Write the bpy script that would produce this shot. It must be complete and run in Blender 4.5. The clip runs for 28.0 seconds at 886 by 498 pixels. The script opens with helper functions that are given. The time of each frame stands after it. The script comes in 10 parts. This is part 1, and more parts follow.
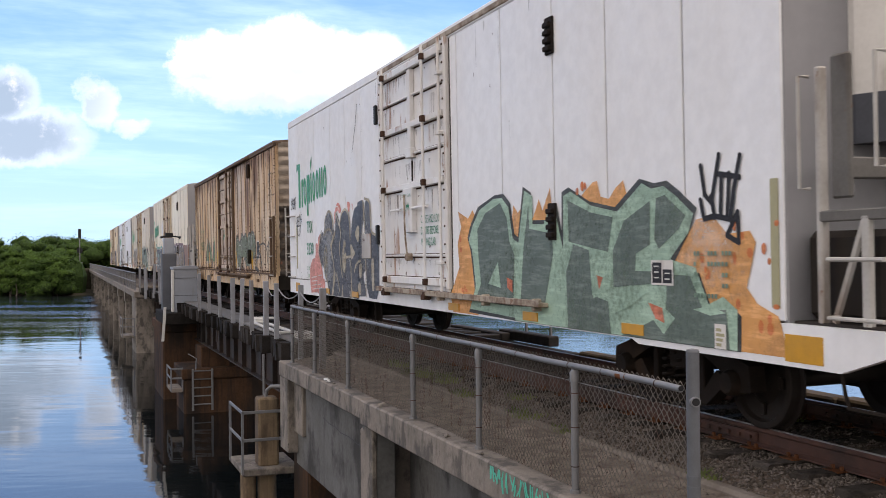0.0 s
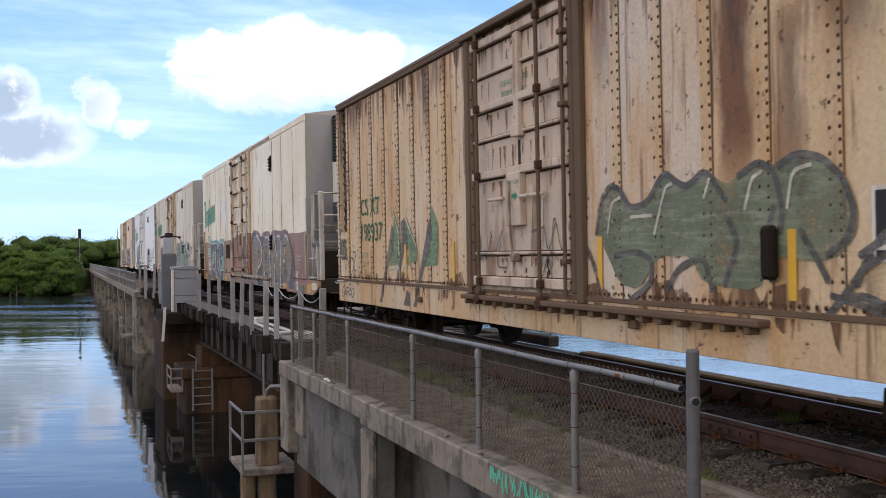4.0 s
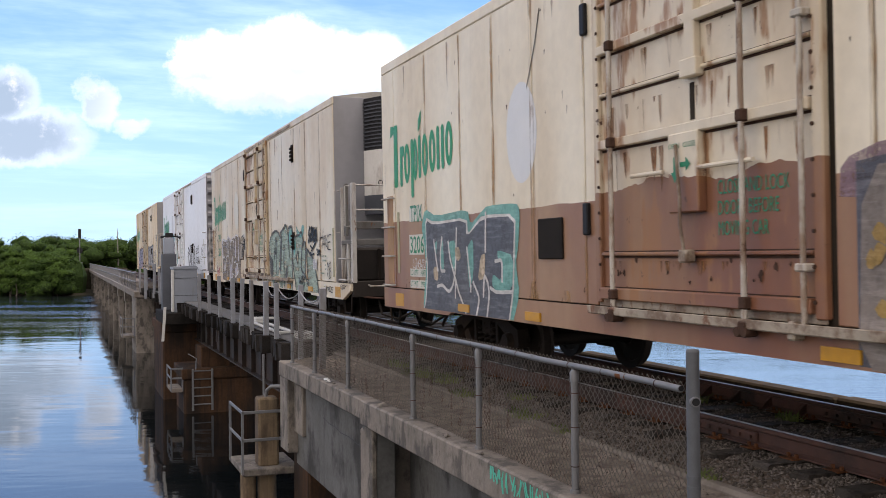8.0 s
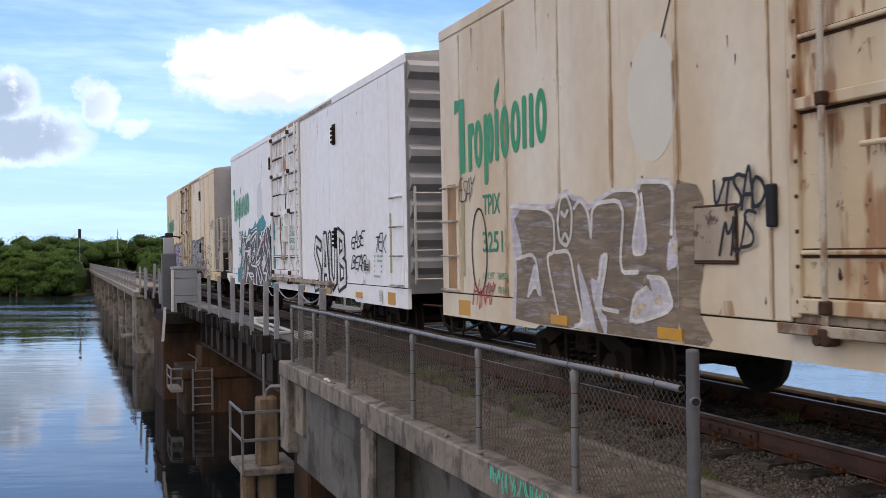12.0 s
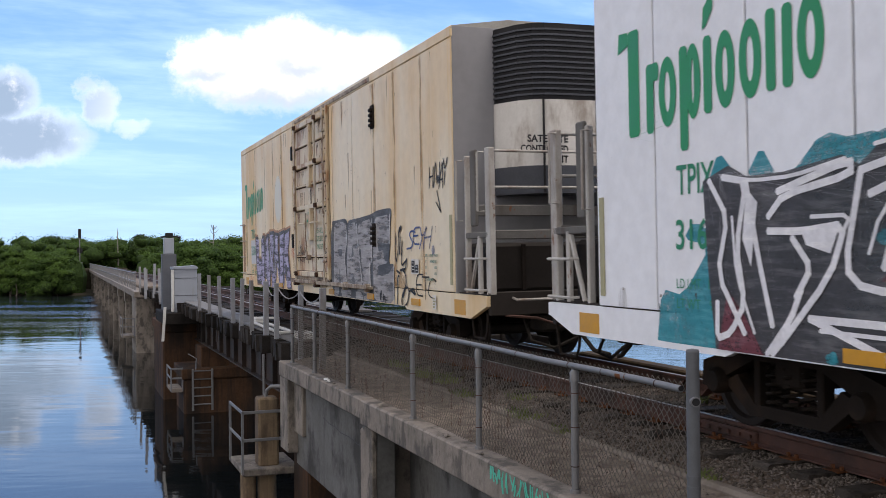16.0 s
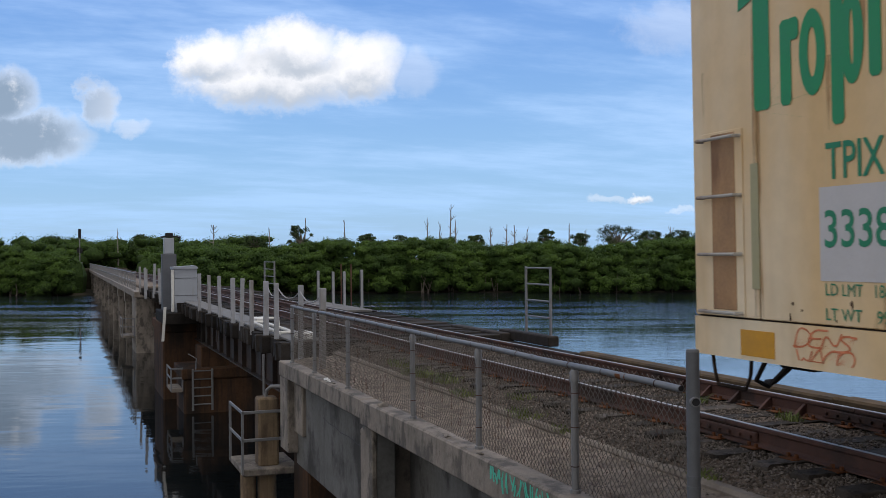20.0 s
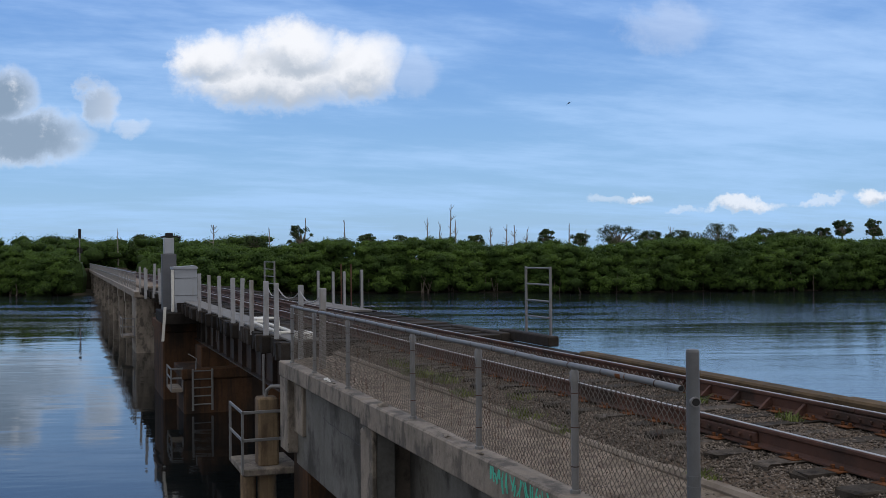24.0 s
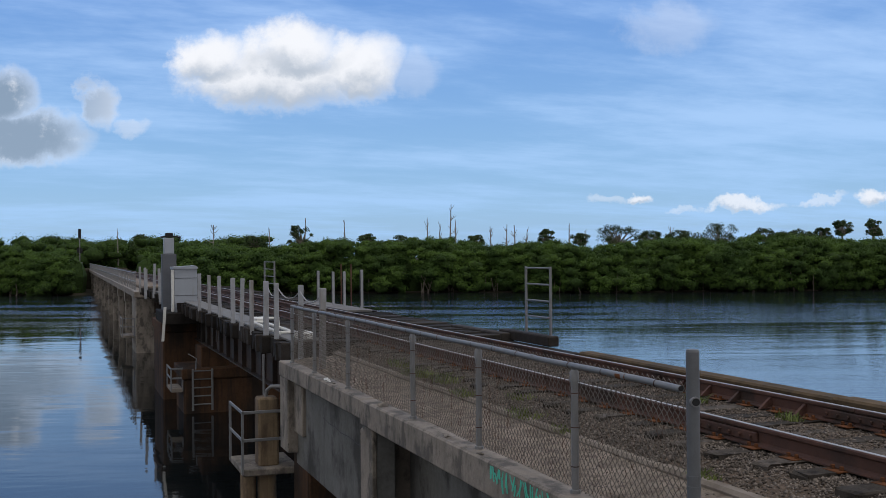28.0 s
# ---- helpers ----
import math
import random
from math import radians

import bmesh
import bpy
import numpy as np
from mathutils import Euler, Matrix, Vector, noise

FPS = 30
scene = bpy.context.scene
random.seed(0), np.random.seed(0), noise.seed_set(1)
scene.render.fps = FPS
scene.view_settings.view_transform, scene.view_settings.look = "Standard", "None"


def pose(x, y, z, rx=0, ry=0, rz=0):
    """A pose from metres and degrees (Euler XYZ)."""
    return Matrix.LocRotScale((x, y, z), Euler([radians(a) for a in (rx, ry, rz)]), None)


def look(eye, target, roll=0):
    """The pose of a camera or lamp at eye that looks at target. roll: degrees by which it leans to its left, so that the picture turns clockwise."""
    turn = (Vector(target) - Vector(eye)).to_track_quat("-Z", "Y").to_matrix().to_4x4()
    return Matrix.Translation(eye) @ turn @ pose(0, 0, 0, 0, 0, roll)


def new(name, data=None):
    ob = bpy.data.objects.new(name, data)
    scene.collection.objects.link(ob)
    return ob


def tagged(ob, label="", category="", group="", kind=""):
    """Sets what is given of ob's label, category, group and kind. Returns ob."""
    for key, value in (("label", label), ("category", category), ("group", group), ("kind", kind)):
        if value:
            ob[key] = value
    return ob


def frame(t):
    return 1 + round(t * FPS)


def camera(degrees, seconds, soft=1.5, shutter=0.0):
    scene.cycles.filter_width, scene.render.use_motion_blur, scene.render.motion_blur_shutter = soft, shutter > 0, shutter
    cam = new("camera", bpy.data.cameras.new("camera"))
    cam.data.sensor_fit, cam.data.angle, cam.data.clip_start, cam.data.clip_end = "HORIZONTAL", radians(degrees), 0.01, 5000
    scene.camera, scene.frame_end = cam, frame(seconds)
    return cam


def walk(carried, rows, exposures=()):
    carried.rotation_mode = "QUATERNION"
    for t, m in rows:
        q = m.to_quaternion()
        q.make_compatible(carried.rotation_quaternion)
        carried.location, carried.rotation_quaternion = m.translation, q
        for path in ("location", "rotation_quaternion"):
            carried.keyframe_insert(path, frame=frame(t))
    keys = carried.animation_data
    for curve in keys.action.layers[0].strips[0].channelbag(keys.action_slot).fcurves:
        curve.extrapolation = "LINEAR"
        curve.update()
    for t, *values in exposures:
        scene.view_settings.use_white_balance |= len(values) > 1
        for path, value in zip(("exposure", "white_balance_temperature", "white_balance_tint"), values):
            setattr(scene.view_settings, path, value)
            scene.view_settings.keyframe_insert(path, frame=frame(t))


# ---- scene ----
# The river crossing: x across the track, y along it towards the far bank, z up from the rail heads.
WATER = -3.9
TRACK = 6.5
cam = camera(47.26, 28.0, soft=0.5, shutter=0.12)
EYE = Vector((0.0, 0.0, 1.54))
AIM = EYE + Vector((0.35025, 0.93664, 0.00556)) * 100
walk(cam, [(0.0, look(EYE, AIM, -0.516)), (28.0, look(EYE, AIM, -0.516))],
     exposures=[(0.0, 0.86, 6900, 17), (10.0, 0.84, 6850, 17), (12.5, 0.74, 6750, 17), (14.8, 0.62, 6450, 14), (16.0, 0.66, 6550, 15), (17.0, 0.70, 6750, 15), (18.5, 0.66, 6750, 14), (20.0, 0.15, 6450, 12), (21.0, 0.0, 6330, 11), (28.0, 0.0, 6330, 11)])


# ---- node helpers ----
class Nodes:
    def __init__(self, tree):
        self.t = tree
        tree.nodes.clear()

    def add(self, kind, ins=(), **props):
        n = self.t.nodes.new("ShaderNode" + kind)
        for k, v in props.items():
            if k == "operation":
                n.operation = v
            elif k == "blend_type":
                n.blend_type = v
            elif k == "data_type":
                n.data_type = v
            elif k == "noise_dimensions":
                n.noise_dimensions = v
            elif k == "feature":
                n.feature = v
            elif k == "sky_type":
                n.sky_type = v
            elif k == "interpolation_type":
                n.interpolation_type = v
        for key, v in dict(ins).items():
            self.put(n.inputs[key], v)
        return n

    def put(self, socket, v):
        if isinstance(v, bpy.types.NodeSocket):
            self.t.links.new(v, socket)
        elif isinstance(v, (tuple, list)) and len(v) == 3 and socket.type == "RGBA":
            socket.default_value = (*v, 1)
        else:
            socket.default_value = v

    def math(self, op, a, b=0.0, c=0.0, clamp=False):
        n = self.add("Math", {0: a, 1: b, 2: c}, operation=op)
        n.use_clamp = clamp
        return n.outputs[0]

    def vmath(self, op, a, b=(0, 0, 0)):
        n = self.add("VectorMath", {0: a, 1: b}, operation=op)
        return n.outputs["Value"] if op in ("DOT_PRODUCT", "LENGTH") else n.outputs[0]

    def ramp(self, v, lo, hi, a=0.0, b=1.0):
        n = self.add("MapRange", {"Value": v, "From Min": lo, "From Max": hi, "To Min": a, "To Max": b}, interpolation_type="SMOOTHSTEP")
        return n.outputs[0]

    def mix(self, f, a, b, kind="MIX"):
        n = self.add("Mix", data_type="RGBA", blend_type=kind)
        self.put(n.inputs[0], f), self.put(n.inputs[6], a), self.put(n.inputs[7], b)
        return n.outputs[2]

    def noise(self, vec, scale, detail=4.0, rough=0.55):
        return self.add("TexNoise", {"Vector": vec, "Scale": scale, "Detail": detail, "Roughness": rough}).outputs[0]

    def scaled(self, vec, x, y, z):
        return self.vmath("MULTIPLY", vec, (x, y, z))


# ---- sky and sun ----
def make_sky():
    world = bpy.data.worlds.new("sky")
    scene.world = world
    world.use_nodes = True
    n = Nodes(world.node_tree)
    way = n.add("TexCoord").outputs["Generated"]
    sky = n.add("TexSky", sky_type="NISHITA")
    sky.sun_disc = False
    sky.sun_elevation, sky.sun_rotation = radians(66), radians(125)
    sky.air_density, sky.dust_density, sky.ozone_density, sky.altitude = 1.0, 0.6, 2.0, 0
    sep = n.add("SeparateXYZ", {0: way})
    up = sep.outputs[2]
    # picture-like coordinates of the part of the sky over the far bank
    ahead = n.math("MAXIMUM", n.vmath("DOT_PRODUCT", way, (0.3502, 0.9367, 0.0)), 0.05)
    px = n.math("DIVIDE", n.vmath("DOT_PRODUCT", way, (0.9367, -0.3502, 0.0)), ahead)
    py = n.math("DIVIDE", up, ahead)
    flat = n.add("CombineXYZ", {0: px, 1: py}).outputs[0]
    curl = n.add("TexNoise", {"Vector": flat, "Scale": 11.0, "Detail": 7.0, "Roughness": 0.62}).outputs["Color"]
    billow = n.add("TexNoise", {"Vector": flat, "Scale": 34.0, "Detail": 5.0, "Roughness": 0.6}).outputs["Color"]
    shift = n.vmath("ADD", n.scaled(n.vmath("SUBTRACT", curl, (0.5, 0.5, 0.5)), 0.085, 0.060, 0), n.scaled(n.vmath("SUBTRACT", billow, (0.5, 0.5, 0.5)), 0.026, 0.022, 0))
    bent = n.add("SeparateXYZ", {0: n.vmath("ADD", flat, shift)})
    qx, qy = bent.outputs[0], bent.outputs[1]
    tatter = n.noise(flat, 22.0, 6.0, 0.65)
    puffs = [(-0.160, 0.180, 0.108, 0.044, 1.0), (-0.225, 0.200, 0.044, 0.030, 1.0), (-0.145, 0.206, 0.064, 0.034, 1.0), (-0.085, 0.188, 0.046, 0.040, 1.0),
             (-0.030, 0.178, 0.034, 0.022, 0.22), (-0.440, 0.160, 0.044, 0.040, 0.95), (-0.420, 0.118, 0.075, 0.028, 0.92), (-0.345, 0.155, 0.024, 0.028, 0.75),
             (-0.305, 0.137, 0.024, 0.010, 0.35), (0.186, 0.055, 0.012, 0.006, 0.85), (0.300, 0.050, 0.042, 0.006, 0.75), (0.428, 0.050, 0.018, 0.010, 0.85), (0.372, 0.048, 0.030, 0.004, 0.4), (0.235, 0.049, 0.024, 0.004, 0.3),
             (0.225, 0.220, 0.055, 0.028, 0.22), (0.16, 0.052, 0.02, 0.006, 0.3)]
    mask, shade = 0.0, 0.0
    for cx, cy, rx, ry, dense in puffs:
        dx = n.math("DIVIDE", n.math("SUBTRACT", qx, cx), rx)
        dy = n.math("DIVIDE", n.math("SUBTRACT", qy, cy), ry)
        r2 = n.math("ADD", n.math("MULTIPLY", dx, dx), n.math("MULTIPLY", dy, dy))
        body = n.ramp(n.math("ADD", n.math("SUBTRACT", 1.0, r2), n.math("MULTIPLY", n.math("SUBTRACT", tatter, 0.5), 1.2)), -0.15, 0.85, 0.0, dense)
        low = n.math("MULTIPLY", body, n.ramp(n.math("ADD", dy, n.math("MULTIPLY", n.math("SUBTRACT", tatter, 0.5), 0.9)), -1.0, 0.15, 0.9, 0.0))
        mask = n.math("MAXIMUM", mask, body)
        shade = n.math("MAXIMUM", shade, low)
    # the bank of grey cloud beyond the far shore on the left is lit from behind
    grey_left = n.ramp(px, -0.36, -0.27, 0.95, 0.0)
    shade = n.math("MAXIMUM", shade, n.math("MULTIPLY", n.math("MULTIPLY", mask, grey_left), n.ramp(tatter, 0.22, 0.46)))
    front = n.ramp(n.vmath("DOT_PRODUCT", way, (0.3502, 0.9367, 0.0)), 0.15, 0.4)
    mask, shade = n.math("MULTIPLY", mask, front), n.math("MULTIPLY", shade, front)
    # thin high cloud over the whole sky
    height = n.math("ADD", n.math("ABSOLUTE", up), 0.10)
    dome = n.vmath("DIVIDE", way, n.add("CombineXYZ", {0: height, 1: height, 2: 1.0}).outputs[0])
    veil = n.noise(n.scaled(dome, 0.55, 1.0, 0.0), 0.9, 7.0, 0.62)
    veil = n.ramp(veil, 0.40, 0.66, 0.05, 0.9)
    haze = n.ramp(up, 0.0, 0.30, 0.55, 0.0)
    clear = n.mix(n.ramp(up, 0.02, 0.30), (0.25, 0.52, 0.88), (0.115, 0.32, 0.80))
    veil_colour = n.mix(haze, (0.44, 0.63, 0.96), (0.36, 0.62, 0.90))
    base = n.add("Background", {"Color": n.mix(0.35, clear, n.mix(1.0, sky.outputs[0], (0.10, 0.10, 0.10), "MULTIPLY")), "Strength": 1.0})
    thin = n.add("Background", {"Color": veil_colour, "Strength": 1.0})
    puff_colour = n.mix(shade, (0.93, 0.94, 0.96), (0.19, 0.285, 0.40))
    puff = n.add("Background", {"Color": puff_colour, "Strength": 1.0})
    # towards the zenith and behind the eye the sky is filled with bright broken cloud
    banks = n.noise(n.scaled(dome, 1.0, 1.0, 0.0), 1.1, 6.0, 0.55)
    facing = n.vmath("DOT_PRODUCT", way, (0.3502, 0.9367, 0.0))
    amount = n.math("ADD", n.ramp(facing, 0.80, -0.15, 0.0, 0.55), n.ramp(up, 0.42, 0.80, 0.0, 0.30))
    broken = n.math("MULTIPLY", n.ramp(n.math("ADD", banks, amount), 0.62, 0.95, 0.0, 0.95), n.ramp(facing, 0.93, 0.70))
    bank_light = n.add("Background", {"Color": (1.0, 0.965, 0.92), "Strength": 0.80})
    s0 = n.add("MixShader", {0: veil, 1: base.outputs[0], 2: thin.outputs[0]})
    s1 = n.add("MixShader", {0: broken, 1: s0.outputs[0], 2: bank_light.outputs[0]})
    s2 = n.add("MixShader", {0: mask, 1: s1.outputs[0], 2: puff.outputs[0]})
    n.add("OutputWorld", {0: s2.outputs[0]})


make_sky()
lamp = bpy.data.lights.new("sun", "SUN")
lamp.energy, lamp.angle, lamp.color = 1.0, radians(16), (1.0, 0.93, 0.84)
sun = new("sun", lamp)
sun.matrix_world = look((0, 0, 0), (-0.30, 0.22, -0.93))


# ---- materials ----
MATS = {}


def surface(name, colour, rough=0.7, metal=0.0, vary=0.25, scale=3.0, dirt=None, dirt_amount=0.0, dirt_scale=1.2, streak=1.0,
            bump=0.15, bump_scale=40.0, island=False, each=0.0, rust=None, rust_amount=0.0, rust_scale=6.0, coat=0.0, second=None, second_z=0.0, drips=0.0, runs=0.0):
    """A weathered surface: base colour varied at two scales, stains drawn out downwards by streak, rust spots, and fine relief."""
    if name in MATS:
        return MATS[name]
    m = bpy.data.materials.new(name)
    m.use_nodes = True
    n = Nodes(m.node_tree)
    p = n.add("TexCoord").outputs["Object"]
    base = colour
    if second is not None:
        z = n.add("SeparateXYZ", {0: p}).outputs[2]
        edge = n.math("ADD", z, n.math("MULTIPLY", n.noise(p, 3.0, 2.0), 0.03))
        base = n.mix(n.math("GREATER_THAN", edge, second_z + 0.015), second, colour)
    big = n.noise(p, scale, 5.0)
    fine = n.noise(p, scale * 13, 4.0)
    v = n.math("ADD", n.math("MULTIPLY", big, 0.65), n.math("MULTIPLY", fine, 0.35))
    col = n.mix(1.0, base, n.add("CombineColor", {0: n.ramp(v, 0.25, 0.75, 1 - vary, 1 + vary), 1: n.ramp(v, 0.25, 0.75, 1 - vary, 1 + vary),
                                                  2: n.ramp(v, 0.25, 0.75, 1 - vary * 1.15, 1 + vary)}).outputs[0], "MULTIPLY")
    if dirt is not None:
        drawn = n.noise(n.scaled(p, 1.0, 1.0, 1.0 / streak), dirt_scale, 8.0, 0.65)
        col = n.mix(n.ramp(drawn, 0.58 - dirt_amount * 0.30, 0.70 - dirt_amount * 0.18, 0.0, 0.85), col, dirt)
    if drips:
        fine_run = n.noise(n.scaled(p, 1.0, 1.0, 0.055), 7.0, 6.0, 0.6)
        col = n.mix(n.ramp(fine_run, 0.48, 0.64, 0.0, drips), col, dirt)
    if runs:
        high = n.ramp(n.add("SeparateXYZ", {0: p}).outputs[2], 1.4, 4.5, -0.13, 0.075)
        run = n.math("ADD", n.noise(n.scaled(p, 1.0, 1.0, 0.05), 2.3, 7.0, 0.65), high)
        col = n.mix(n.ramp(run, 0.52, 0.62, 0.0, runs), col, (0.17, 0.082, 0.038))
    if rust is not None:
        spots = n.noise(n.scaled(p, 1.0, 1.0, 0.45), rust_scale, 8.0, 0.7)
        col = n.mix(n.ramp(spots, 0.665 - rust_amount * 0.36, 0.71 - rust_amount * 0.33, 0.0, 0.9), col, rust)
    if each:
        info = n.add("NewGeometry").outputs["Random Per Island"] if island else n.add("ObjectInfo").outputs["Random"]
        gain = n.ramp(info, 0.0, 1.0, 1 - each, 1 + each)
        col = n.mix(1.0, col, n.add("CombineColor", {0: gain, 1: gain, 2: gain}).outputs[0], "MULTIPLY")
    ins = {"Base Color": col, "Metallic": metal, "Roughness": n.ramp(v, 0.2, 0.8, max(0.05, rough - 0.12), min(1.0, rough + 0.12)), "Coat Weight": coat, "Specular IOR Level": 0.5 if max(colour) > 0.18 or metal else 0.12}
    bs = n.add("BsdfPrincipled", ins)
    if bump:
        relief = n.add("Bump", {"Strength": bump, "Distance": 0.01, "Height": n.noise(p, bump_scale, 5.0)})
        n.put(bs.inputs["Normal"], relief.outputs[0])
    n.add("OutputMaterial", {0: bs.outputs[0]})
    MATS[name] = m
    return m


def water_material():
    m = bpy.data.materials.new("river_water")
    m.use_nodes = True
    n = Nodes(m.node_tree)
    p = n.add("TexCoord").outputs["Object"]
    swell = n.noise(n.scaled(p, 0.25, 0.7, 1.0), 0.35, 3.0)
    ripple = n.noise(n.scaled(p, 0.55, 1.6, 1.0), 1.6, 4.0, 0.6)
    axes = n.add("SeparateXYZ", {0: p})
    # the wind reaches the open river; water close to the bridge stays calm
    off = n.math("ABSOLUTE", n.math("SUBTRACT", axes.outputs[0], 6.0))
    open_water = n.math("MAXIMUM", n.ramp(off, 8.0, 30.0), n.ramp(axes.outputs[1], 70.0, 120.0))
    calm = n.math("MULTIPLY", n.ramp(n.noise(n.scaled(p, 0.3, 0.9, 1.0), 0.035, 3.0), 0.36, 0.62, 0.6, 1.0), n.math("ADD", n.math("MULTIPLY", open_water, 0.75), 0.25))
    turned = n.add("Mapping", {"Vector": p, "Rotation": (0, 0, 0.36)}).outputs[0]
    gusts = n.ramp(n.noise(n.scaled(turned, 0.12, 1.0, 1.0), 0.16, 5.0, 0.62), 0.42, 0.58, 0.12, 1.6)
    long_wave = n.noise(n.scaled(turned, 0.10, 0.62, 1.0), 0.9, 3.0, 0.55)
    h = n.math("ADD", n.math("ADD", n.math("MULTIPLY", swell, 0.22), n.math("MULTIPLY", long_wave, 0.15)), n.math("MULTIPLY", n.math("MULTIPLY", ripple, 0.62), n.math("MULTIPLY", calm, n.math("MULTIPLY", gusts, n.ramp(n.vmath("DOT_PRODUCT", p, (0.425, 0.905, 0.0)), 62.0, 112.0, 0.22, 1.15)))))
    relief = n.add("Bump", {"Strength": 0.30, "Distance": 0.25, "Height": h})
    bs = n.add("BsdfPrincipled", {"Base Color": (0.006, 0.008, 0.009), "Roughness": n.ramp(calm, 0.0, 1.0, 0.03, 0.10), "IOR": 1.45, "Normal": relief.outputs[0]})
    n.add("OutputMaterial", {0: bs.outputs[0]})
    return m


def leaf_material(name, dark, light):
    m = bpy.data.materials.new(name)
    m.use_nodes = True
    n = Nodes(m.node_tree)
    p = n.add("TexCoord").outputs["Object"]
    one = n.add("NewGeometry").outputs["Random Per Island"]
    f = n.math("ADD", n.math("MULTIPLY", one, 0.30), n.ramp(n.noise(p, 0.30, 3.0), 0.35, 0.65, 0.0, 0.7))
    col = n.mix(f, dark, light)
    bs = n.add("BsdfPrincipled", {"Base Color": col, "Roughness": 0.75, "Specular IOR Level": 0.2})
    n.add("OutputMaterial", {0: bs.outputs[0]})
    return m


M_WATER = water_material()
M_LEAF = leaf_material("mangrove_leaves", (0.019, 0.045, 0.008), (0.062, 0.114, 0.015))
M_PINE = leaf_material("pine_needles", (0.015, 0.030, 0.010), (0.045, 0.075, 0.025))
M_WEED = leaf_material("weed_leaves", (0.05, 0.08, 0.02), (0.14, 0.16, 0.05))
M_BARK = surface("bark", (0.16, 0.14, 0.12), 0.9, vary=0.3)
M_DEAD = surface("bleached_dead_wood", (0.20, 0.18, 0.17), 0.9, vary=0.3)
M_MUD = surface("dark_marsh_soil", (0.035, 0.032, 0.022), 0.9, vary=0.3)
M_CONC = surface("weathered_concrete", (0.205, 0.178, 0.156), 0.85, vary=0.30, scale=2.2, dirt=(0.06, 0.054, 0.048), dirt_amount=0.40, dirt_scale=3.2, streak=1.6, drips=0.25, rust=(0.03, 0.028, 0.026), rust_amount=0.10, rust_scale=9, bump=0.35, bump_scale=30)
M_CONC_D = surface("stained_pier_concrete", (0.072, 0.040, 0.024), 0.9, vary=0.35, scale=1.2, dirt=(0.022, 0.019, 0.018), dirt_amount=0.55, dirt_scale=0.9, streak=3.0, drips=0.5, bump=0.3, bump_scale=20)
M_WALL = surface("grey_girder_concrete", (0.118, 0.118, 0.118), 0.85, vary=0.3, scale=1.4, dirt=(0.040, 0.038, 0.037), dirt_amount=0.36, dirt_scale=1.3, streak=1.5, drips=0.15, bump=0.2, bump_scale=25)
M_GALV = surface("galvanized_steel", (0.165, 0.168, 0.178), 0.55, 0.3, vary=0.15, scale=6, rust=(0.15, 0.085, 0.05), rust_amount=0.10, bump=0.08)
M_WIRE = surface("fence_wire", (0.118, 0.106, 0.099), 0.6, 0.1, vary=0.35, scale=4, rust=(0.055, 0.028, 0.018), rust_amount=0.3, bump=0)
M_ENDPOST = surface("dull_blue_grey_post", (0.098, 0.104, 0.118), 0.6, 0.2, vary=0.2, scale=9, dirt=(0.06, 0.055, 0.05), dirt_amount=0.3, streak=4, rust=(0.12, 0.065, 0.035), rust_amount=0.08, bump=0.1)
M_POST = surface("grey_painted_timber", (0.245, 0.255, 0.285), 0.75, vary=0.2, scale=5, dirt=(0.14, 0.12, 0.10), dirt_amount=0.28, streak=6)
M_TIMBER = surface("creosoted_timber", (0.026, 0.023, 0.022), 0.85, vary=0.45, scale=5, bump=0.4, each=0.5)
M_OLDWOOD = surface("weathered_brown_timber", (0.085, 0.062, 0.04), 0.9, vary=0.35, scale=4, dirt=(0.05, 0.04, 0.03), dirt_amount=0.3, streak=1, bump=0.4)
M_RUST = surface("rusted_rail_steel", (0.072, 0.034, 0.026), 0.8, 0.2, vary=0.35, scale=5, dirt=(0.026, 0.018, 0.015), dirt_amount=0.42, bump=0.3)
M_ORANGE = surface("orange_rusted_plate", (0.12, 0.048, 0.022), 0.9, vary=0.4, scale=9, dirt=(0.05, 0.028, 0.018), dirt_amount=0.42, dirt_scale=7, bump=0.3)
M_OLDTIE = surface("weathered_grey_sleeper", (0.060, 0.052, 0.047), 0.9, vary=0.5, scale=6, dirt=(0.022, 0.019, 0.017), dirt_amount=0.4, dirt_scale=8, streak=0.5, bump=0.8, bump_scale=35, each=0.35)
M_RAILHEAD = surface("polished_rail_head", (0.34, 0.33, 0.325), 0.5, 0.55, vary=0.15, scale=3, bump=0)
M_GIRDER = surface("red_brown_bridge_steel", (0.034, 0.021, 0.017), 0.75, 0.2, vary=0.4, scale=3, dirt=(0.014, 0.012, 0.011), dirt_amount=0.45, bump=0.2)
M_DECK = surface("grey_walkway_grating", (0.14, 0.14, 0.145), 0.8, vary=0.2, scale=4, dirt=(0.12, 0.11, 0.10), dirt_amount=0.3)
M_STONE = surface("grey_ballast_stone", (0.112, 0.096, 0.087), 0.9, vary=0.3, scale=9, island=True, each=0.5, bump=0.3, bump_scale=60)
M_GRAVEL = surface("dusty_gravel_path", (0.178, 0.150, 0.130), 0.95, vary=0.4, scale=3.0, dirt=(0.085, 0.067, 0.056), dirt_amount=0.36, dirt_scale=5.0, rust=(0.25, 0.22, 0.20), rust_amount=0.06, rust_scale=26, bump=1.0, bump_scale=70)
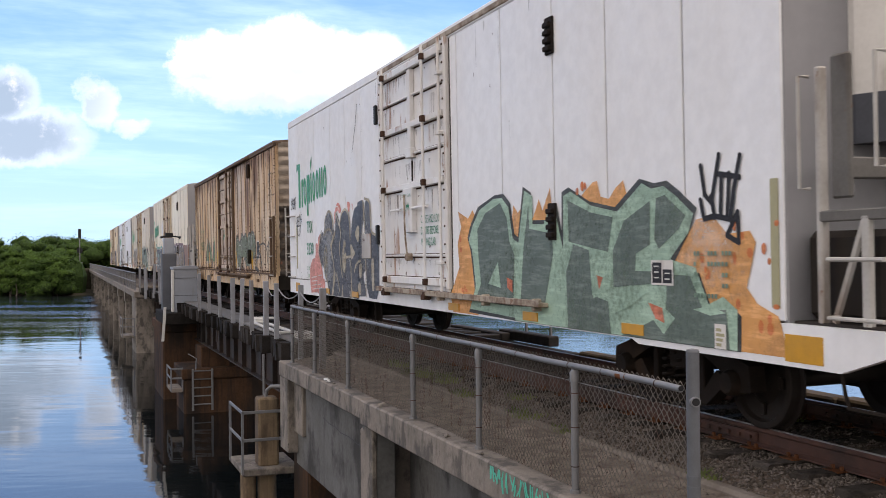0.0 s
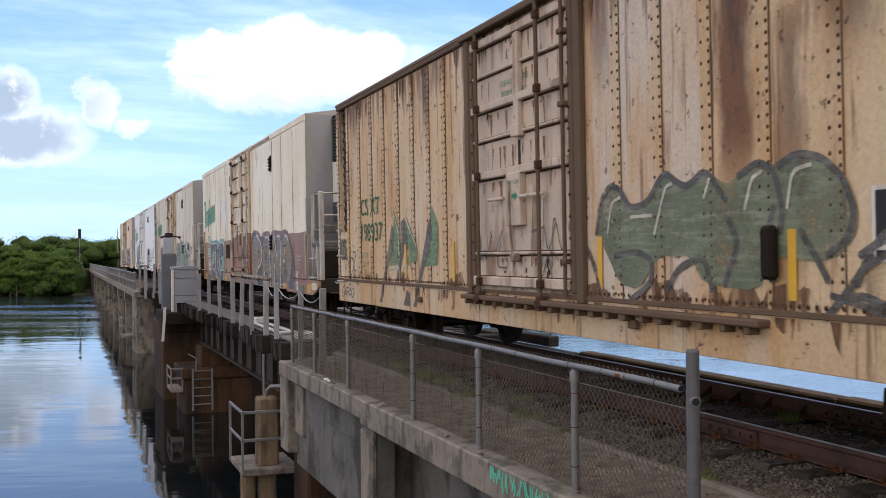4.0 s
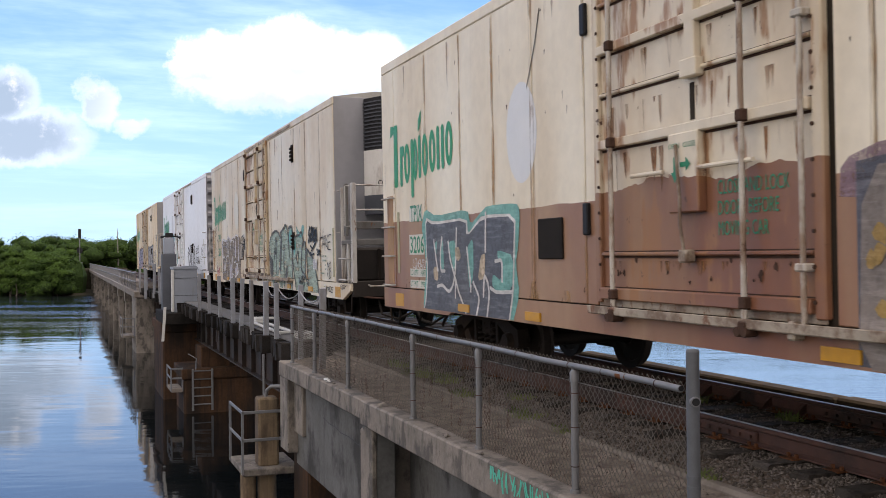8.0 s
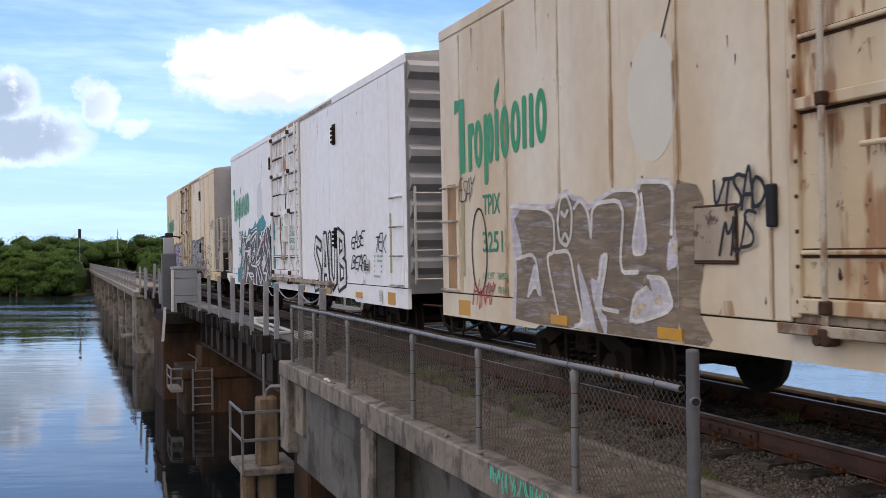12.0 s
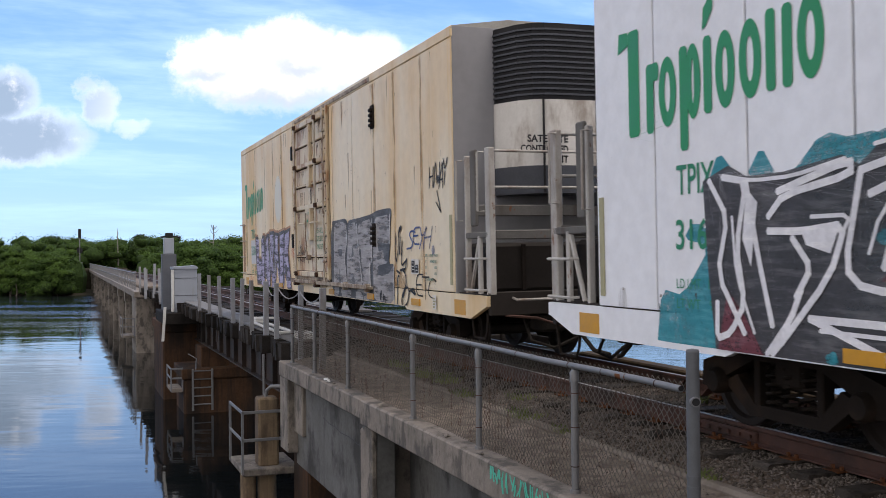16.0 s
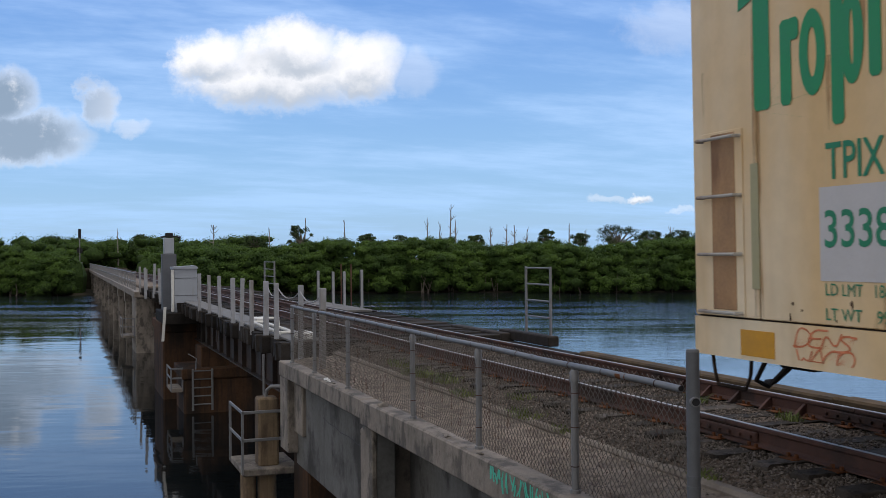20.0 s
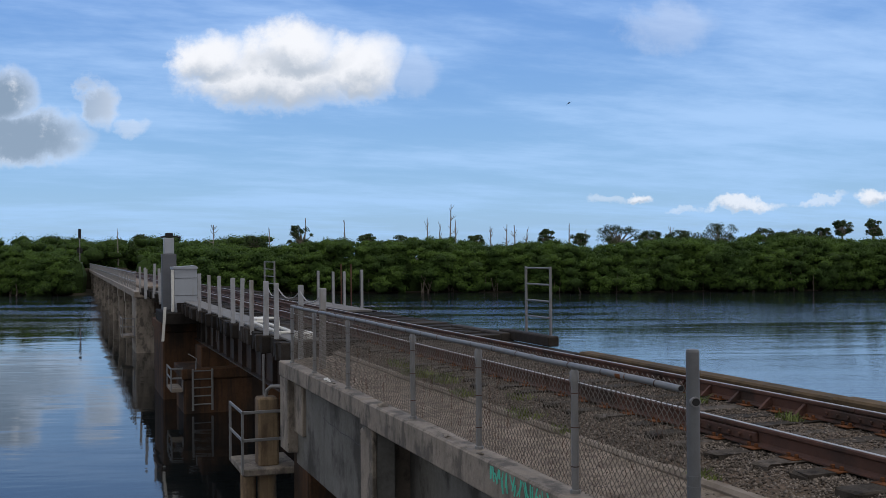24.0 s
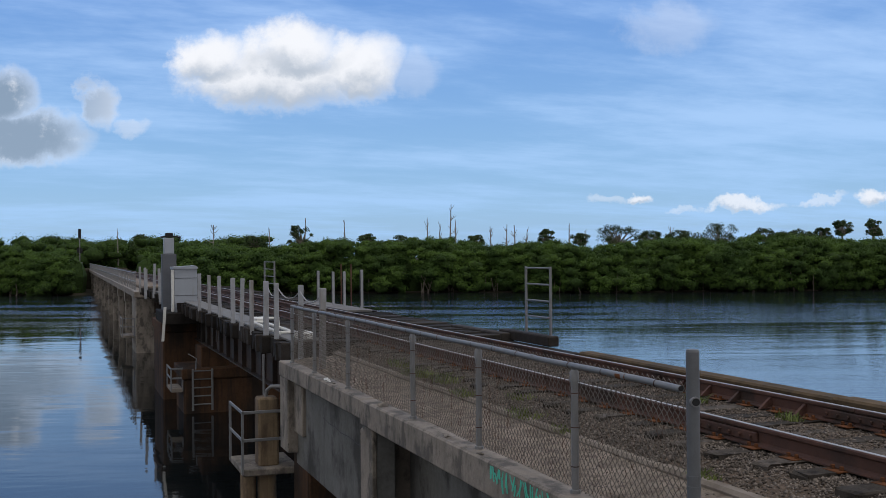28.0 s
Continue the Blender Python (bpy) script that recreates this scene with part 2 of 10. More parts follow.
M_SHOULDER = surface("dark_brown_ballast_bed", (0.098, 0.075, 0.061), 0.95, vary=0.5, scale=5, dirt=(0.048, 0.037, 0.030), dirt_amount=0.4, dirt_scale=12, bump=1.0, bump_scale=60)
M_CABINET = surface("pale_grey_cabinet_paint", (0.25, 0.275, 0.32), 0.45, vary=0.1, scale=2, dirt=(0.2, 0.2, 0.2), dirt_amount=0.1, streak=6, bump=0.04)
M_TOWER = surface("blue_grey_tower_paint", (0.10, 0.107, 0.125), 0.6, vary=0.15, scale=2, bump=0.05)
M_BLACK = surface("black_enamel", (0.02, 0.02, 0.022), 0.5, vary=0.2)
M_WHITEP = surface("white_paint", (0.52, 0.52, 0.51), 0.6, vary=0.1, scale=5, rust=(0.25, 0.16, 0.09), rust_amount=0.08)
M_REDP = surface("faded_red_paint", (0.09, 0.045, 0.035), 0.7, vary=0.2)


# ---- mesh helpers ----
class Geo:
    """Gathers vertices and faces of one part."""

    def __init__(self):
        self.v, self.f = [], []

    def add(self, verts, faces):
        k = len(self.v)
        self.v += [tuple(a) for a in verts]
        self.f += [tuple(i + k for i in fc) for fc in faces]
        return self

    def hull(self, verts):
        bm = bmesh.new()
        for a in verts:
            bm.verts.new(a)
        bmesh.ops.convex_hull(bm, input=bm.verts)
        bm.verts.index_update()
        self.add([a.co[:] for a in bm.verts if a.link_faces], [])
        keep = {a.index: i for i, a in enumerate([a for a in bm.verts if a.link_faces])}
        k = len(self.v) - len(keep)
        self.f += [tuple(k + keep[a.index] for a in fc.verts) for fc in bm.faces]
        bm.free()
        return self

    def box(self, x0, x1, y0, y1, z0, z1, c=0.01, m=None):
        """A box with its edges chamfered by c."""
        x0, x1, y0, y1, z0, z1 = min(x0, x1), max(x0, x1), min(y0, y1), max(y0, y1), min(z0, z1), max(z0, z1)
        c = min(c, 0.3 * min(x1 - x0, y1 - y0, z1 - z0))
        vs, idx = [], {}
        for i, x in enumerate((x0, x1)):
            for j, y in enumerate((y0, y1)):
                for k, z in enumerate((z0, z1)):
                    sx, sy, sz = c * (1 - 2 * i), c * (1 - 2 * j), c * (1 - 2 * k)
                    for a, q in enumerate(((x, y + sy, z + sz), (x + sx, y, z + sz), (x + sx, y + sy, z))):
                        idx[i, j, k, a] = len(vs)
                        vs.append(q)
        fs = []
        g = lambda *q: [idx[a] for a in q]
        for i in (0, 1):
            o = 1 if i else -1
            a = g((i, 0, 0, 0), (i, 1, 0, 0), (i, 1, 1, 0), (i, 0, 1, 0))
            b = g((0, i, 0, 1), (1, i, 0, 1), (1, i, 1, 1), (0, i, 1, 1))
            d = g((0, 0, i, 2), (1, 0, i, 2), (1, 1, i, 2), (0, 1, i, 2))
            fs += [a if o > 0 else a[::-1], b[::-1] if o > 0 else b, d if o > 0 else d[::-1]]
        for a in (0, 1):
            for b in (0, 1):
                fs += [g((0, a, b, 1), (1, a, b, 1), (1, a, b, 2), (0, a, b, 2)), g((a, 0, b, 0), (a, 1, b, 0), (a, 1, b, 2), (a, 0, b, 2)),
                       g((a, b, 0, 0), (a, b, 1, 0), (a, b, 1, 1), (a, b, 0, 1))]
                fs += [g((a, b, k, 0), (a, b, k, 1), (a, b, k, 2)) for k in (0, 1)]
        if m is not None:
            vs = [m @ Vector(q) for q in vs]
        return self.add(vs, fs)

    def tube(self, pts, r, n=8, cap=True):
        pts = [Vector(q) for q in pts]
        vs, fs = [], []
        for i, q in enumerate(pts):
            d = (pts[min(i + 1, len(pts) - 1)] - pts[max(i - 1, 0)]).normalized()
            a = d.orthogonal().normalized() if i == 0 else (a - d * a.dot(d)).normalized()
            b = d.cross(a)
            vs += [q + (a * math.cos(2 * math.pi * k / n) + b * math.sin(2 * math.pi * k / n)) * (r[i] if isinstance(r, (list, tuple)) else r) for k in range(n)]
        for i in range(len(pts) - 1):
            fs += [(i * n + k, i * n + (k + 1) % n, (i + 1) * n + (k + 1) % n, (i + 1) * n + k) for k in range(n)]
        if cap:
            fs += [tuple(range(n))[::-1], tuple(range((len(pts) - 1) * n, len(pts) * n))]
        return self.add(vs, fs)

    def prism(self, poly, axis, a, b):
        """A polygon given in the two other axes, drawn out along axis from a to b."""
        def at(q, w):
            return (w, q[0], q[1]) if axis == "x" else (q[0], w, q[1]) if axis == "y" else (q[0], q[1], w)
        n = len(poly)
        vs = [at(q, a) for q in poly] + [at(q, b) for q in poly]
        return self.add(vs, [tuple(range(n))[::-1], tuple(range(n, 2 * n))] + [(i, (i + 1) % n, n + (i + 1) % n, n + i) for i in range(n)])

    def lathe(self, profile, axis="x", n=24, at=(0, 0, 0)):
        """profile: (along, radius) pairs turned round the axis."""
        vs, fs = [], []
        for w, r in profile:
            for k in range(n):
                c, s = r * math.cos(2 * math.pi * k / n), r * math.sin(2 * math.pi * k / n)
                q = (w, c, s) if axis == "x" else (c, w, s) if axis == "y" else (c, s, w)
                vs.append((q[0] + at[0], q[1] + at[1], q[2] + at[2]))
        for i in range(len(profile) - 1):
            fs += [(i * n + k, i * n + (k + 1) % n, (i + 1) * n + (k + 1) % n, (i + 1) * n + k) for k in range(n)]
        return self.add(vs, fs)

    def mesh(self, name, mat, smooth=False, fix=True):
        me = bpy.data.meshes.new(name)
        me.from_pydata(self.v, [], self.f)
        if fix:
            bm = bmesh.new()
            bm.from_mesh(me)
            bmesh.ops.recalc_face_normals(bm, faces=bm.faces)
            bm.to_mesh(me)
            bm.free()
        me.materials.append(mat)
        if smooth:
            me.shade_smooth()
            me.set_sharp_from_angle(angle=radians(38))
        return me


def part(name, geo, mat, parent, label="", smooth=False, fix=True):
    ob = new(name, geo if isinstance(geo, bpy.types.Mesh) else geo.mesh(name, mat, smooth, fix))
    ob.parent = parent
    return tagged(ob, label)


def thing(name, label, category, group="", kind="", geo=None, mat=None, at=None, smooth=False):
    ob = new(name, geo.mesh(name, mat, smooth) if geo else None)
    if at is not None:
        ob.matrix_basis = at if isinstance(at, Matrix) else Matrix.Translation(at)
    return tagged(ob, label, category, group, kind)


def cloud_mesh(name, verts, faces, mat):
    """A large mesh of triangles or quads from arrays."""
    me = bpy.data.meshes.new(name)
    verts, faces = np.asarray(verts, np.float32), np.asarray(faces, np.int32)
    k = faces.shape[1]
    me.vertices.add(len(verts)), me.loops.add(faces.size), me.polygons.add(len(faces))
    me.vertices.foreach_set("co", verts.ravel())
    me.loops.foreach_set("vertex_index", faces.ravel())
    me.polygons.foreach_set("loop_start", np.arange(0, faces.size, k, dtype=np.int32))
    me.update(calc_edges=True)
    me.materials.append(mat)
    return me


def leaves(rng, centres, radii, count, size, facing=None):
    """Small bent leaf cards strewn through the outer part of ellipsoids."""
    n = len(centres)
    pick = rng.integers(0, n, count)
    d = rng.normal(size=(count, 3)) + (np.zeros(3) if facing is None else np.array(facing) * 1.3)
    d /= np.linalg.norm(d, axis=1)[:, None]
    d[:, 2] = np.where(d[:, 2] < -0.5, -d[:, 2], d[:, 2])
    rad = rng.uniform(0.45, 1.45, count) ** 0.7
    c = centres[pick] + d * radii[pick] * rad[:, None]
    a = rng.normal(size=(count, 3))
    a -= 0.30 * (a * d).sum(1)[:, None] * d
    a /= np.linalg.norm(a, axis=1)[:, None]
    b = np.cross(a, d)
    b /= np.linalg.norm(b, axis=1)[:, None] + 1e-6
    s = (size * rng.uniform(0.6, 1.4, count))[:, None]
    v = np.stack([c - a * s, c + b * s * 0.55 + d * s * 0.2, c + a * s, c - b * s * 0.55 + d * s * 0.1], 1).reshape(-1, 3)
    return v, np.arange(count * 4).reshape(-1, 4)


# ---- water, land and woods ----
rng = np.random.default_rng(7)
g = Geo()
n_w = 24
xs = np.linspace(-1800, 1800, n_w)
g.add([(x, y, 0) for y in xs for x in xs], [(j * n_w + i, j * n_w + i + 1, (j + 1) * n_w + i + 1, (j + 1) * n_w + i) for j in range(n_w - 1) for i in range(n_w - 1)])
thing("water", "calm dark river water reflecting the cloudy sky", "water", kind="structure", geo=g, mat=M_WATER, at=(0, 0, WATER))

BANK0, BANK_D, BANK_N = Vector((29.0, 143.5, 0)), Vector((0.905, -0.425, 0)), Vector((0.425, 0.905, 0))


def bank(s, d, z):
    """A point s metres along the far bank and d metres inland."""
    wave = 2.2 * math.sin(s * 0.09) + 1.3 * math.sin(s * 0.23 + 1)
    return tuple(BANK0 + BANK_D * s + BANK_N * (d + wave * max(0.0, 1 - d / 60)) + Vector((0, 0, z)))


g = Geo()
steps = list(range(-900, 901, 12))
rows_d = ((-1.5, WATER - 0.6), (1.2, WATER + 0.10), (6, WATER + 0.3), (60, WATER + 0.5), (1600, WATER + 0.6))
g.add([bank(s, d, z) for d, z in rows_d for s in steps],
      [(j * len(steps) + i, j * len(steps) + i + 1, (j + 1) * len(steps) + i + 1, (j + 1) * len(steps) + i) for j in range(len(rows_d) - 1) for i in range(len(steps) - 1)])
thing("ground", "dark marshy land of the far bank", "ground", kind="structure", geo=g, mat=M_MUD)


def mangroves():
    """The dense belt of mangrove bushes along the far bank, uncountable from across the river."""
    cs, rs = [], []

    def bush(x, y, top, r, deep):
        """A rounded crown of leafy lobes down to the mud."""
        for q in range(2 if deep else 6):
            z = WATER + top - r * 0.6 - q * rng.uniform(0.9, 1.5)
            if z < WATER + 0.5:
                break
            for _ in range(2 if q < 2 else 1):
                w = r * rng.uniform(0.55, 0.9)
                cs.append(np.array((x + rng.normal() * r * 0.45, y + rng.normal() * r * 0.45, z)))
                rs.append((w * rng.uniform(0.9, 1.25), w * rng.uniform(0.9, 1.25), w * rng.uniform(0.6, 0.8)))

    for k in range(1250):
        s = rng.uniform(-72, 100)
        d = rng.choice([rng.uniform(-0.8, 3.0), rng.uniform(2, 8), rng.uniform(7, 20)], p=[0.46, 0.30, 0.24])
        top = 5.75 - 0.8 * max(0.0, min(1.0, (-s - 15) / 12)) + 1.0 * min(1, d / 6) + 0.9 * rng.random() + 0.45 * math.sin(s * 0.11) + 0.35 * math.sin(s * 0.37)
        if d < 2:
            top -= rng.uniform(0.3, 3.4)
        if abs(Vector(bank(s, d, 0)).x - TRACK) < 4.2 and d > -1:
            d += 34
        x, y, _ = bank(s, d, 0)
        bush(x, y, top, rng.uniform(0.8, 1.6), d > 6)
    for k in range(130):      # the thicket closes behind the end of the trestle
        bush(rng.uniform(-22, 34), rng.uniform(172, 205) if k % 3 else rng.uniform(188, 205), rng.uniform(7.6, 9.8), rng.uniform(1.6, 2.8), False)
    for k in range(45):
        bush(rng.uniform(0, 14), rng.uniform(184, 200), rng.uniform(6.8, 8.8), rng.uniform(1.5, 2.4), False)
    cs, rs = np.array(cs), np.array(rs)
    near = (np.abs(cs[:, 0] - TRACK) > 5.5) | (cs[:, 1] > 182)
    cs, rs = cs[near], rs[near]
    v, f = leaves(rng, cs, rs, 700000, 0.120, facing=(-0.25, -0.8, 0.45))
    low = v[:, 2] < WATER + 0.05
    v[low, 2] = WATER + 0.05 + rng.random(low.sum()) * 0.3
    ob = new("mangrove_thicket", cloud_mesh("mangrove_thicket", v, f, M_LEAF))
    tagged(ob, "dense dark green mangrove thicket along the water's edge", "trees", kind="stuff")
    bm = bmesh.new()
    bmesh.ops.create_icosphere(bm, subdivisions=1, radius=1.0)
    ball, tri = np.array([a.co[:] for a in bm.verts]), np.array([[a.index for a in fc.verts] for fc in bm.faces])
    bm.free()
    n_b = len(ball)
    shape = ball[None] * (rs * 0.72)[:, None] * rng.uniform(0.6, 1.25, (len(cs), n_b, 1)) + cs[:, None]
    shape[:, :, 2] = np.maximum(shape[:, :, 2], WATER + 0.02)
    low = shape[:, :, 2] < WATER + 1.2
    shape[low, 2] -= 0.6 * rng.random(low.sum())
    shape[:, :, 2] = np.maximum(shape[:, :, 2], WATER - 0.1)
    tris = tri[None] + n_b * np.arange(len(cs))[:, None, None]
    # filler bodies between the leaves; their dark green stands in for shade
    deep = surface("dark_thicket_filler", (0.024, 0.044, 0.012), 0.9, vary=0.6, scale=3.5, bump=1.0, bump_scale=6)
    tagged(new("inner_thicket", cloud_mesh("inner_thicket", shape.reshape(-1, 3), tris.reshape(-1, 3), deep)), "dark filler bodies in the mangrove thicket, shade in their colour", "trees", kind="stuff")
    g = Geo()
    for k in range(92):      # filler behind the outer crowns, its dark green holding the belt's shade
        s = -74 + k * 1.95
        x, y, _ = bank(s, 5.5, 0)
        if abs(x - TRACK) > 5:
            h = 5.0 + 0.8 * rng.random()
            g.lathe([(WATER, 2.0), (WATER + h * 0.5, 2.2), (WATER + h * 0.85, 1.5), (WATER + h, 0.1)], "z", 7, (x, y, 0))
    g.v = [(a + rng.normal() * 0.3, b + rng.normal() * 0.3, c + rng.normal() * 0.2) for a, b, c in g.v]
    tagged(new("shaded_thicket", g.mesh("shaded_thicket", deep)), "dark filler in the heart of the thicket, shade in its colour", "trees", kind="stuff")
    g = Geo()
    for k in range(260):
        s, d = rng.uniform(-150, 190), rng.uniform(0.2, 3)
        a = Vector(bank(s, d, WATER - 0.2))
        if abs(a.x - TRACK) > 4:
            b = a + Vector((rng.normal() * 0.5, rng.normal() * 0.5, rng.uniform(2.0, 3.5)))
            g.tube([a, (a + b) / 2 + Vector((rng.normal() * 0.15, 0, 0)), b], [0.09, 0.07, 0.04], 5)
    tagged(new("mangrove_roots", g.mesh("mangrove_roots", M_BARK)), "dark mangrove stems rising out of the river mud", "roots", kind="stuff")


mangroves()


def tree(at, height, crown_w, crown_h, name="tree", label="broad-crowned tree standing above the mangroves", flat=False, mat=None, seed=1, count=2600):
    r = np.random.default_rng(seed)
    t = thing(name, label, "tree", group="trees above the mangrove belt", at=at)
    g = Geo()
    lean = r.normal() * 0.2
    base_r = 0.035 * height + 0.03
    crown_z = height - crown_h
    g.tube([(0, 0, 0), (lean * 0.4, 0, height * 0.4), (lean, 0, crown_z + crown_h * 0.55)], [base_r, base_r * 0.7, base_r * 0.25], 7)
    cs, rs = [], []
    for k in range(34 if not flat else 12):
        a = r.uniform(0, 6.28)
        up = r.uniform(0.05, 0.92)
        d = math.sqrt(r.random()) * crown_w * 0.5 * math.sqrt(max(0.06, 1 - (2 * up - 0.7) ** 2 / 1.7))
        z = crown_z + crown_h * up
        c = (lean + math.cos(a) * d, math.sin(a) * d, z)
        g.tube([(lean * 0.8, 0, crown_z + crown_h * 0.1), ((c[0] + lean) / 2, c[1] / 2, (z + crown_z) / 2 + 0.1), c], [base_r * 0.4, base_r * 0.25, base_r * 0.1], 5)
        w = min(crown_w * r.uniform(0.07, 0.15), crown_h * 0.24)
        cs.append(c), rs.append((w, w, w * (0.5 if flat else 0.8)))
    part("trunk", g, M_BARK, t)
    v, f = leaves(r, np.array(cs), np.array(rs), count, 0.12)
    part("crown", cloud_mesh("crown", v, f, mat or M_PINE), None, t)
    return t


def far_point(u_slope, depth, z=WATER + 0.4):
    """A point of the far land, by its bearing from the bridge head and its depth."""
    a = Vector((0.35025, 0.93664, 0)) + Vector((0.9366, -0.3503, 0)) * u_slope
    return (a.x * depth, a.y * depth, z)


for k, (slope, depth, h, w, ch, flat) in enumerate([
        (-0.140, 165, 9.9, 4.4, 3.6, False), (-0.076, 170, 8.6, 3.0, 2.0, False), (0.034, 168, 8.2, 3.0, 1.9, False), (0.101, 160, 8.9, 2.9, 2.6, False),
        (0.172, 172, 9.8, 7.6, 3.6, False), (0.272, 170, 9.6, 8.4, 3.2, False), (0.396, 165, 10.2, 3.0, 2.8, False), (0.424, 166, 10.2, 3.0, 2.8, False),
        (-0.385, 185, 9.0, 3.4, 2.8, False), (0.352, 160, 8.4, 5.2, 2.0, False), (-0.300, 175, 8.8, 4.0, 2.6, False), (0.235, 165, 8.5, 5.0, 2.2, False),
        (0.315, 168, 8.8, 4.2, 2.2, False), (0.205, 170, 8.6, 4.6, 2.2, False), (0.375, 170, 8.9, 3.4, 2.0, False), (-0.185, 168, 8.4, 3.8, 2.0, False),
        (-0.04, 168, 8.2, 4.2, 2.0, False), (0.135, 168, 8.3, 3.8, 2.0, False)]):
    tree(far_point(slope, depth), h, w, ch, flat=flat, seed=20 + k)


def dead_tree(at, height, spread, seed, lean=0.0):
    r = np.random.default_rng(seed)
    t = thing("dead_tree", "bare bleached dead tree sticking out of the woods", "dead tree", group="dead trees on the far bank", at=at)
    g = Geo()
    top = (lean, 0, height)
    g.tube([(0, 0, 0), (lean * 0.5 + r.normal() * 0.1, 0, height * 0.55), top], [0.2, 0.13, 0.05], 6)
    part("trunk", g, M_DEAD, t)
    for k in range(int(6 + spread * 2)):
        f = r.uniform(0.62, 0.97)
        a = r.uniform(0, 6.28)
        w = spread * r.uniform(0.3, 1.0) * (1.15 - f)
        p0 = Vector((lean * f, 0, height * f))
        p1 = p0 + Vector((math.cos(a) * w * 2.2, math.sin(a) * w * 2.2, r.uniform(0.3, 1.1)))
        b = Geo()
        b.tube([p0, (p0 + p1) / 2 + Vector((0, 0, -0.1)), p1], [0.06, 0.045, 0.02], 5)
        part("branch", b, M_DEAD, t)
    return t


for k, (slope, depth, h, sp) in enumerate([
        (0.007, 165, 13.3, 1.2), (-0.014, 168, 11.0, 0.9), (-0.004, 170, 10.2, 0.8), (-0.096, 166, 10.8, 0.5), (-0.137, 168, 11.3, 0.7), (0.014, 166, 10.5, 0.9),
        (-0.228, 170, 10.4, 2.4), (-0.320, 175, 9.7, 0.6), (-0.173, 168, 9.6, 0.6), (0.048, 170, 9.7, 0.7), (0.062, 167, 10.0, 1.4), (0.072, 168, 9.8, 1.2),
        (0.082, 170, 9.2, 1.0), (0.126, 165, 9.6, 0.5), (0.140, 172, 9.0, 0.5), (0.226, 168, 9.3, 1.0)]):
    dead_tree(far_point(slope, depth), h, sp, 60 + k, lean=0.25 * (-1) ** k)


# ---- near approach: concrete deck carrying the track ----
DECK_END, JOINT = 18.95, 13.33
deck = thing("approach_bridge", "weathered concrete approach bridge carrying a ballasted track", "bridge", kind="structure")
g = Geo()
g.box(3.765, 8.12, JOINT + 0.016, DECK_END, -0.70, -0.42, 0.02)
part("deck_slab", g, M_CONC, deck, "stained concrete deck edge")
g = Geo()
g.box(3.75, 8.12, -60, JOINT - 0.016, -0.76, -0.42, 0.02)
part("deck_slab", g, M_CONC, deck, "stained concrete deck edge")
g = Geo()
g.box(3.75, 8.12, -195, -60.02, -0.76, -0.42, 0.02)
part("deck_slab", g, M_CONC, deck)
# the end block, pilasters, walls and piers below
g = Geo()
g.box(3.78, 8.1, 18.25, 18.93, -2.05, -0.70, 0.02)
part("end_block", g, M_CONC, deck, "pale concrete end block")
g = Geo()
g.box(3.90, 8.0, 17.6, 18.25, -1.66, -0.702, 0.02)
part("recessed_panel", g, M_CONC, deck, "dirty recessed concrete panel")
g = Geo()
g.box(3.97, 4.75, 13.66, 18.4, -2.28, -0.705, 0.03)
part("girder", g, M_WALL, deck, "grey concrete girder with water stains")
crack = Geo()
for (y_a, z_a), (y_b, z_b) in zip([(16.3, -1.12), (15.9, -1.16), (15.5, -1.15), (15.2, -1.19), (14.7, -1.17), (14.2, -1.2)], [(15.9, -1.16), (15.5, -1.15), (15.2, -1.19), (14.7, -1.17), (14.2, -1.2), (13.9, -1.18)]):
    crack.add([(3.966, y_a, z_a - 0.008), (3.966, y_b, z_b - 0.006), (3.966, y_b, z_b + 0.006), (3.966, y_a, z_a + 0.008)], [(0, 1, 2, 3)])
part("crack", crack, M_BLACK, deck, "dark crack in the girder")
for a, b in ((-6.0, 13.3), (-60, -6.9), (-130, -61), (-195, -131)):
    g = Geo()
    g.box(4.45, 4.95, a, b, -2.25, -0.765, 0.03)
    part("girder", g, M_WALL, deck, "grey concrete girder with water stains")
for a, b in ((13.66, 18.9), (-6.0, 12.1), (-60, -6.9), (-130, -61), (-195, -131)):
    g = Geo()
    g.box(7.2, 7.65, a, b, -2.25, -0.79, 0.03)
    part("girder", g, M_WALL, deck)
g = Geo()
g.box(3.80, 3.87, 12.92, JOINT - 0.02, -6, -0.765, 0.015)
part("pilaster", g, M_CONC, deck, "pale stained concrete pilaster")
# near side of the pilaster: darker concrete puts its shade into the colour
g = Geo()
g.box(3.872, 4.14, 12.94, JOINT - 0.02, -6, -0.765, 0.02)
part("pilaster", g, M_WALL, deck)
g = Geo()
g.box(3.84, 8.0, JOINT + 0.06, JOINT + 0.30, -6, -0.86, 0.02)
part("pilaster", g, M_CONC, deck)
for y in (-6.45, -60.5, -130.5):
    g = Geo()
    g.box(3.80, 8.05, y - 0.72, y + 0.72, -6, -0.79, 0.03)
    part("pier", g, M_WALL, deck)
g = Geo()
g.box(4.3, 8.0, 18.9, 20.2, -6, -2.03, 0.04)
part("abutment_pier", g, M_CONC_D, deck, "brown-stained concrete pier")

# ballast bed and dusty path on the deck
g = Geo()
ys = [-194 + 3 * i for i in range(65)] + [1 + 0.4 * i for i in range(46)]
prof = [(3.98, -0.416), (4.3, -0.40), (4.82, -0.375), (4.97, -0.325), (5.15, -0.265), (5.4, -0.215), (6.1, -0.203), (6.9, -0.203), (7.5, -0.21), (7.84, -0.24)]


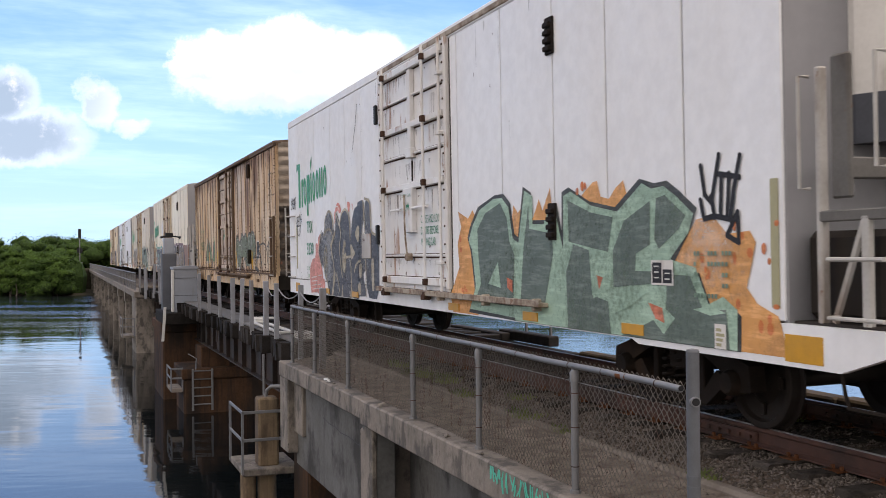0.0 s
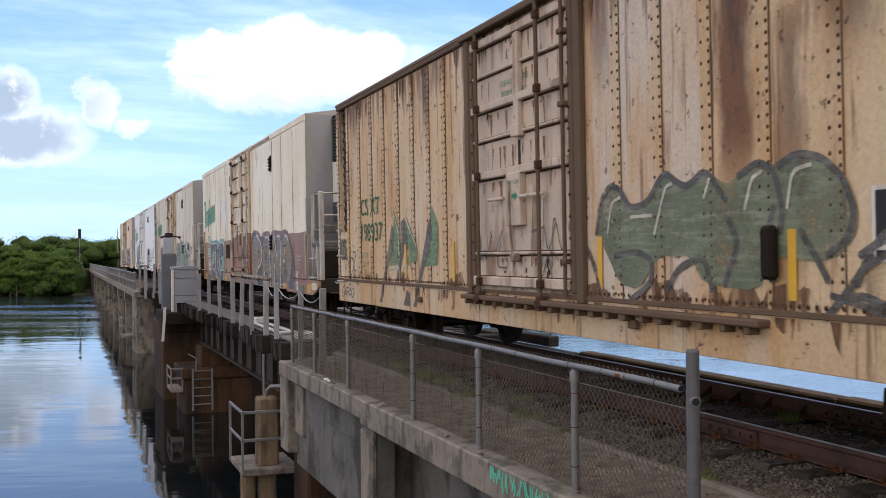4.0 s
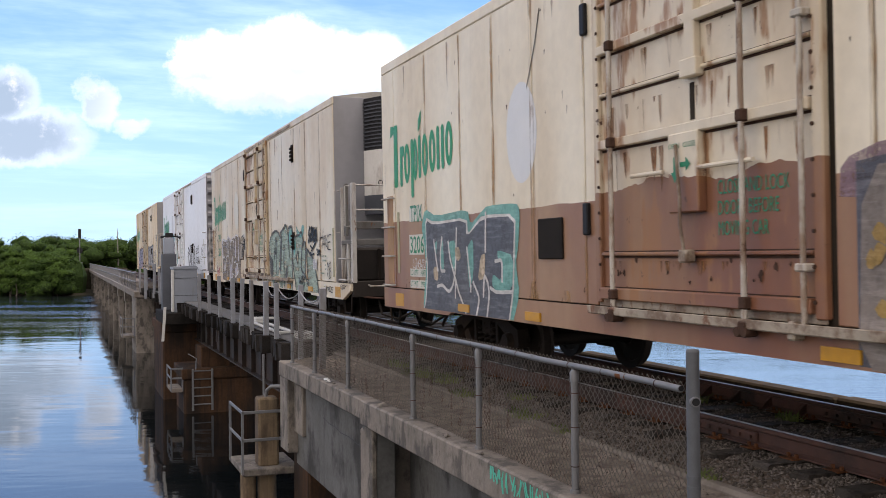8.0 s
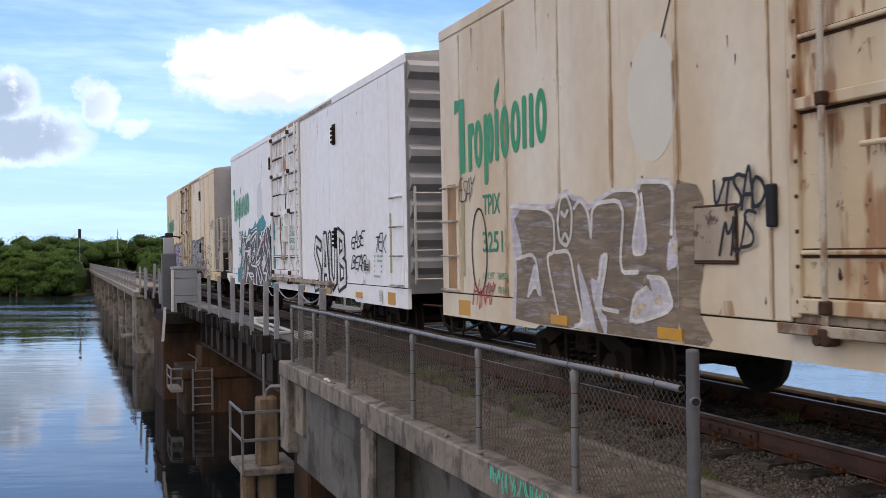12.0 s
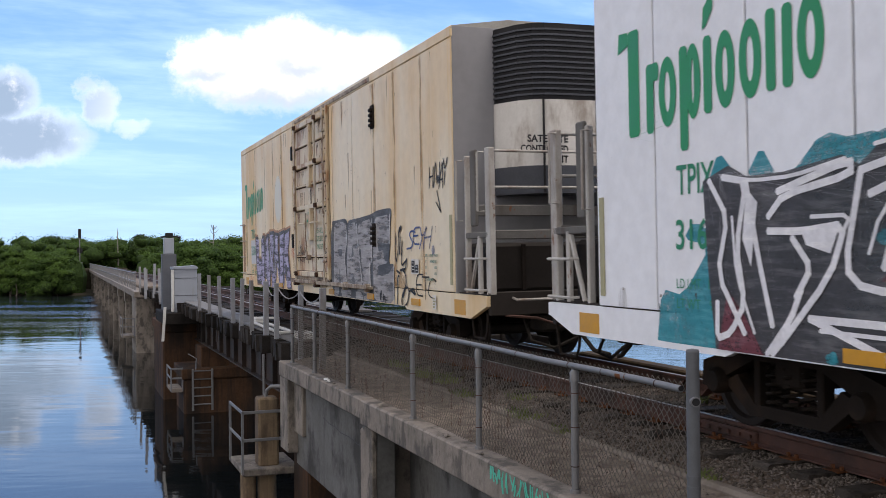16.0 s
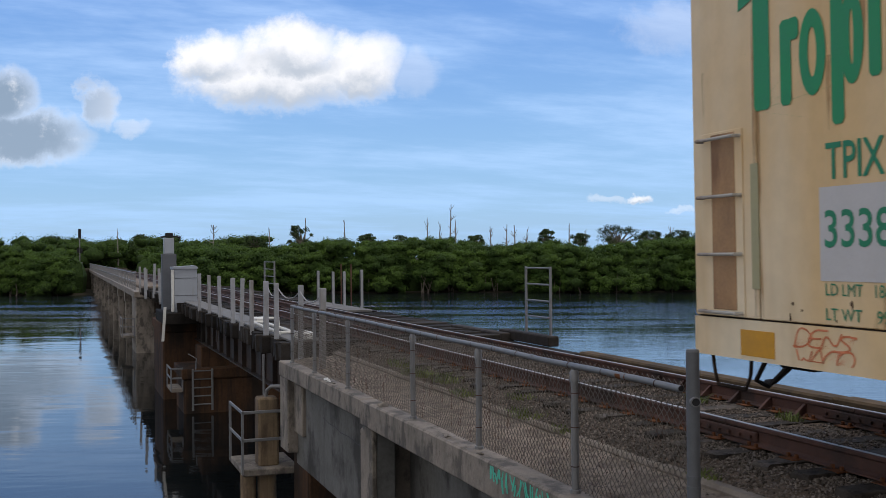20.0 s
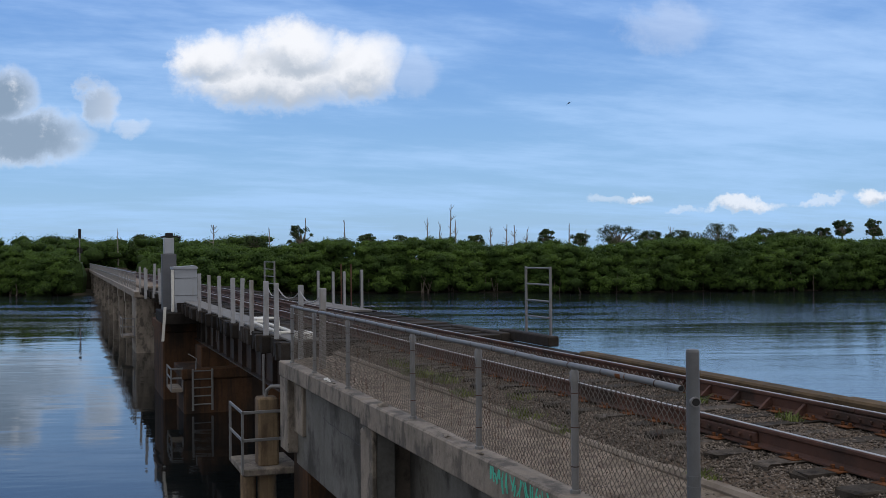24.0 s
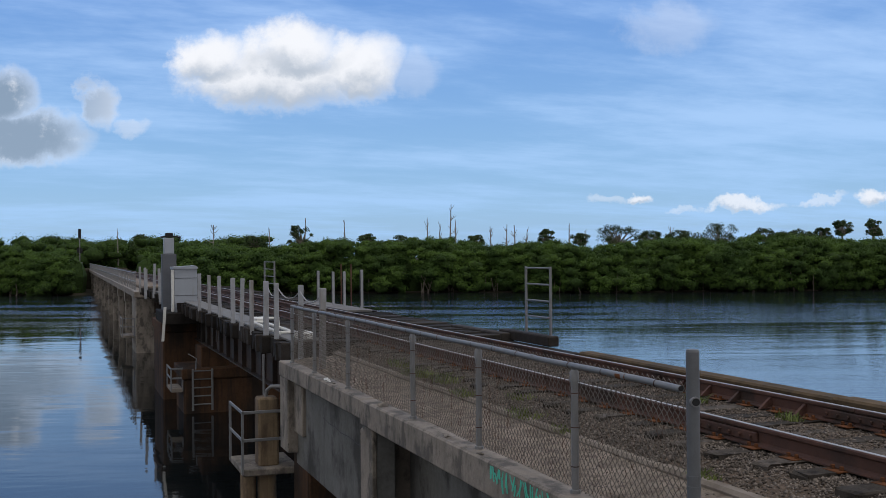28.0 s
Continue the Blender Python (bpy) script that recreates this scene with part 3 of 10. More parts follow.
def bed(cols, name, label, mat):
    """A strip of the deck's gravel, uneven across and along."""
    g = Geo()
    vs = []
    for y in ys:
        for x, z in cols:
            q = noise.noise(Vector((x * 1.7, y * 1.3, 0))) * 0.02 + noise.noise(Vector((x * 6, y * 6, 3))) * 0.008
            vs.append((x, min(y, DECK_END - 0.02), z + (q if 4.0 < x < 7.8 else 0)))
    m_ = len(cols)
    g.add(vs, [(j * m_ + i, j * m_ + i + 1, (j + 1) * m_ + i + 1, (j + 1) * m_ + i) for j in range(len(ys) - 1) for i in range(m_ - 1)])
    thing(name, label, "gravel", kind="structure", geo=g, mat=mat, smooth=True)


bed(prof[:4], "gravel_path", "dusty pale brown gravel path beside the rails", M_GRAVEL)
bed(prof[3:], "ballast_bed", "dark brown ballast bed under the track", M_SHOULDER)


edge_strip = thing("path_kerb", "low worn concrete strip between path and ballast", "kerb")
for k in range(9):
    g = Geo()
    g.box(4.84 + 0.01 * (k % 2), 4.98, 2.0 + k * 1.9, 3.88 + k * 1.9, -0.42, -0.325 + 0.006 * (k % 3), 0.03)
    part("kerb_stone", g, surface("dusty_kerb_concrete", (0.165, 0.143, 0.126), 0.9, vary=0.25, scale=3, dirt=(0.12, 0.098, 0.082), dirt_amount=0.4, streak=1, bump=0.3), edge_strip)


def stones():
    """Loose ballast stones round the sleepers."""
    base = np.array([(1, 0, 0), (-1, 0, 0), (0, 1, 0), (0, -1, 0), (0, 0, 1), (0, 0, -1)], float)
    tri = np.array([(0, 2, 4), (2, 1, 4), (1, 3, 4), (3, 0, 4), (2, 0, 5), (1, 2, 5), (3, 1, 5), (0, 3, 5)])
    n_s = 76000
    lane = rng.choice(4, n_s, p=[0.50, 0.32, 0.09, 0.09])
    lo, hi = np.array([4.86, 5.8, 7.3, 4.05])[lane], np.array([5.7, 7.2, 7.83, 4.95])[lane]
    x = rng.uniform(lo, hi)
    y = 3.0 + 16.3 * rng.random(n_s) ** 1.7
    z = np.interp(x, [q[0] for q in prof], [q[1] for q in prof]) + rng.uniform(-0.008, 0.014, n_s)
    s = rng.uniform(0.007, 0.020, n_s) * np.where(x < 4.86, 0.45, 1.0)
    r = base[None] * (s[:, None] * rng.uniform(0.7, 1.4, (n_s, 3)))[:, None] * rng.uniform(0.65, 1.25, (n_s, 6, 1)) + rng.normal(size=(n_s, 6, 3)) * (s * 0.28)[:, None, None]
    a = rng.uniform(0, 6.28, n_s)
    c, q = np.cos(a)[:, None], np.sin(a)[:, None]
    r = np.stack([r[:, :, 0] * c - r[:, :, 1] * q, r[:, :, 0] * q + r[:, :, 1] * c, r[:, :, 2] * 0.8], 2) + np.stack([x, y, z], 1)[:, None]
    vs, fs = [r.reshape(-1, 3)], [(tri[None] + 6 * np.arange(n_s)[:, None, None]).reshape(-1, 3)]
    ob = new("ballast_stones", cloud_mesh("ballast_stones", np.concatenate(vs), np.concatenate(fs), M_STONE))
    tagged(ob, "loose grey ballast stones between the sleepers", "ballast", kind="stuff")


stones()


def weeds(at, r, count, h, seed, label="tuft of dry green weeds in the ballast"):
    q = np.random.default_rng(seed)
    vs, fs = [], []
    for k in range(count):
        a, d = q.uniform(0, 6.28), r * math.sqrt(q.random())
        b = np.array((math.cos(a) * d, math.sin(a) * d * 1.6, 0))
        lean = q.normal(size=3) * 0.5
        hh = 0.7 * h * q.uniform(0.3, 1.1)
        top = b + np.array((lean[0] * hh, lean[1] * hh, hh))
        side = np.array((math.cos(a + 1.5), math.sin(a + 1.5), 0)) * 0.006
        mid = (b + top) / 2 + np.array((0, 0, hh * 0.12))
        vs += [b - side, b + side, mid + side * 0.9, top, mid - side * 0.9]
        i = 5 * k
        fs += [(i, i + 1, i + 2, i + 4), (i + 4, i + 2, i + 3, i + 3)]
    g = Geo()
    g.add([tuple(a) for a in vs], [f if f[2] != f[3] else f[:3] for f in fs])
    ob = thing("weed_tuft", label, "weeds", group="weeds along the track", geo=None, at=at)
    part("foliage", g, M_WEED, ob, fix=False)


for k, (x, y, r, c, h) in enumerate([(4.95, 7.1, 0.12, 130, 0.12), (5.15, 13.6, 0.28, 320, 0.14), (5.1, 14.6, 0.30, 340, 0.15), (5.0, 12.5, 0.22, 220, 0.12), (5.2, 15.8, 0.3, 260, 0.13), (5.0, 10.6, 0.24, 240, 0.13),
                                     (4.95, 9.6, 0.15, 120, 0.10), (6.9, 10.0, 0.10, 90, 0.14), (6.95, 8.5, 0.12, 110, 0.16), (7.8, 12.5, 0.05, 26, 0.16), (7.85, 10.1, 0.06, 34, 0.2), (7.85, 9.6, 0.05, 30, 0.2), (7.84, 14.0, 0.04, 20, 0.14), (5.3, 11.4, 0.2, 160, 0.12)]):
    weeds((x, y, float(np.interp(x, [q[0] for q in prof], [q[1] for q in prof])) - 0.01), r, c, h, 300 + k)

# guard timbers along the far edge
edge = thing("guard_timber", "weathered brown guard timber along the deck edge", "timber")
for a, b in ((8.9, 14.75), (3.0, 8.86), (-8, 2.96)):
    g = Geo()
    g.box(7.86, 8.12, a, b, -0.42, -0.055 - 0.01 * (a > 5), 0.025)
    part("beam", g, M_OLDWOOD, edge)

# ---- the track ----
HEAD = [(-0.036, -0.012), (-0.03, 0.0), (0.03, 0.0), (0.036, -0.012), (0.036, -0.03)]


def rail_profile(x):
    right = [(0.030, 0.0), (0.0365, -0.009), (0.0365, -0.030), (0.034, -0.036), (0.011, -0.048), (0.010, -0.135), (0.035, -0.150), (0.07, -0.160), (0.07, -0.172)]
    return [(x + a, b - 0.004) for a, b in right] + [(x - a, b - 0.004) for a, b in right[::-1]]


track = thing("railway_track", "single railway track with rusty rails and polished heads", "railway track", kind="structure")
for x in (TRACK - 0.753, TRACK + 0.753):
    rail = None
    for a, b in ((-194, 7.86), (7.872, 35.8), (35.82, 60), (60.02, 200)):
        g = Geo()
        g.prism(rail_profile(x), "y", a, b)
        rail = part("rail", g, M_RUST, track, "rust-brown steel rail")
        g = Geo()
        g.prism([(x - 0.021, -0.010), (x - 0.019, -0.001), (x - 0.010, 0.0), (x + 0.010, 0.0), (x + 0.019, -0.001), (x + 0.021, -0.010)], "y", a, b)
        part("rail_head", g, M_RAILHEAD, rail, "bright worn rail head")
    for y in (7.866, 35.81):
        for sx in (-1, 1):
            g = Geo()
            g.box(x + sx * 0.014, x + sx * 0.042, y - 0.45, y + 0.45, -0.142, -0.058, 0.008)
            for k in range(6):
                yy = y - 0.38 + k * 0.152
                g.tube([(x + sx * 0.04, yy, -0.10), (x + sx * 0.068, yy, -0.10)], 0.019, 6)
            part("joint_bar", g, M_RUST, track, "rusty bolted joint bar")
# rail braces against the far rail
for k in range(9):
    y = 8.6 + k * 0.55
    for x, sx in ((TRACK + 0.753, -1),):
        g = Geo()
        g.prism([(x + sx * 0.012, -0.05), (x + sx * 0.02, -0.05), (x + sx * 0.17, -0.172), (x + sx * 0.012, -0.172)], "y", y - 0.02, y + 0.02)
        part("rail_brace", g, M_RUST, track)
# guard rails on the bridge
for x in (TRACK - 0.42, TRACK + 0.42):
    g = Geo()
    g.prism([(a, b - 0.015) for a, b in rail_profile(x)], "y", 21, 190)
    g.prism([(x - 0.033, -0.055), (x - 0.03, -0.02), (x + 0.03, -0.02), (x + 0.033, -0.055)], "y", 21, 190)
    part("guard_rail", g, M_RUST, track)


def sleeper_mesh(x0, x1, w, z0, z1, mat, seed):
    r = np.random.default_rng(seed)
    g = Geo()
    g.box(x0, x1, -w / 2, w / 2, z0, z1, 0.018)
    g.v = [(a + r.normal() * 0.02, b + r.normal() * 0.012, c + r.normal() * 0.005) for a, b, c in g.v]
    return g.mesh("sleeper", mat)


kinds = [sleeper_mesh(5.18 + 0.04 * k, 7.78, 0.23, -0.36, -0.190, M_OLDTIE, 5 + k) for k in range(5)]
for k in range(34):
    ob = part("sleeper", kinds[k % 5], None, track, "cracked creosoted wooden sleeper" if k == 0 else "")
    ob.location = (rng.normal() * 0.03, 2.2 + k * 0.52 + rng.normal() * 0.03, rng.normal() * 0.006)
g = Geo()
for k in range(330):
    g.box(5.2, 7.8, -194 + k * 0.59, -193.77 + k * 0.59, -0.36, -0.18, 0.02)
tagged(part("sleeper_row", g, M_TIMBER, track), kind="stuff")
# tie plates and spikes
plate = Geo()
plate.box(-0.16, 0.16, -0.09, 0.09, 0, 0.012, 0.003)
for sx, sy in ((-0.09, -0.05), (0.09, -0.05), (-0.09, 0.05), (0.09, 0.05)):
    plate.box(sx - 0.014, sx + 0.014, sy - 0.014, sy + 0.014, 0.01, 0.045, 0.004)
plate_mesh = plate.mesh("tie_plate", M_ORANGE)
for k in range(34):
    for x in (TRACK - 0.753, TRACK + 0.753):
        ob = part("tie_plate", plate_mesh, None, track)
        ob.location = (x, 2.2 + k * 0.52, -0.182)

# ---- chain-link fence on the deck edge ----
FX, F_BASE, F_TOP = 3.9, -0.42, 0.62
FENCE_Y = [7.39, 9.44, 11.5, 14.47, 16.6, 18.36]
fence = thing("chain_link_fence", "galvanized chain-link fence with a tubular top rail", "fence")
for y in FENCE_Y:
    g = Geo()
    g.tube([(FX, y, F_BASE), (FX, y, F_TOP - 0.05)], 0.030, 14)
    post = part("post", g, M_GALV, fence, smooth=True)
    g = Geo()
    g.lathe([(F_BASE, 0.0), (F_BASE, 0.045), (F_BASE + 0.03, 0.043), (F_BASE + 0.035, 0.03)], "z", 14, (FX, y, 0))
    part("base_collar", g, M_GALV, post, smooth=True)
    g = Geo()
    g.lathe([(F_TOP - 0.13, 0.031), (F_TOP - 0.13, 0.038), (F_TOP - 0.05, 0.038), (F_TOP - 0.03, 0.022), (F_TOP, 0.03)], "z", 14, (FX, y, 0))
    part("post_cap", g, M_GALV, post, "dull loop cap", smooth=True)
g = Geo()
g.tube([(FX, 5.72, F_BASE), (FX, 5.72, 0.88)], 0.044, 18)
post = part("end_post", g, M_ENDPOST, fence, "thicker blue-grey terminal post", smooth=True)
stub_way = Vector((-0.30, -0.95, 0.0)).normalized()
# ring and a black disc that paints the shade inside the open stub
for r_a, r_b, out_a, out_b, m_s in ((0.034, 0.034, 0.03, 0.066, M_GALV), (0.026, 0.026, 0.055, 0.0685, M_BLACK)):
    g = Geo()
    at = Vector((FX, 5.72, 0.555))
    g.tube([at + stub_way * out_a, at + stub_way * out_b], r_a, 16)
    part("clamp_ring" if m_s is M_GALV else "dark_bore", g, m_s, post, smooth=True)
for z in (0.05, -0.02):
    g = Geo()
    g.lathe([(z - 0.012, 0.044), (z - 0.012, 0.0475), (z + 0.012, 0.0475), (z + 0.012, 0.044)], "z", 18, (FX, 5.72, 0))
    part("band", g, M_ENDPOST, post)
g = Geo()
g.lathe([(0.875, 0.044), (0.878, 0.046), (0.895, 0.040), (0.902, 0.0)], "z", 18, (FX, 5.72, 0))
part("post_cap", g, M_ENDPOST, post, smooth=True)
rail_y = [5.86, 6.62, 8.2, 10.3, 12.6, 15.4, 18.4]
for a, b in zip(rail_y[:-1], rail_y[1:]):
    g = Geo()
    pts = [(FX, a + (b - a) * k / 4, F_TOP + 0.004 * math.sin(a * 3 + k)) for k in range(5)]
    g.tube(pts, 0.0245, 14)
    g.lathe([(b - 0.05, 0.025), (b - 0.05, 0.028), (b - 0.002, 0.028), (b - 0.002, 0.025)], "y", 14, (FX, 0, F_TOP))
    part("top_rail", g, M_GALV, fence, smooth=True)

    for k in range(int((b - a) / 0.55)):      # twists of tie wire
        g = Geo()
        y = a + 0.3 + k * 0.55
        g.lathe([(y - 0.004, 0.0245), (y - 0.004, 0.0285), (y + 0.004, 0.0285), (y + 0.004, 0.0245)], "y", 10, (FX, 0, F_TOP))
        part("tie_wire", g, M_RUST, fence)
# black disc at the rail's open end, drawn for the shade inside it
g = Geo()
g.lathe([(5.853, 0.0), (5.853, 0.019), (5.862, 0.019)], "y", 14, (FX, 0, F_TOP))
part("dark_bore", g, M_BLACK, fence)
g = Geo()
g.lathe([(6.56, 0.025), (6.56, 0.0262), (6.70, 0.0262), (6.70, 0.025)], "y", 14, (FX, 0, F_TOP))
part("rusted_sleeve", g, M_ORANGE, fence, "rusted joint of the top rail", smooth=True)
for y in FENCE_Y:
    for z in (-0.20, 0.12, 0.40):
        g = Geo()
        g.lathe([(z - 0.004, 0.030), (z - 0.004, 0.0345), (z + 0.004, 0.0345), (z + 0.004, 0.030)], "z", 10, (FX, y, 0))
        part("tie_wire", g, M_RUST, fence)


def mesh_panel(y0, y1, seed):
    """Woven wire: zigzag wires side by side, each bent round its neighbour."""
    r = np.random.default_rng(seed)
    vs, fs, k = [], [], 0
    pitch, rise, rad = 0.0355, 0.0355, 0.0035
    z0, z1 = F_BASE + 0.02, F_TOP + 0.06
    n_z = int((z1 - z0) / rise)
    for i in range(int((y1 - y0) / pitch) + 1):
        yc = y0 + i * pitch
        for j in range(n_z + 1):
            y = yc + (pitch / 2 + 0.001) * (1 if (i + j) % 2 else -1) * 0.98
            z = z0 + j * rise
            x = FX + 0.033 + 0.012 * math.sin(yc * 2.1) * math.sin(z * 4) + (0.003 if j % 2 else -0.003)
            vs += [(x - rad, y, z), (x + rad * 0.6, y - rad, z), (x + rad * 0.6, y + rad, z)]
            if j:
                b = k + 3 * (j - 1)
                fs += [(b, b + 1, b + 4, b + 3), (b + 1, b + 2, b + 5, b + 4), (b + 2, b, b + 3, b + 5)]
        k += 3 * (n_z + 1)
    return cloud_mesh("wire_mesh", vs, fs, M_WIRE)


for a, b in zip([5.86] + FENCE_Y[:-1], FENCE_Y):
    part("wire_mesh", mesh_panel(a, b, int(a * 10)), None, fence, "woven rusty wire mesh")
# litter on the kerb
for k, (y, s) in enumerate([(15.6, 0.05), (15.35, 0.03), (12.6, 0.035), (10.2, 0.03), (9.2, 0.03), (15.1, 0.025)]):
    g = Geo()
    g.hull([(rng.normal() * s, rng.normal() * s * 1.4, abs(rng.normal()) * s * 0.5) for _ in range(12)])
    thing("litter", "crumpled pale scrap of paper on the concrete kerb" if k < 2 else "broken lump of concrete on the kerb", "litter", geo=g, mat=M_WHITEP if k < 2 else M_CONC, at=(3.83, y, -0.42))
# green paint on the deck edge
paint = surface("turquoise_spray_paint", (0.06, 0.42, 0.31), 0.6, vary=0.3, scale=20)
g = Geo()
r_tag = random.Random(12)
for k in range(26):
    y, z = 8.8 - k * 0.048 - 0.02 * r_tag.random(), -0.60 + 0.13 * r_tag.random()
    dy, dz = r_tag.uniform(-0.09, 0.05), r_tag.choice([-1, 1]) * r_tag.uniform(0.04, 0.10)
    w = r_tag.uniform(0.008, 0.018)
    z0, z1 = max(-0.74, min(-0.45, z - dz)), max(-0.74, min(-0.45, z + dz))
    x = 3.7475 - 0.0001 * k
    g.add([(x, y - w, z0), (x, y + w, z0), (x, y + dy / 2 + w * 1.4, (z0 + z1) / 2), (x, y + dy + w, z1), (x, y + dy - w, z1), (x, y + dy / 2 - w * 1.4, (z0 + z1) / 2)], [(0, 1, 2, 3, 4, 5)])
thing("painted_tag", "turquoise sprayed scrawl on the concrete deck edge", "graffiti", kind="stuff", geo=g, mat=paint)


# ---- the timber-decked movable span ----
SPAN0, SPAN1 = 19.5, 60.0
span = thing("movable_span", "old steel girder span with a creosoted timber deck", "bridge", kind="structure")
for x in (4.85, 8.0):
    g = Geo()
    g.box(x - 0.02, x + 0.02, SPAN0 + 0.2, SPAN1, -1.6, -0.58, 0.006)
    g.box(x - 0.17, x + 0.17, SPAN0 + 0.2, SPAN1, -1.64, -1.6, 0.006)
    g.box(x - 0.17, x + 0.17, SPAN0 + 0.2, SPAN1, -0.58, -0.55, 0.006)
    for k in range(27):
        y = SPAN0 + 0.5 + k * 1.5
        g.box(x - 0.14, x + 0.14, y - 0.02, y + 0.02, -1.6, -0.58, 0.004)
    part("plate_girder", g, M_GIRDER, span, "rusty red-brown plate girder")
for k in range(14):
    y = SPAN0 + 1.2 + k * 2.9
    g = Geo()
    a, b = Vector((4.9, y, -1.5)), Vector((7.95, y + 1.4, -0.75))
    g.tube([a, b], 0.05, 5)
    g.tube([(4.9, y, -0.75), (7.95, y, -1.5)], 0.05, 5)
    part("cross_brace", g, M_GIRDER, span)
span_sleeper = [sleeper_mesh(3.98 + 0.02 * k, 9.0, 0.27, -0.55, -0.178, M_TIMBER, 50 + k) for k in range(4)]
n_ties = 78
for k in range(n_ties):
    ob = part("sleeper", span_sleeper[k % 4], None, span, "square-ended creosoted bridge timber" if k == 0 else "")
    ob.location = (rng.normal() * 0.04, SPAN0 + 0.3 + k * 0.515, rng.normal() * 0.01)
# planks and gratings of the side walkway
for k in range(10):
    y0 = SPAN0 + 0.3 + k * 3.2
    g = Geo()
    g.box(4.2, 4.85, y0, y0 + 3.1, -0.174, -0.13, 0.006)
    part("walkway_plate", g, M_DECK, span, "grey steel walkway plate")
for k in range(5):
    g = Geo()
    g.box(7.95, 8.75, 29.6 + k * 1.35, 30.85 + k * 1.35, -0.174, -0.11, 0.006)
    part("walkway_plate", g, M_DECK, span)
# posts with sagging ropes
POSTS = [17.05, 18.78, 20.85, 22.0, 23.8, 25.25, 26.6, 29.0, 31.2, 33.6]
for k, y in enumerate(POSTS):
    z0 = -0.42 if y < 19.4 else -0.30
    g = Geo()
    w = 0.048 if k % 3 else 0.056
    lean = rng.normal() * 0.012
    g.box(-w, w, -w * 0.7, w * 0.7, z0, 0.98 + 0.015 * (k % 2), 0.008)
    g.v = [(4.1 + (0.05 if y < 19.4 else 0) + a + lean * c, y + b, c) for a, b, c in g.v]
    thing("railing_post", "grey painted wooden railing post beside the track", "post", group="railing posts on the span", geo=g, mat=M_POST)
for a, b in zip(POSTS[:3], POSTS[1:4]):
    g = Geo()
    pts = []
    for i in range(9):
        f = i / 8
        pts.append((4.14, a + (b - a) * f, 0.88 - 0.30 * 4 * f * (1 - f) * (0.35 if b > 23 else 0.6)))
    g.tube(pts, 0.012, 6)
    thing("rope", "sagging grey rope strung between railing posts", "rope", group="ropes", geo=g, mat=M_POST, smooth=True)
# the crowd of leaning posts past the cabinet
for k, (x, y, h, lean) in enumerate([(3.75, 52.0, 1.55, -0.02), (3.9, 49.0, 1.6, 0.03), (3.95, 46.0, 1.7, 0.05), (3.8, 44.5, 1.6, 0.12), (4.05, 43.0, 1.5, 0.02), (4.05, 47.5, 1.4, -0.03), (4.0, 55.0, 1.45, 0.0), (3.85, 57.5, 1.4, 0.0)]):
    g = Geo()
    g.box(-0.06, 0.06, -0.04, 0.04, 0, h, 0.008)
    g.v = [(x + a + lean * c, y + b, c - 0.52 + 0.15 * (k % 2)) for a, b, c in g.v]
    thing("railing_post", "pale weathered post leaning at the bridge side", "post", group="railing posts on the span", geo=g, mat=M_POST)
plank = Geo()
plank.box(-0.05, 0.05, -0.03, 0.03, 0, 1.25, 0.006)
plank.v = [(3.36 + a + 0.07 * c, 38.4 + b, c - 1.55) for a, b, c in plank.v]
thing("hanging_plank", "white plank hanging below the cabinet platform", "plank", geo=plank, mat=M_WHITEP)

# control cabinet on its platform
g = Geo()
g.box(3.42, 4.82, 38.4, 42.2, -0.95, -0.53, 0.02)
thing("cabinet_platform", "dark timber platform under the bridge cabinet", "platform", geo=g, mat=M_TIMBER)
cab = thing("control_cabinet", "pale grey steel control cabinet beside the track", "cabinet", at=(3.84, 39.0, -0.53))
g = Geo()
g.box(0, 0.84, 0, 1.1, 0, 1.62, 0.015)
part("body", g, M_CABINET, cab)
g = Geo()
g.prism([(-0.04, 1.62), (0.88, 1.62), (0.88, 1.66), (0.80, 1.74), (-0.04, 1.70)], "y", -0.05, 1.15)
part("lid", g, M_CABINET, cab)
for z in (0.62, 1.27):
    g = Geo()
    g.box(-0.004, 0.844, -0.012, 0.0, z, z + 0.02, 0.002)
    part("door_seam", g, M_TOWER, cab)
g = Geo()
g.box(-0.10, -0.004, -0.02, 0.18, 0.02, 1.58, 0.01)
part("side_channel", g, M_WHITEP, cab, "white painted side channel")
tower = thing("signal_tower", "slender blue-grey tower with a lamp on top", "tower", at=(3.85, 41.2, -0.53))
g = Geo()
g.box(-0.27, 0.27, -0.27, 0.27, 0, 2.2, 0.02)
part("lower_column", g, M_TOWER, tower)
g = Geo()
g.box(-0.19, 0.19, -0.19, 0.19, 2.2, 2.82, 0.015)
part("upper_column", g, M_CABINET, tower)
g = Geo()
g.box(-0.13, 0.16, -0.16, 0.14, 2.84, 3.02, 0.02)
part("lamp_head", g, M_BLACK, tower, "black lamp housing")
g = Geo()
g.tube([(0.1, -0.1, 2.9), (0.36, -0.16, 2.86), (0.44, -0.18, 2.82)], [0.03, 0.03, 0.07], 8)
g.tube([(-0.1, -0.1, 2.9), (-0.32, -0.12, 2.84)], [0.03, 0.05], 8)
part("floodlight", g, M_BLACK, tower)

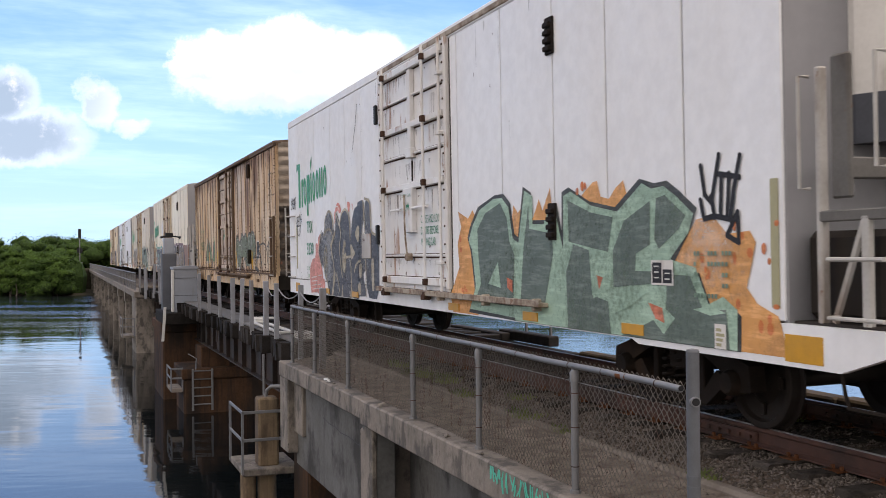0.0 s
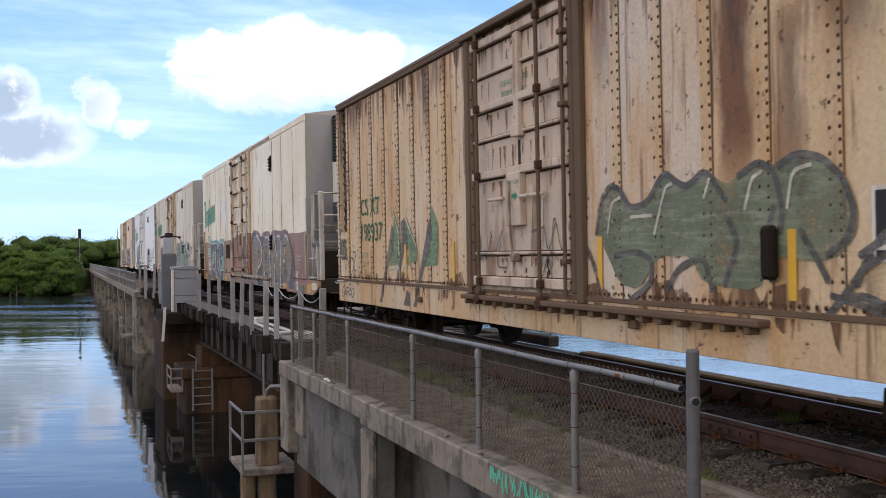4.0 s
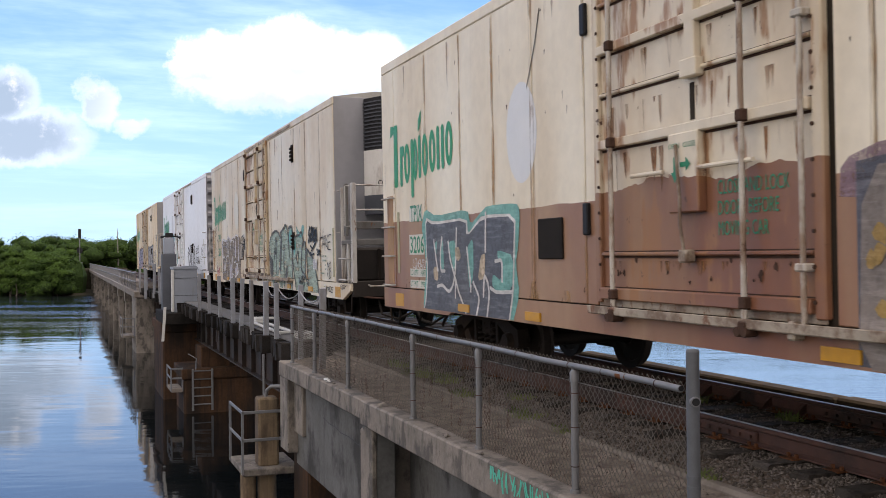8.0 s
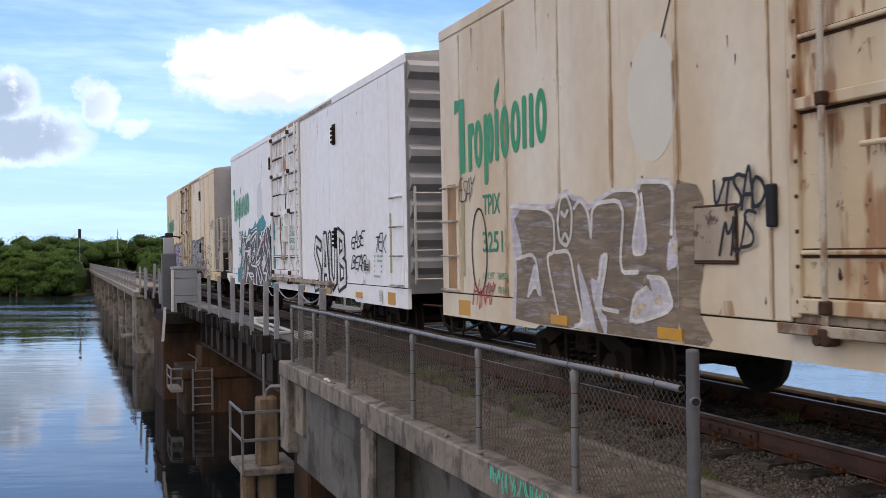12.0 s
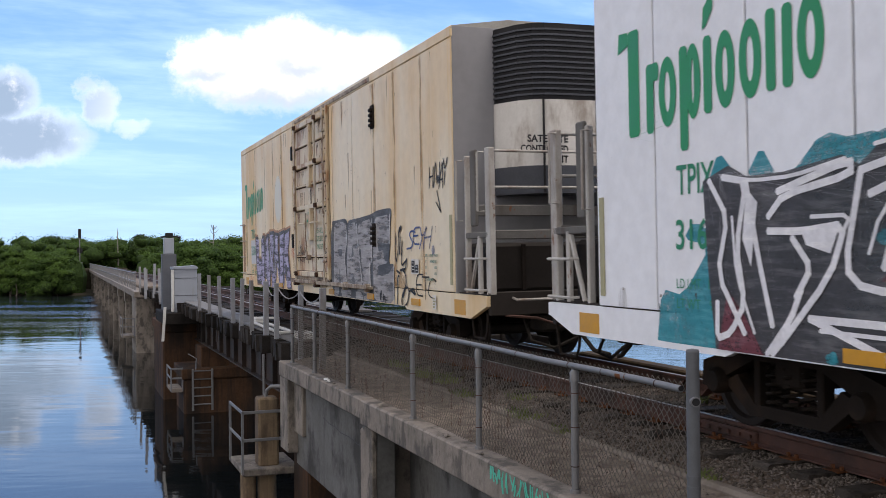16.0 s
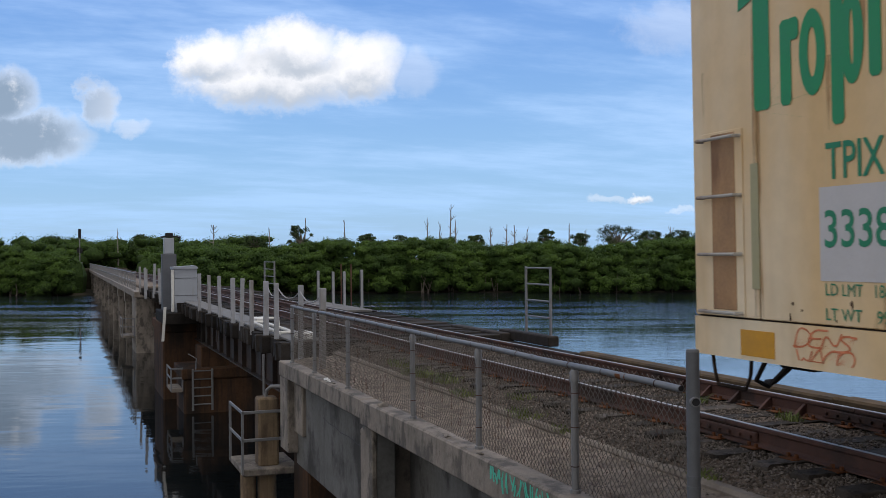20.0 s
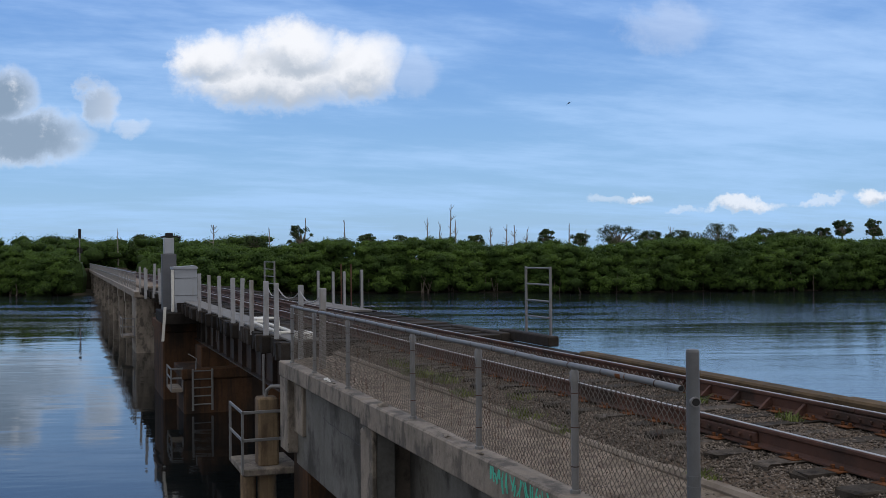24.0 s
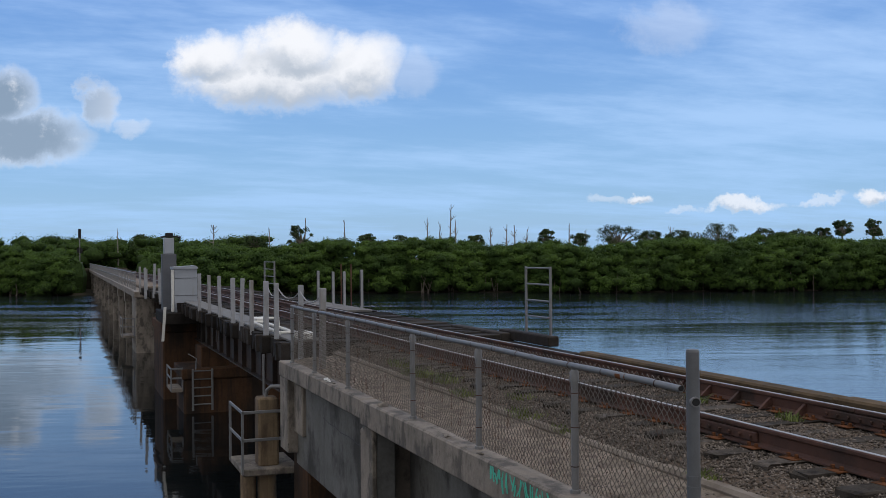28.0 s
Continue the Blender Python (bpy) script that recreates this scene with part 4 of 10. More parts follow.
# white frames and pipes lying on the walkway
clutter = thing("pipe_frame", "white pipe frame lying on the walkway", "pipe frame", at=(4.45, 21.2, -0.13))
for p in ([(-0.2, 0, 0.05), (-0.2, 3.6, 0.08)], [(0.12, 0, 0.04), (0.12, 3.6, 0.05)], [(-0.2, 0.1, 0.05), (0.12, 0.1, 0.05)], [(-0.2, 3.5, 0.07), (0.12, 3.5, 0.06)], [(-0.2, 1.8, 0.06), (-0.2, 1.8, 0.26), (0.12, 1.8, 0.26), (0.12, 1.8, 0.05)]):
    g = Geo()
    g.tube(p, 0.035, 8)
    part("pipe", g, M_WHITEP, clutter, smooth=True)
for y, x in ((20.3, 4.55), (25.5, 4.6)):
    g = Geo()
    g.box(-0.16, 0.16, -0.35, 0.35, 0, 0.13, 0.02)
    thing("walkway_box", "small white box on the walkway", "box", geo=g, mat=M_WHITEP, at=(x, y, -0.13))

# far-side posts, frames and fender timbers
for k, (y, h) in enumerate([(35.5, 1.1), (33.35, 1.1), (31.9, 1.12), (29.85, 1.2)]):
    g = Geo()
    g.box(8.46, 8.54, y - 0.03, y + 0.03, -0.11 if y > 30 else -0.175, h - 0.1, 0.006)
    last = thing("far_railing_post", "black and white railing post across the track" if k else "pale railing post across the track", "post", group="far railing posts", geo=g, mat=M_POST)
    g = Geo()
    g.box(8.44, 8.46, y - 0.02, y + 0.02, 0.0, h - 0.12, 0.004)
    part("steel_strip", g, M_BLACK, bpy.data.objects[last.name], "dark steel strip")
for y in (34.2, 32.9):
    g = Geo()
    g.tube([(9.0, y, -0.5), (9.0, y, 1.25)], 0.02, 6)
    thing("mooring_stake", "rusty red stake beyond the track", "stake", geo=g, mat=M_REDP)


def ladder_frame(x, y0, y1, z0, z1, rungs, w=0.028):
    t = thing("ladder_frame", "galvanized ladder frame on the far side of the track", "ladder")
    for y in (y0, y1):
        g = Geo()
        g.box(x - w, x + w, y - w, y + w, z0, z1, 0.005)
        part("stile", g, M_GALV, t)
    for k in range(rungs):
        z = z1 - 0.03 - k * 0.33
        g = Geo()
        g.tube([(x, y0, z), (x, y1, z)], 0.018, 8)
        part("rung", g, M_GALV, t)
    return t


ladder_frame(9.0, 18.02, 19.15, -0.28, 1.28, 4, 0.022)
ladder_frame(8.9, 45.6, 48.0, -0.178, 1.30, 4, 0.035)
fender = thing("fender_timbers", "heap of dark fender timbers beside the track", "timbers")
for k, (x, a, b, z) in enumerate([(8.55, 15.9, 22.8, -0.36), (8.8, 16.6, 21.0, -0.30), (9.05, 17.4, 23.2, -0.36), (9.3, 17.6, 20.6, -0.40), (8.75, 19.6, 22.6, -0.13), (8.95, 17.8, 20.2, -0.08)]):
    g = Geo()
    g.box(x - 0.12, x + 0.12, a, b, z - 0.2, z, 0.02)
    part("timber", g, M_TIMBER, fender)
for y in (16.5, 18.8, 21.4, 23.0):
    g = Geo()
    g.tube([(9.0, y, -6), (9.0, y, -0.5)], 0.17, 10)
    part("pile", g, M_TIMBER, fender, smooth=True)

# ---- piers of the movable span ----
def pier(name, x0, x1, y0, y1, z1, label):
    t = thing(name, label, "pier", kind="structure")
    g = Geo()
    g.box(x0, x1, y0, y1, -6.5, z1 - 0.35, 0.06)
    part("shaft", g, M_CONC_D, t)
    g = Geo()
    g.box(x0 - 0.08, x1 + 0.08, y0 - 0.08, y1 + 0.08, z1 - 0.35, z1, 0.03)
    part("cap", g, M_CONC_D, t)
    return t


p1 = pier("pier_1", 3.85, 9.0, 36.0, 38.6, -2.35, "brown-stained concrete pier with an access ladder")
for x in (5.0, 7.9):
    g = Geo()
    g.box(x - 0.5, x + 0.5, 36.6, 38.2, -2.36, -1.66, 0.03)
    part("bearing_block", g, M_CONC_D, p1)
p2 = pier("pier_2", 3.5, 9.2, 40.0, 44.0, -0.97, "rust-streaked concrete pier under the cabinet")
# lifting gear in the shade under the span
gear = thing("lifting_gear", "grimy lifting machinery hanging under the span", "machinery")
for x, y, z, a, b, c in ((6.3, 33.6, -1.5, 1.0, 0.9, 0.45), (5.6, 32.6, -1.75, 0.35, 0.5, 0.5), (6.9, 31.9, -1.3, 0.8, 0.5, 0.35), (5.9, 35.0, -1.2, 1.1, 0.4, 0.3)):
    g = Geo()
    g.box(x - a, x + a, y - b, y + b, z - c * 0.6, z + c, 0.05)
    part("housing", g, M_GIRDER, gear, "black greasy housing")
for y in (32.2, 34.2):
    g = Geo()
    g.tube([(4.95, y, -1.2), (7.9, y, -1.2)], 0.08, 10)
    part("shaft", g, M_GIRDER, gear, smooth=True)
p3 = pier("pier_3", 3.77, 8.6, 59.9, 63.4, -0.40, "broad grey concrete pier where the trestle begins")
for child in p3.children:
    child.data.materials[0] = M_CONC


def access_ladder(x0, x1, y, z0, z1):
    t = thing("access_ladder", "grey steel access ladder on the pier face", "ladder")
    for x in (x0, x1):
        g = Geo()
        g.box(x - 0.035, x + 0.035, y - 0.06, y, z0, z1, 0.008)
        part("stile", g, M_GALV, t)
    for k in range(5):
        z = z0 + 0.22 + k * 0.29
        g = Geo()
        g.tube([(x0, y - 0.03, z), (x1, y - 0.03, z)], 0.022, 8)
        part("rung", g, M_GALV, t)
    g = Geo()
    g.tube([(x0 + 0.1, y - 0.03, z1 - 0.05), (x0 + 0.15, y + 0.2, z1 + 0.35), (x0 - 0.1, y + 0.4, z1 + 0.5)], 0.02, 6)
    part("hand_loop", g, M_GALV, t)


access_ladder(4.14, 4.80, 35.95, -3.80, -2.36)


def rail_box(name, x0, x1, y0, y1, z0, z1, label):
    """A little railed landing: slab and pipe rails on three sides."""
    t = thing(name, label, "platform")
    g = Geo()
    g.box(x0, x1, y0, y1, z0 - 0.14, z0, 0.02)
    part("slab", g, M_CONC, t)
    for x, y in ((x0, y0), (x0, y1), (x1, y0)):
        g = Geo()
        g.box(x - 0.025, x + 0.025, y, y + 0.05, z0 - 0.1, z1, 0.005)
        part("post", g, M_GALV, t)
    for z in (z1 - 0.03, (z0 + z1) / 2):
        g = Geo()
        g.box(x0, x1, y0, y0 + 0.03, z - 0.03, z + 0.03, 0.005)
        part("rail", g, M_GALV, t)
        g = Geo()
        g.box(x0 - 0.015, x0 + 0.015, y0, y1, z - 0.03, z + 0.03, 0.005)
        part("rail", g, M_GALV, t)
    return t


M_TANCONC = surface("tan_stained_concrete", (0.20, 0.145, 0.09), 0.9, vary=0.3, scale=2, dirt=(0.06, 0.04, 0.028), dirt_amount=0.5, dirt_scale=1.5, streak=3, drips=0.5, bump=0.3)
rail_box("access_platform", 3.30, 4.45, 20.3, 21.9, -2.72, -1.55, "small railed concrete landing beside the pier")
g = Geo()
g.box(3.66, 4.08, 20.55, 21.0, -2.74, -1.34, 0.04)
thing("concrete_pillar", "stubby brown-stained concrete pillar on the landing", "pillar", geo=g, mat=M_TANCONC)
g = Geo()
g.tube([(3.45, 20.6, -6), (3.45, 20.6, -2.86)], 0.16, 10)
thing("landing_pile", "stained round pile under the railed landing", "pile", geo=g, mat=M_TANCONC, smooth=True)
g = Geo()
g.tube([(3.85, 20.7, -6), (3.85, 20.7, -2.86)], 0.2, 10)
thing("landing_pile", "thick stained pile under the railed landing", "pile", geo=g, mat=M_TANCONC, smooth=True)
g = Geo()
g.tube([(3.86, 20.8, -1.36), (3.88, 20.8, -1.22), (3.95, 20.7, -1.13), (4.1, 20.5, -1.11), (4.3, 20.2, -1.12)], 0.04, 8)
thing("conduit_pipe", "bent grey conduit pipe on the pillar", "pipe", geo=g, mat=M_GALV, smooth=True)
g = Geo()
g.tube([(3.97, 21.6, -2.7), (3.97, 21.6, -0.55)], 0.03, 8)
thing("hanging_pipe", "thin pipe hanging from the deck timbers", "pipe", geo=g, mat=M_GALV, smooth=True)
rail_box("pier_landing", 3.42, 3.8, 36.0, 37.4, -3.0, -2.3, "little railed landing on the pier side")
rail_box("far_landing", 3.05, 3.7, 60.2, 62.0, -2.9, -1.9, "far railed landing beside the trestle pier")

# ---- concrete trestle to the far bank ----
trestle = thing("trestle_bridge", "long concrete trestle running to the far bank", "bridge", kind="structure")
t_end = 178.0
bents = [63.4 + 9.6 * k for k in range(13)]
for a, b in zip(bents[:-1], bents[1:]):
    g = Geo()
    g.box(3.76, 8.6, a + 0.01, b - 0.01, -0.78, -0.40, 0.02)
    part("deck_slab", g, M_CONC, trestle)
    g = Geo()
    g.box(4.3, 8.1, a + 0.3, b - 0.3, -1.25, -0.78, 0.02)
    part("girder", g, M_WALL, trestle)
for y in bents:
    g = Geo()
    g.box(3.85, 8.5, y - 0.4, y + 0.4, -1.45, -0.79, 0.02)
    part("bent_cap", g, M_CONC, trestle)
    for x in (4.15, 5.6, 6.9, 8.2):
        g = Geo()
        g.box(x - 0.23, x + 0.23, y - 0.23, y + 0.23, -6, -1.45, 0.04)
        part("pile", g, M_CONC, trestle)
g = Geo()
g.box(4.4, 8.2, 63.4, 190, -0.42, -0.2, 0.05)
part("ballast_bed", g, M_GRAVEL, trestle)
g = Geo()
g.box(2.5, 10, 176, 190, -6, -0.21, 0.3)
thing("embankment", "grassy railway embankment on the far bank", "ground", kind="structure", geo=g, mat=M_MUD)
rail = thing("trestle_railing", "grey pipe railing along the concrete trestle", "railing")
post_mesh = Geo().box(-0.035, 0.035, -0.035, 0.035, 0, 1.06, 0.006).mesh("post", M_GALV)
for k in range(60):
    ob = part("post", post_mesh, None, rail)
    ob.location = (3.9, 62.5 + 1.9 * k, -0.42)
for z in (0.62, 0.10):
    g = Geo()
    g.tube([(3.9, 61.8, z), (3.9, t_end, z)], 0.035, 8)
    part("rail", g, M_GALV, rail, smooth=True)

# signal mast on the far bank
mast = thing("railway_signal", "black railway signal on a thin mast by the far bank", "signal", at=(2.2, 165, -2.5))
g = Geo()
g.tube([(0, 0, -1.4), (0, 0, 7.6)], 0.09, 8)
part("mast", g, M_GALV, mast)
for z, h in ((7.0, 1.5), (5.2, 0.5)):
    g = Geo()
    if h > 1:
        g.box(-0.22, 0.22, -0.12, 0.12, z, z + h, 0.1)
    else:
        g.lathe([(-0.08, 0.0), (-0.08, 0.45), (0.08, 0.45), (0.08, 0.0)], "y", 18, (0, 0, z))
    part("signal_head", g, M_BLACK, mast)
g = Geo()
g.box(-0.4, 0.4, -0.3, 0.3, 1.5, 3.4, 0.03)
part("relay_box", g, M_GALV, mast)


# ---- the train ----
SIDE = -1.55          # the side of a car that faces the path
RUSTY, GRIME = (0.16, 0.062, 0.026), (0.17, 0.125, 0.085)


def car_paint(name, colour, dirt_amount, rust_amount, dirt=GRIME, second=None, second_z=0.0):
    """Old smooth car paint: each panel aged a little differently, broad soft stains, faint runs and rust that bleeds downwards."""
    m = bpy.data.materials.new(name)
    m.use_nodes = True
    n = Nodes(m.node_tree)
    p = n.add("TexCoord").outputs["Object"]
    axes = n.add("SeparateXYZ", {0: p})
    base = colour
    if second is not None:
        edge = n.math("ADD", axes.outputs[2], n.math("MULTIPLY", n.noise(p, 1.3, 4.0), 0.05 + rust_amount))
        base = n.mix(n.math("GREATER_THAN", edge, second_z + 0.025 + rust_amount * 0.5), second, colour)
    panel = n.add("TexWhiteNoise", {"W": n.math("FLOOR", n.math("DIVIDE", axes.outputs[1], 0.71))}, noise_dimensions="1D").outputs["Value"]
    soft = n.noise(n.scaled(p, 1.0, 1.0, 0.22), 0.9, 4.0, 0.5)
    col = n.mix(n.math("MULTIPLY", n.math("ADD", n.ramp(soft, 0.35, 0.72, 0.0, 0.8), n.math("MULTIPLY", panel, 0.25)), min(0.9, dirt_amount * 2.2)), base, dirt)
    grain = n.noise(p, 6.0, 7.0, 0.6)
    gain = n.ramp(grain, 0.25, 0.75, 0.95, 1.05)
    col = n.mix(1.0, col, n.add("CombineColor", {0: gain, 1: gain, 2: gain}).outputs[0], "MULTIPLY")
    runs = n.math("MULTIPLY", n.noise(n.scaled(p, 1.0, 1.0, 0.10), 2.6, 3.0, 0.5), n.noise(n.scaled(p, 1.0, 1.0, 0.6), 0.8, 3.0))
    col = n.mix(n.ramp(runs, 0.30, 0.50, 0.0, min(0.55, dirt_amount * 1.1)), col, tuple(c * 0.7 for c in dirt))
    bleed = n.math("MULTIPLY", n.noise(n.scaled(p, 1.0, 1.0, 0.16), 8.0, 5.0, 0.6), n.ramp(n.noise(n.scaled(p, 1.0, 1.0, 0.7), 1.5, 3.0), 0.40, 0.62, 0.5, 1.12))
    if rust_amount > 0.1:
        col = n.mix(n.ramp(bleed, 0.60 - rust_amount * 0.62, 0.76 - rust_amount * 0.50, 0.0, 0.85), col, (0.29, 0.135, 0.052))
    spots = n.noise(n.scaled(p, 1.0, 1.0, 0.7), 6.0, 9.0, 0.72)
    col = n.mix(n.ramp(spots, 0.72 - rust_amount * 0.32, 0.74 - rust_amount * 0.30, 0.0, 0.95), col, (0.075, 0.032, 0.018))
    relief = n.add("Bump", {"Strength": 0.05, "Distance": 0.01, "Height": n.noise(p, 5.0, 4.0)})
    bs = n.add("BsdfPrincipled", {"Base Color": col, "Roughness": n.ramp(soft, 0.2, 0.8, 0.42, 0.62), "Normal": relief.outputs[0]})
    n.add("OutputMaterial", {0: bs.outputs[0]})
    return m


M_WHITE_A = car_paint("chalky_white_car_paint", (0.75, 0.76, 0.78), 0.08, 0.0, (0.55, 0.50, 0.43))
M_WHITE_E = car_paint("bright_white_car_paint", (0.78, 0.80, 0.85), 0.06, 0.02, (0.55, 0.53, 0.52))
M_CREAM_D = car_paint("yellowed_cream_car_paint", (0.68, 0.625, 0.52), 0.36, 0.05, (0.50, 0.375, 0.23))
M_CREAM_F = car_paint("stained_cream_car_paint", (0.72, 0.63, 0.47), 0.44, 0.03, (0.62, 0.40, 0.16))
M_TWO_C = car_paint("cream_over_brown_car_paint", (0.80, 0.74, 0.60), 0.22, 0.03, (0.50, 0.38, 0.24), (0.225, 0.092, 0.05), 2.08)
M_DOOR_A = car_paint("chipped_white_door_paint", (0.70, 0.70, 0.70), 0.16, 0.14, (0.44, 0.36, 0.28))
M_DOOR_E = car_paint("chipped_bright_door_paint", (0.74, 0.76, 0.79), 0.14, 0.21, (0.44, 0.38, 0.33))
M_DOOR_D = car_paint("rusty_cream_door_paint", (0.62, 0.54, 0.40), 0.36, 0.31, (0.42, 0.28, 0.14))
M_DOOR_C = car_paint("rusty_two_tone_door_paint", (0.68, 0.61, 0.48), 0.28, 0.27, (0.40, 0.27, 0.15), (0.20, 0.08, 0.042), 2.20)


def boxcar_paint(name, colour, pale):
    """Sun-faded tan paint: chalky pale areas, ochre stains, short runs from the roof and a few long rust stains."""
    m = bpy.data.materials.new(name)
    m.use_nodes = True
    n = Nodes(m.node_tree)
    p = n.add("TexCoord").outputs["Object"]
    axes = n.add("SeparateXYZ", {0: p})
    y, z = axes.outputs[1], axes.outputs[2]
    chalk = n.noise(n.scaled(p, 1.0, 1.0, 0.35), 0.8, 5.0, 0.55)
    col = n.mix(n.ramp(chalk, 0.38, 0.62), colour, pale)
    ochre = n.noise(n.scaled(p, 1.0, 1.0, 0.16), 2.0, 5.0, 0.6)
    col = n.mix(n.ramp(ochre, 0.44, 0.64, 0.0, 0.75), col, (0.50, 0.29, 0.125))
    thin_run = n.noise(n.scaled(p, 1.0, 1.0, 0.06), 9.0, 5.0, 0.6)
    col = n.mix(n.ramp(n.math("ADD", thin_run, n.ramp(z, 3.4, 4.5, 0.0, 0.16)), 0.555, 0.68, 0.0, 0.8), col, (0.17, 0.090, 0.050))
    ragged = n.noise(n.scaled(p, 1.0, 1.0, 0.3), 4.0, 6.0, 0.65)
    for at, half, low, high, most in ((-4.10, 0.30, 1.7, 4.6, 1.0), (-5.35, 0.46, 2.6, 4.5, 0.95), (-4.75, 0.18, 1.0, 3.2, 0.7), (3.1, 0.3, 3.0, 4.6, 0.85), (6.9, 0.35, 3.3, 4.6, 0.8), (-6.3, 0.25, 1.0, 2.4, 0.6), (-2.0, 0.25, 2.9, 4.6, 0.7), (-7.3, 0.3, 3.4, 4.6, 0.7)):
        near = n.ramp(n.math("ADD", n.math("ABSOLUTE", n.math("SUBTRACT", y, at)), n.math("MULTIPLY", n.math("SUBTRACT", ragged, 0.5), half * 2.4)), half * 0.25, half * 1.2, 1.0, 0.0)
        tall = n.math("MULTIPLY", n.ramp(z, low, low + 0.9), n.ramp(z, high, high + 0.3, 1.0, 0.0))
        col = n.mix(n.math("MULTIPLY", n.math("MULTIPLY", near, tall), most), col, n.mix(n.ramp(ragged, 0.45, 0.62), (0.16, 0.070, 0.030), (0.055, 0.030, 0.020)))
    spots = n.noise(p, 8.0, 9.0, 0.72)
    col = n.mix(n.ramp(spots, 0.605, 0.64, 0.0, 0.9), col, (0.085, 0.040, 0.022))
    gain = n.ramp(n.noise(p, 26.0, 5.0), 0.25, 0.75, 0.88, 1.1)
    col = n.mix(1.0, col, n.add("CombineColor", {0: gain, 1: gain, 2: gain}).outputs[0], "MULTIPLY")
    relief = n.add("Bump", {"Strength": 0.10, "Distance": 0.01, "Height": n.noise(p, 7.0, 4.0)})
    bs = n.add("BsdfPrincipled", {"Base Color": col, "Roughness": 0.72, "Normal": relief.outputs[0]})
    n.add("OutputMaterial", {0: bs.outputs[0]})
    return m


M_TAN_B = boxcar_paint("faded_tan_boxcar_paint", (0.56, 0.41, 0.255), (0.60, 0.49, 0.36))
M_TAN_LAP = boxcar_paint("tan_lap_paint", (0.50, 0.36, 0.215), (0.55, 0.44, 0.32))
M_TAN_END = surface("sooty_tan_boxcar_end", (0.125, 0.085, 0.060), 0.75, vary=0.2, scale=1.2, dirt=(0.12, 0.085, 0.06), dirt_amount=0.35, dirt_scale=0.9, streak=1.5, rust=RUSTY, rust_amount=0.12, bump=0.1)
# below the lap, soot and the end's shade are both put into the colour
M_TAN_PLATES = surface("sooty_plates_shaded_below", (0.36, 0.30, 0.245), 0.7, vary=0.2, scale=1.2, dirt=(0.20, 0.15, 0.105), dirt_amount=0.38, dirt_scale=1.4, streak=0.35, rust=RUSTY, rust_amount=0.10, bump=0.08, second=(0.040, 0.031, 0.025), second_z=2.80)
M_TAN_PALE = boxcar_paint("pinkish_primer_boxcar_paint", (0.56, 0.46, 0.365), (0.55, 0.485, 0.42))
M_ENDGREY = car_paint("grey_end_wall_paint", (0.25, 0.25, 0.265), 0.2, 0.06, (0.12, 0.10, 0.09))
M_UNITWHITE = surface("cooling_unit_white", (0.62, 0.60, 0.57), 0.5, vary=0.1, scale=2, dirt=(0.25, 0.20, 0.16), dirt_amount=0.3, streak=3, bump=0.03)
M_UNITDARK = surface("cooling_unit_black", (0.022, 0.022, 0.025), 0.5, vary=0.25)
M_UNITBAND = surface("cooling_unit_slate_band", (0.075, 0.08, 0.095), 0.45, vary=0.15)
M_FRAME = surface("dirty_white_end_frame", (0.40, 0.385, 0.365), 0.65, vary=0.15, scale=3, dirt=(0.16, 0.11, 0.08), dirt_amount=0.45, streak=3, rust=RUSTY, rust_amount=0.12)
M_TRACK = surface("rust_streaked_door_track", (0.34, 0.29, 0.23), 0.7, vary=0.2, scale=3, dirt=(0.13, 0.075, 0.045), dirt_amount=0.5, dirt_scale=4, streak=1, rust=RUSTY, rust_amount=0.2)
M_BAR = surface("pale_worn_locking_bar", (0.46, 0.42, 0.37), 0.6, vary=0.2, scale=4, dirt=(0.20, 0.12, 0.07), dirt_amount=0.38, dirt_scale=5, streak=3, rust=(0.10, 0.045, 0.022), rust_amount=0.2)
M_BEAM = surface("grey_end_beam_paint", (0.125, 0.120, 0.115), 0.65, vary=0.2, scale=3, dirt=(0.07, 0.055, 0.045), dirt_amount=0.4, streak=3, rust=RUSTY, rust_amount=0.1)
M_TANK = surface("brown_grey_tank_grime", (0.026, 0.022, 0.020), 0.7, vary=0.25, scale=2, dirt=(0.03, 0.025, 0.022), dirt_amount=0.4, streak=3)
M_UNDER = surface("black_underframe_grime", (0.020, 0.017, 0.015), 0.85, vary=0.3, scale=4, bump=0.2)
M_TRUCK = surface("dusty_dark_truck_iron", (0.017, 0.013, 0.011), 0.8, vary=0.35, scale=5, dirt=(0.038, 0.025, 0.017), dirt_amount=0.2, bump=0.25)
M_WHEEL = surface("brown_black_wheel_iron", (0.016, 0.011, 0.009), 0.7, 0.3, vary=0.3, scale=8)
M_TREAD = surface("bright_wheel_tread", (0.36, 0.35, 0.35), 0.3, 0.9, vary=0.1)
M_ROOF = surface("dull_grey_car_roof", (0.30, 0.29, 0.27), 0.7, vary=0.2, rust=RUSTY, rust_amount=0.15)
M_SEAL = surface("dark_seam_rubber", (0.035, 0.028, 0.022), 0.9)
M_REFL = surface("amber_reflector", (0.52, 0.26, 0.012), 0.4, vary=0.12, scale=10)
M_OLIVE = surface("faded_yellow_reflector", (0.34, 0.32, 0.19), 0.6, vary=0.12, scale=10)
M_YELLOW = surface("yellow_paint_stripe", (0.62, 0.36, 0.02), 0.5, vary=0.1)
M_GREEN = surface("logo_green_paint", (0.008, 0.24, 0.085), 0.5, vary=0.08, scale=4)
M_LEGEND = surface("stencil_green_paint", (0.012, 0.20, 0.10), 0.55, vary=0.1, scale=10)
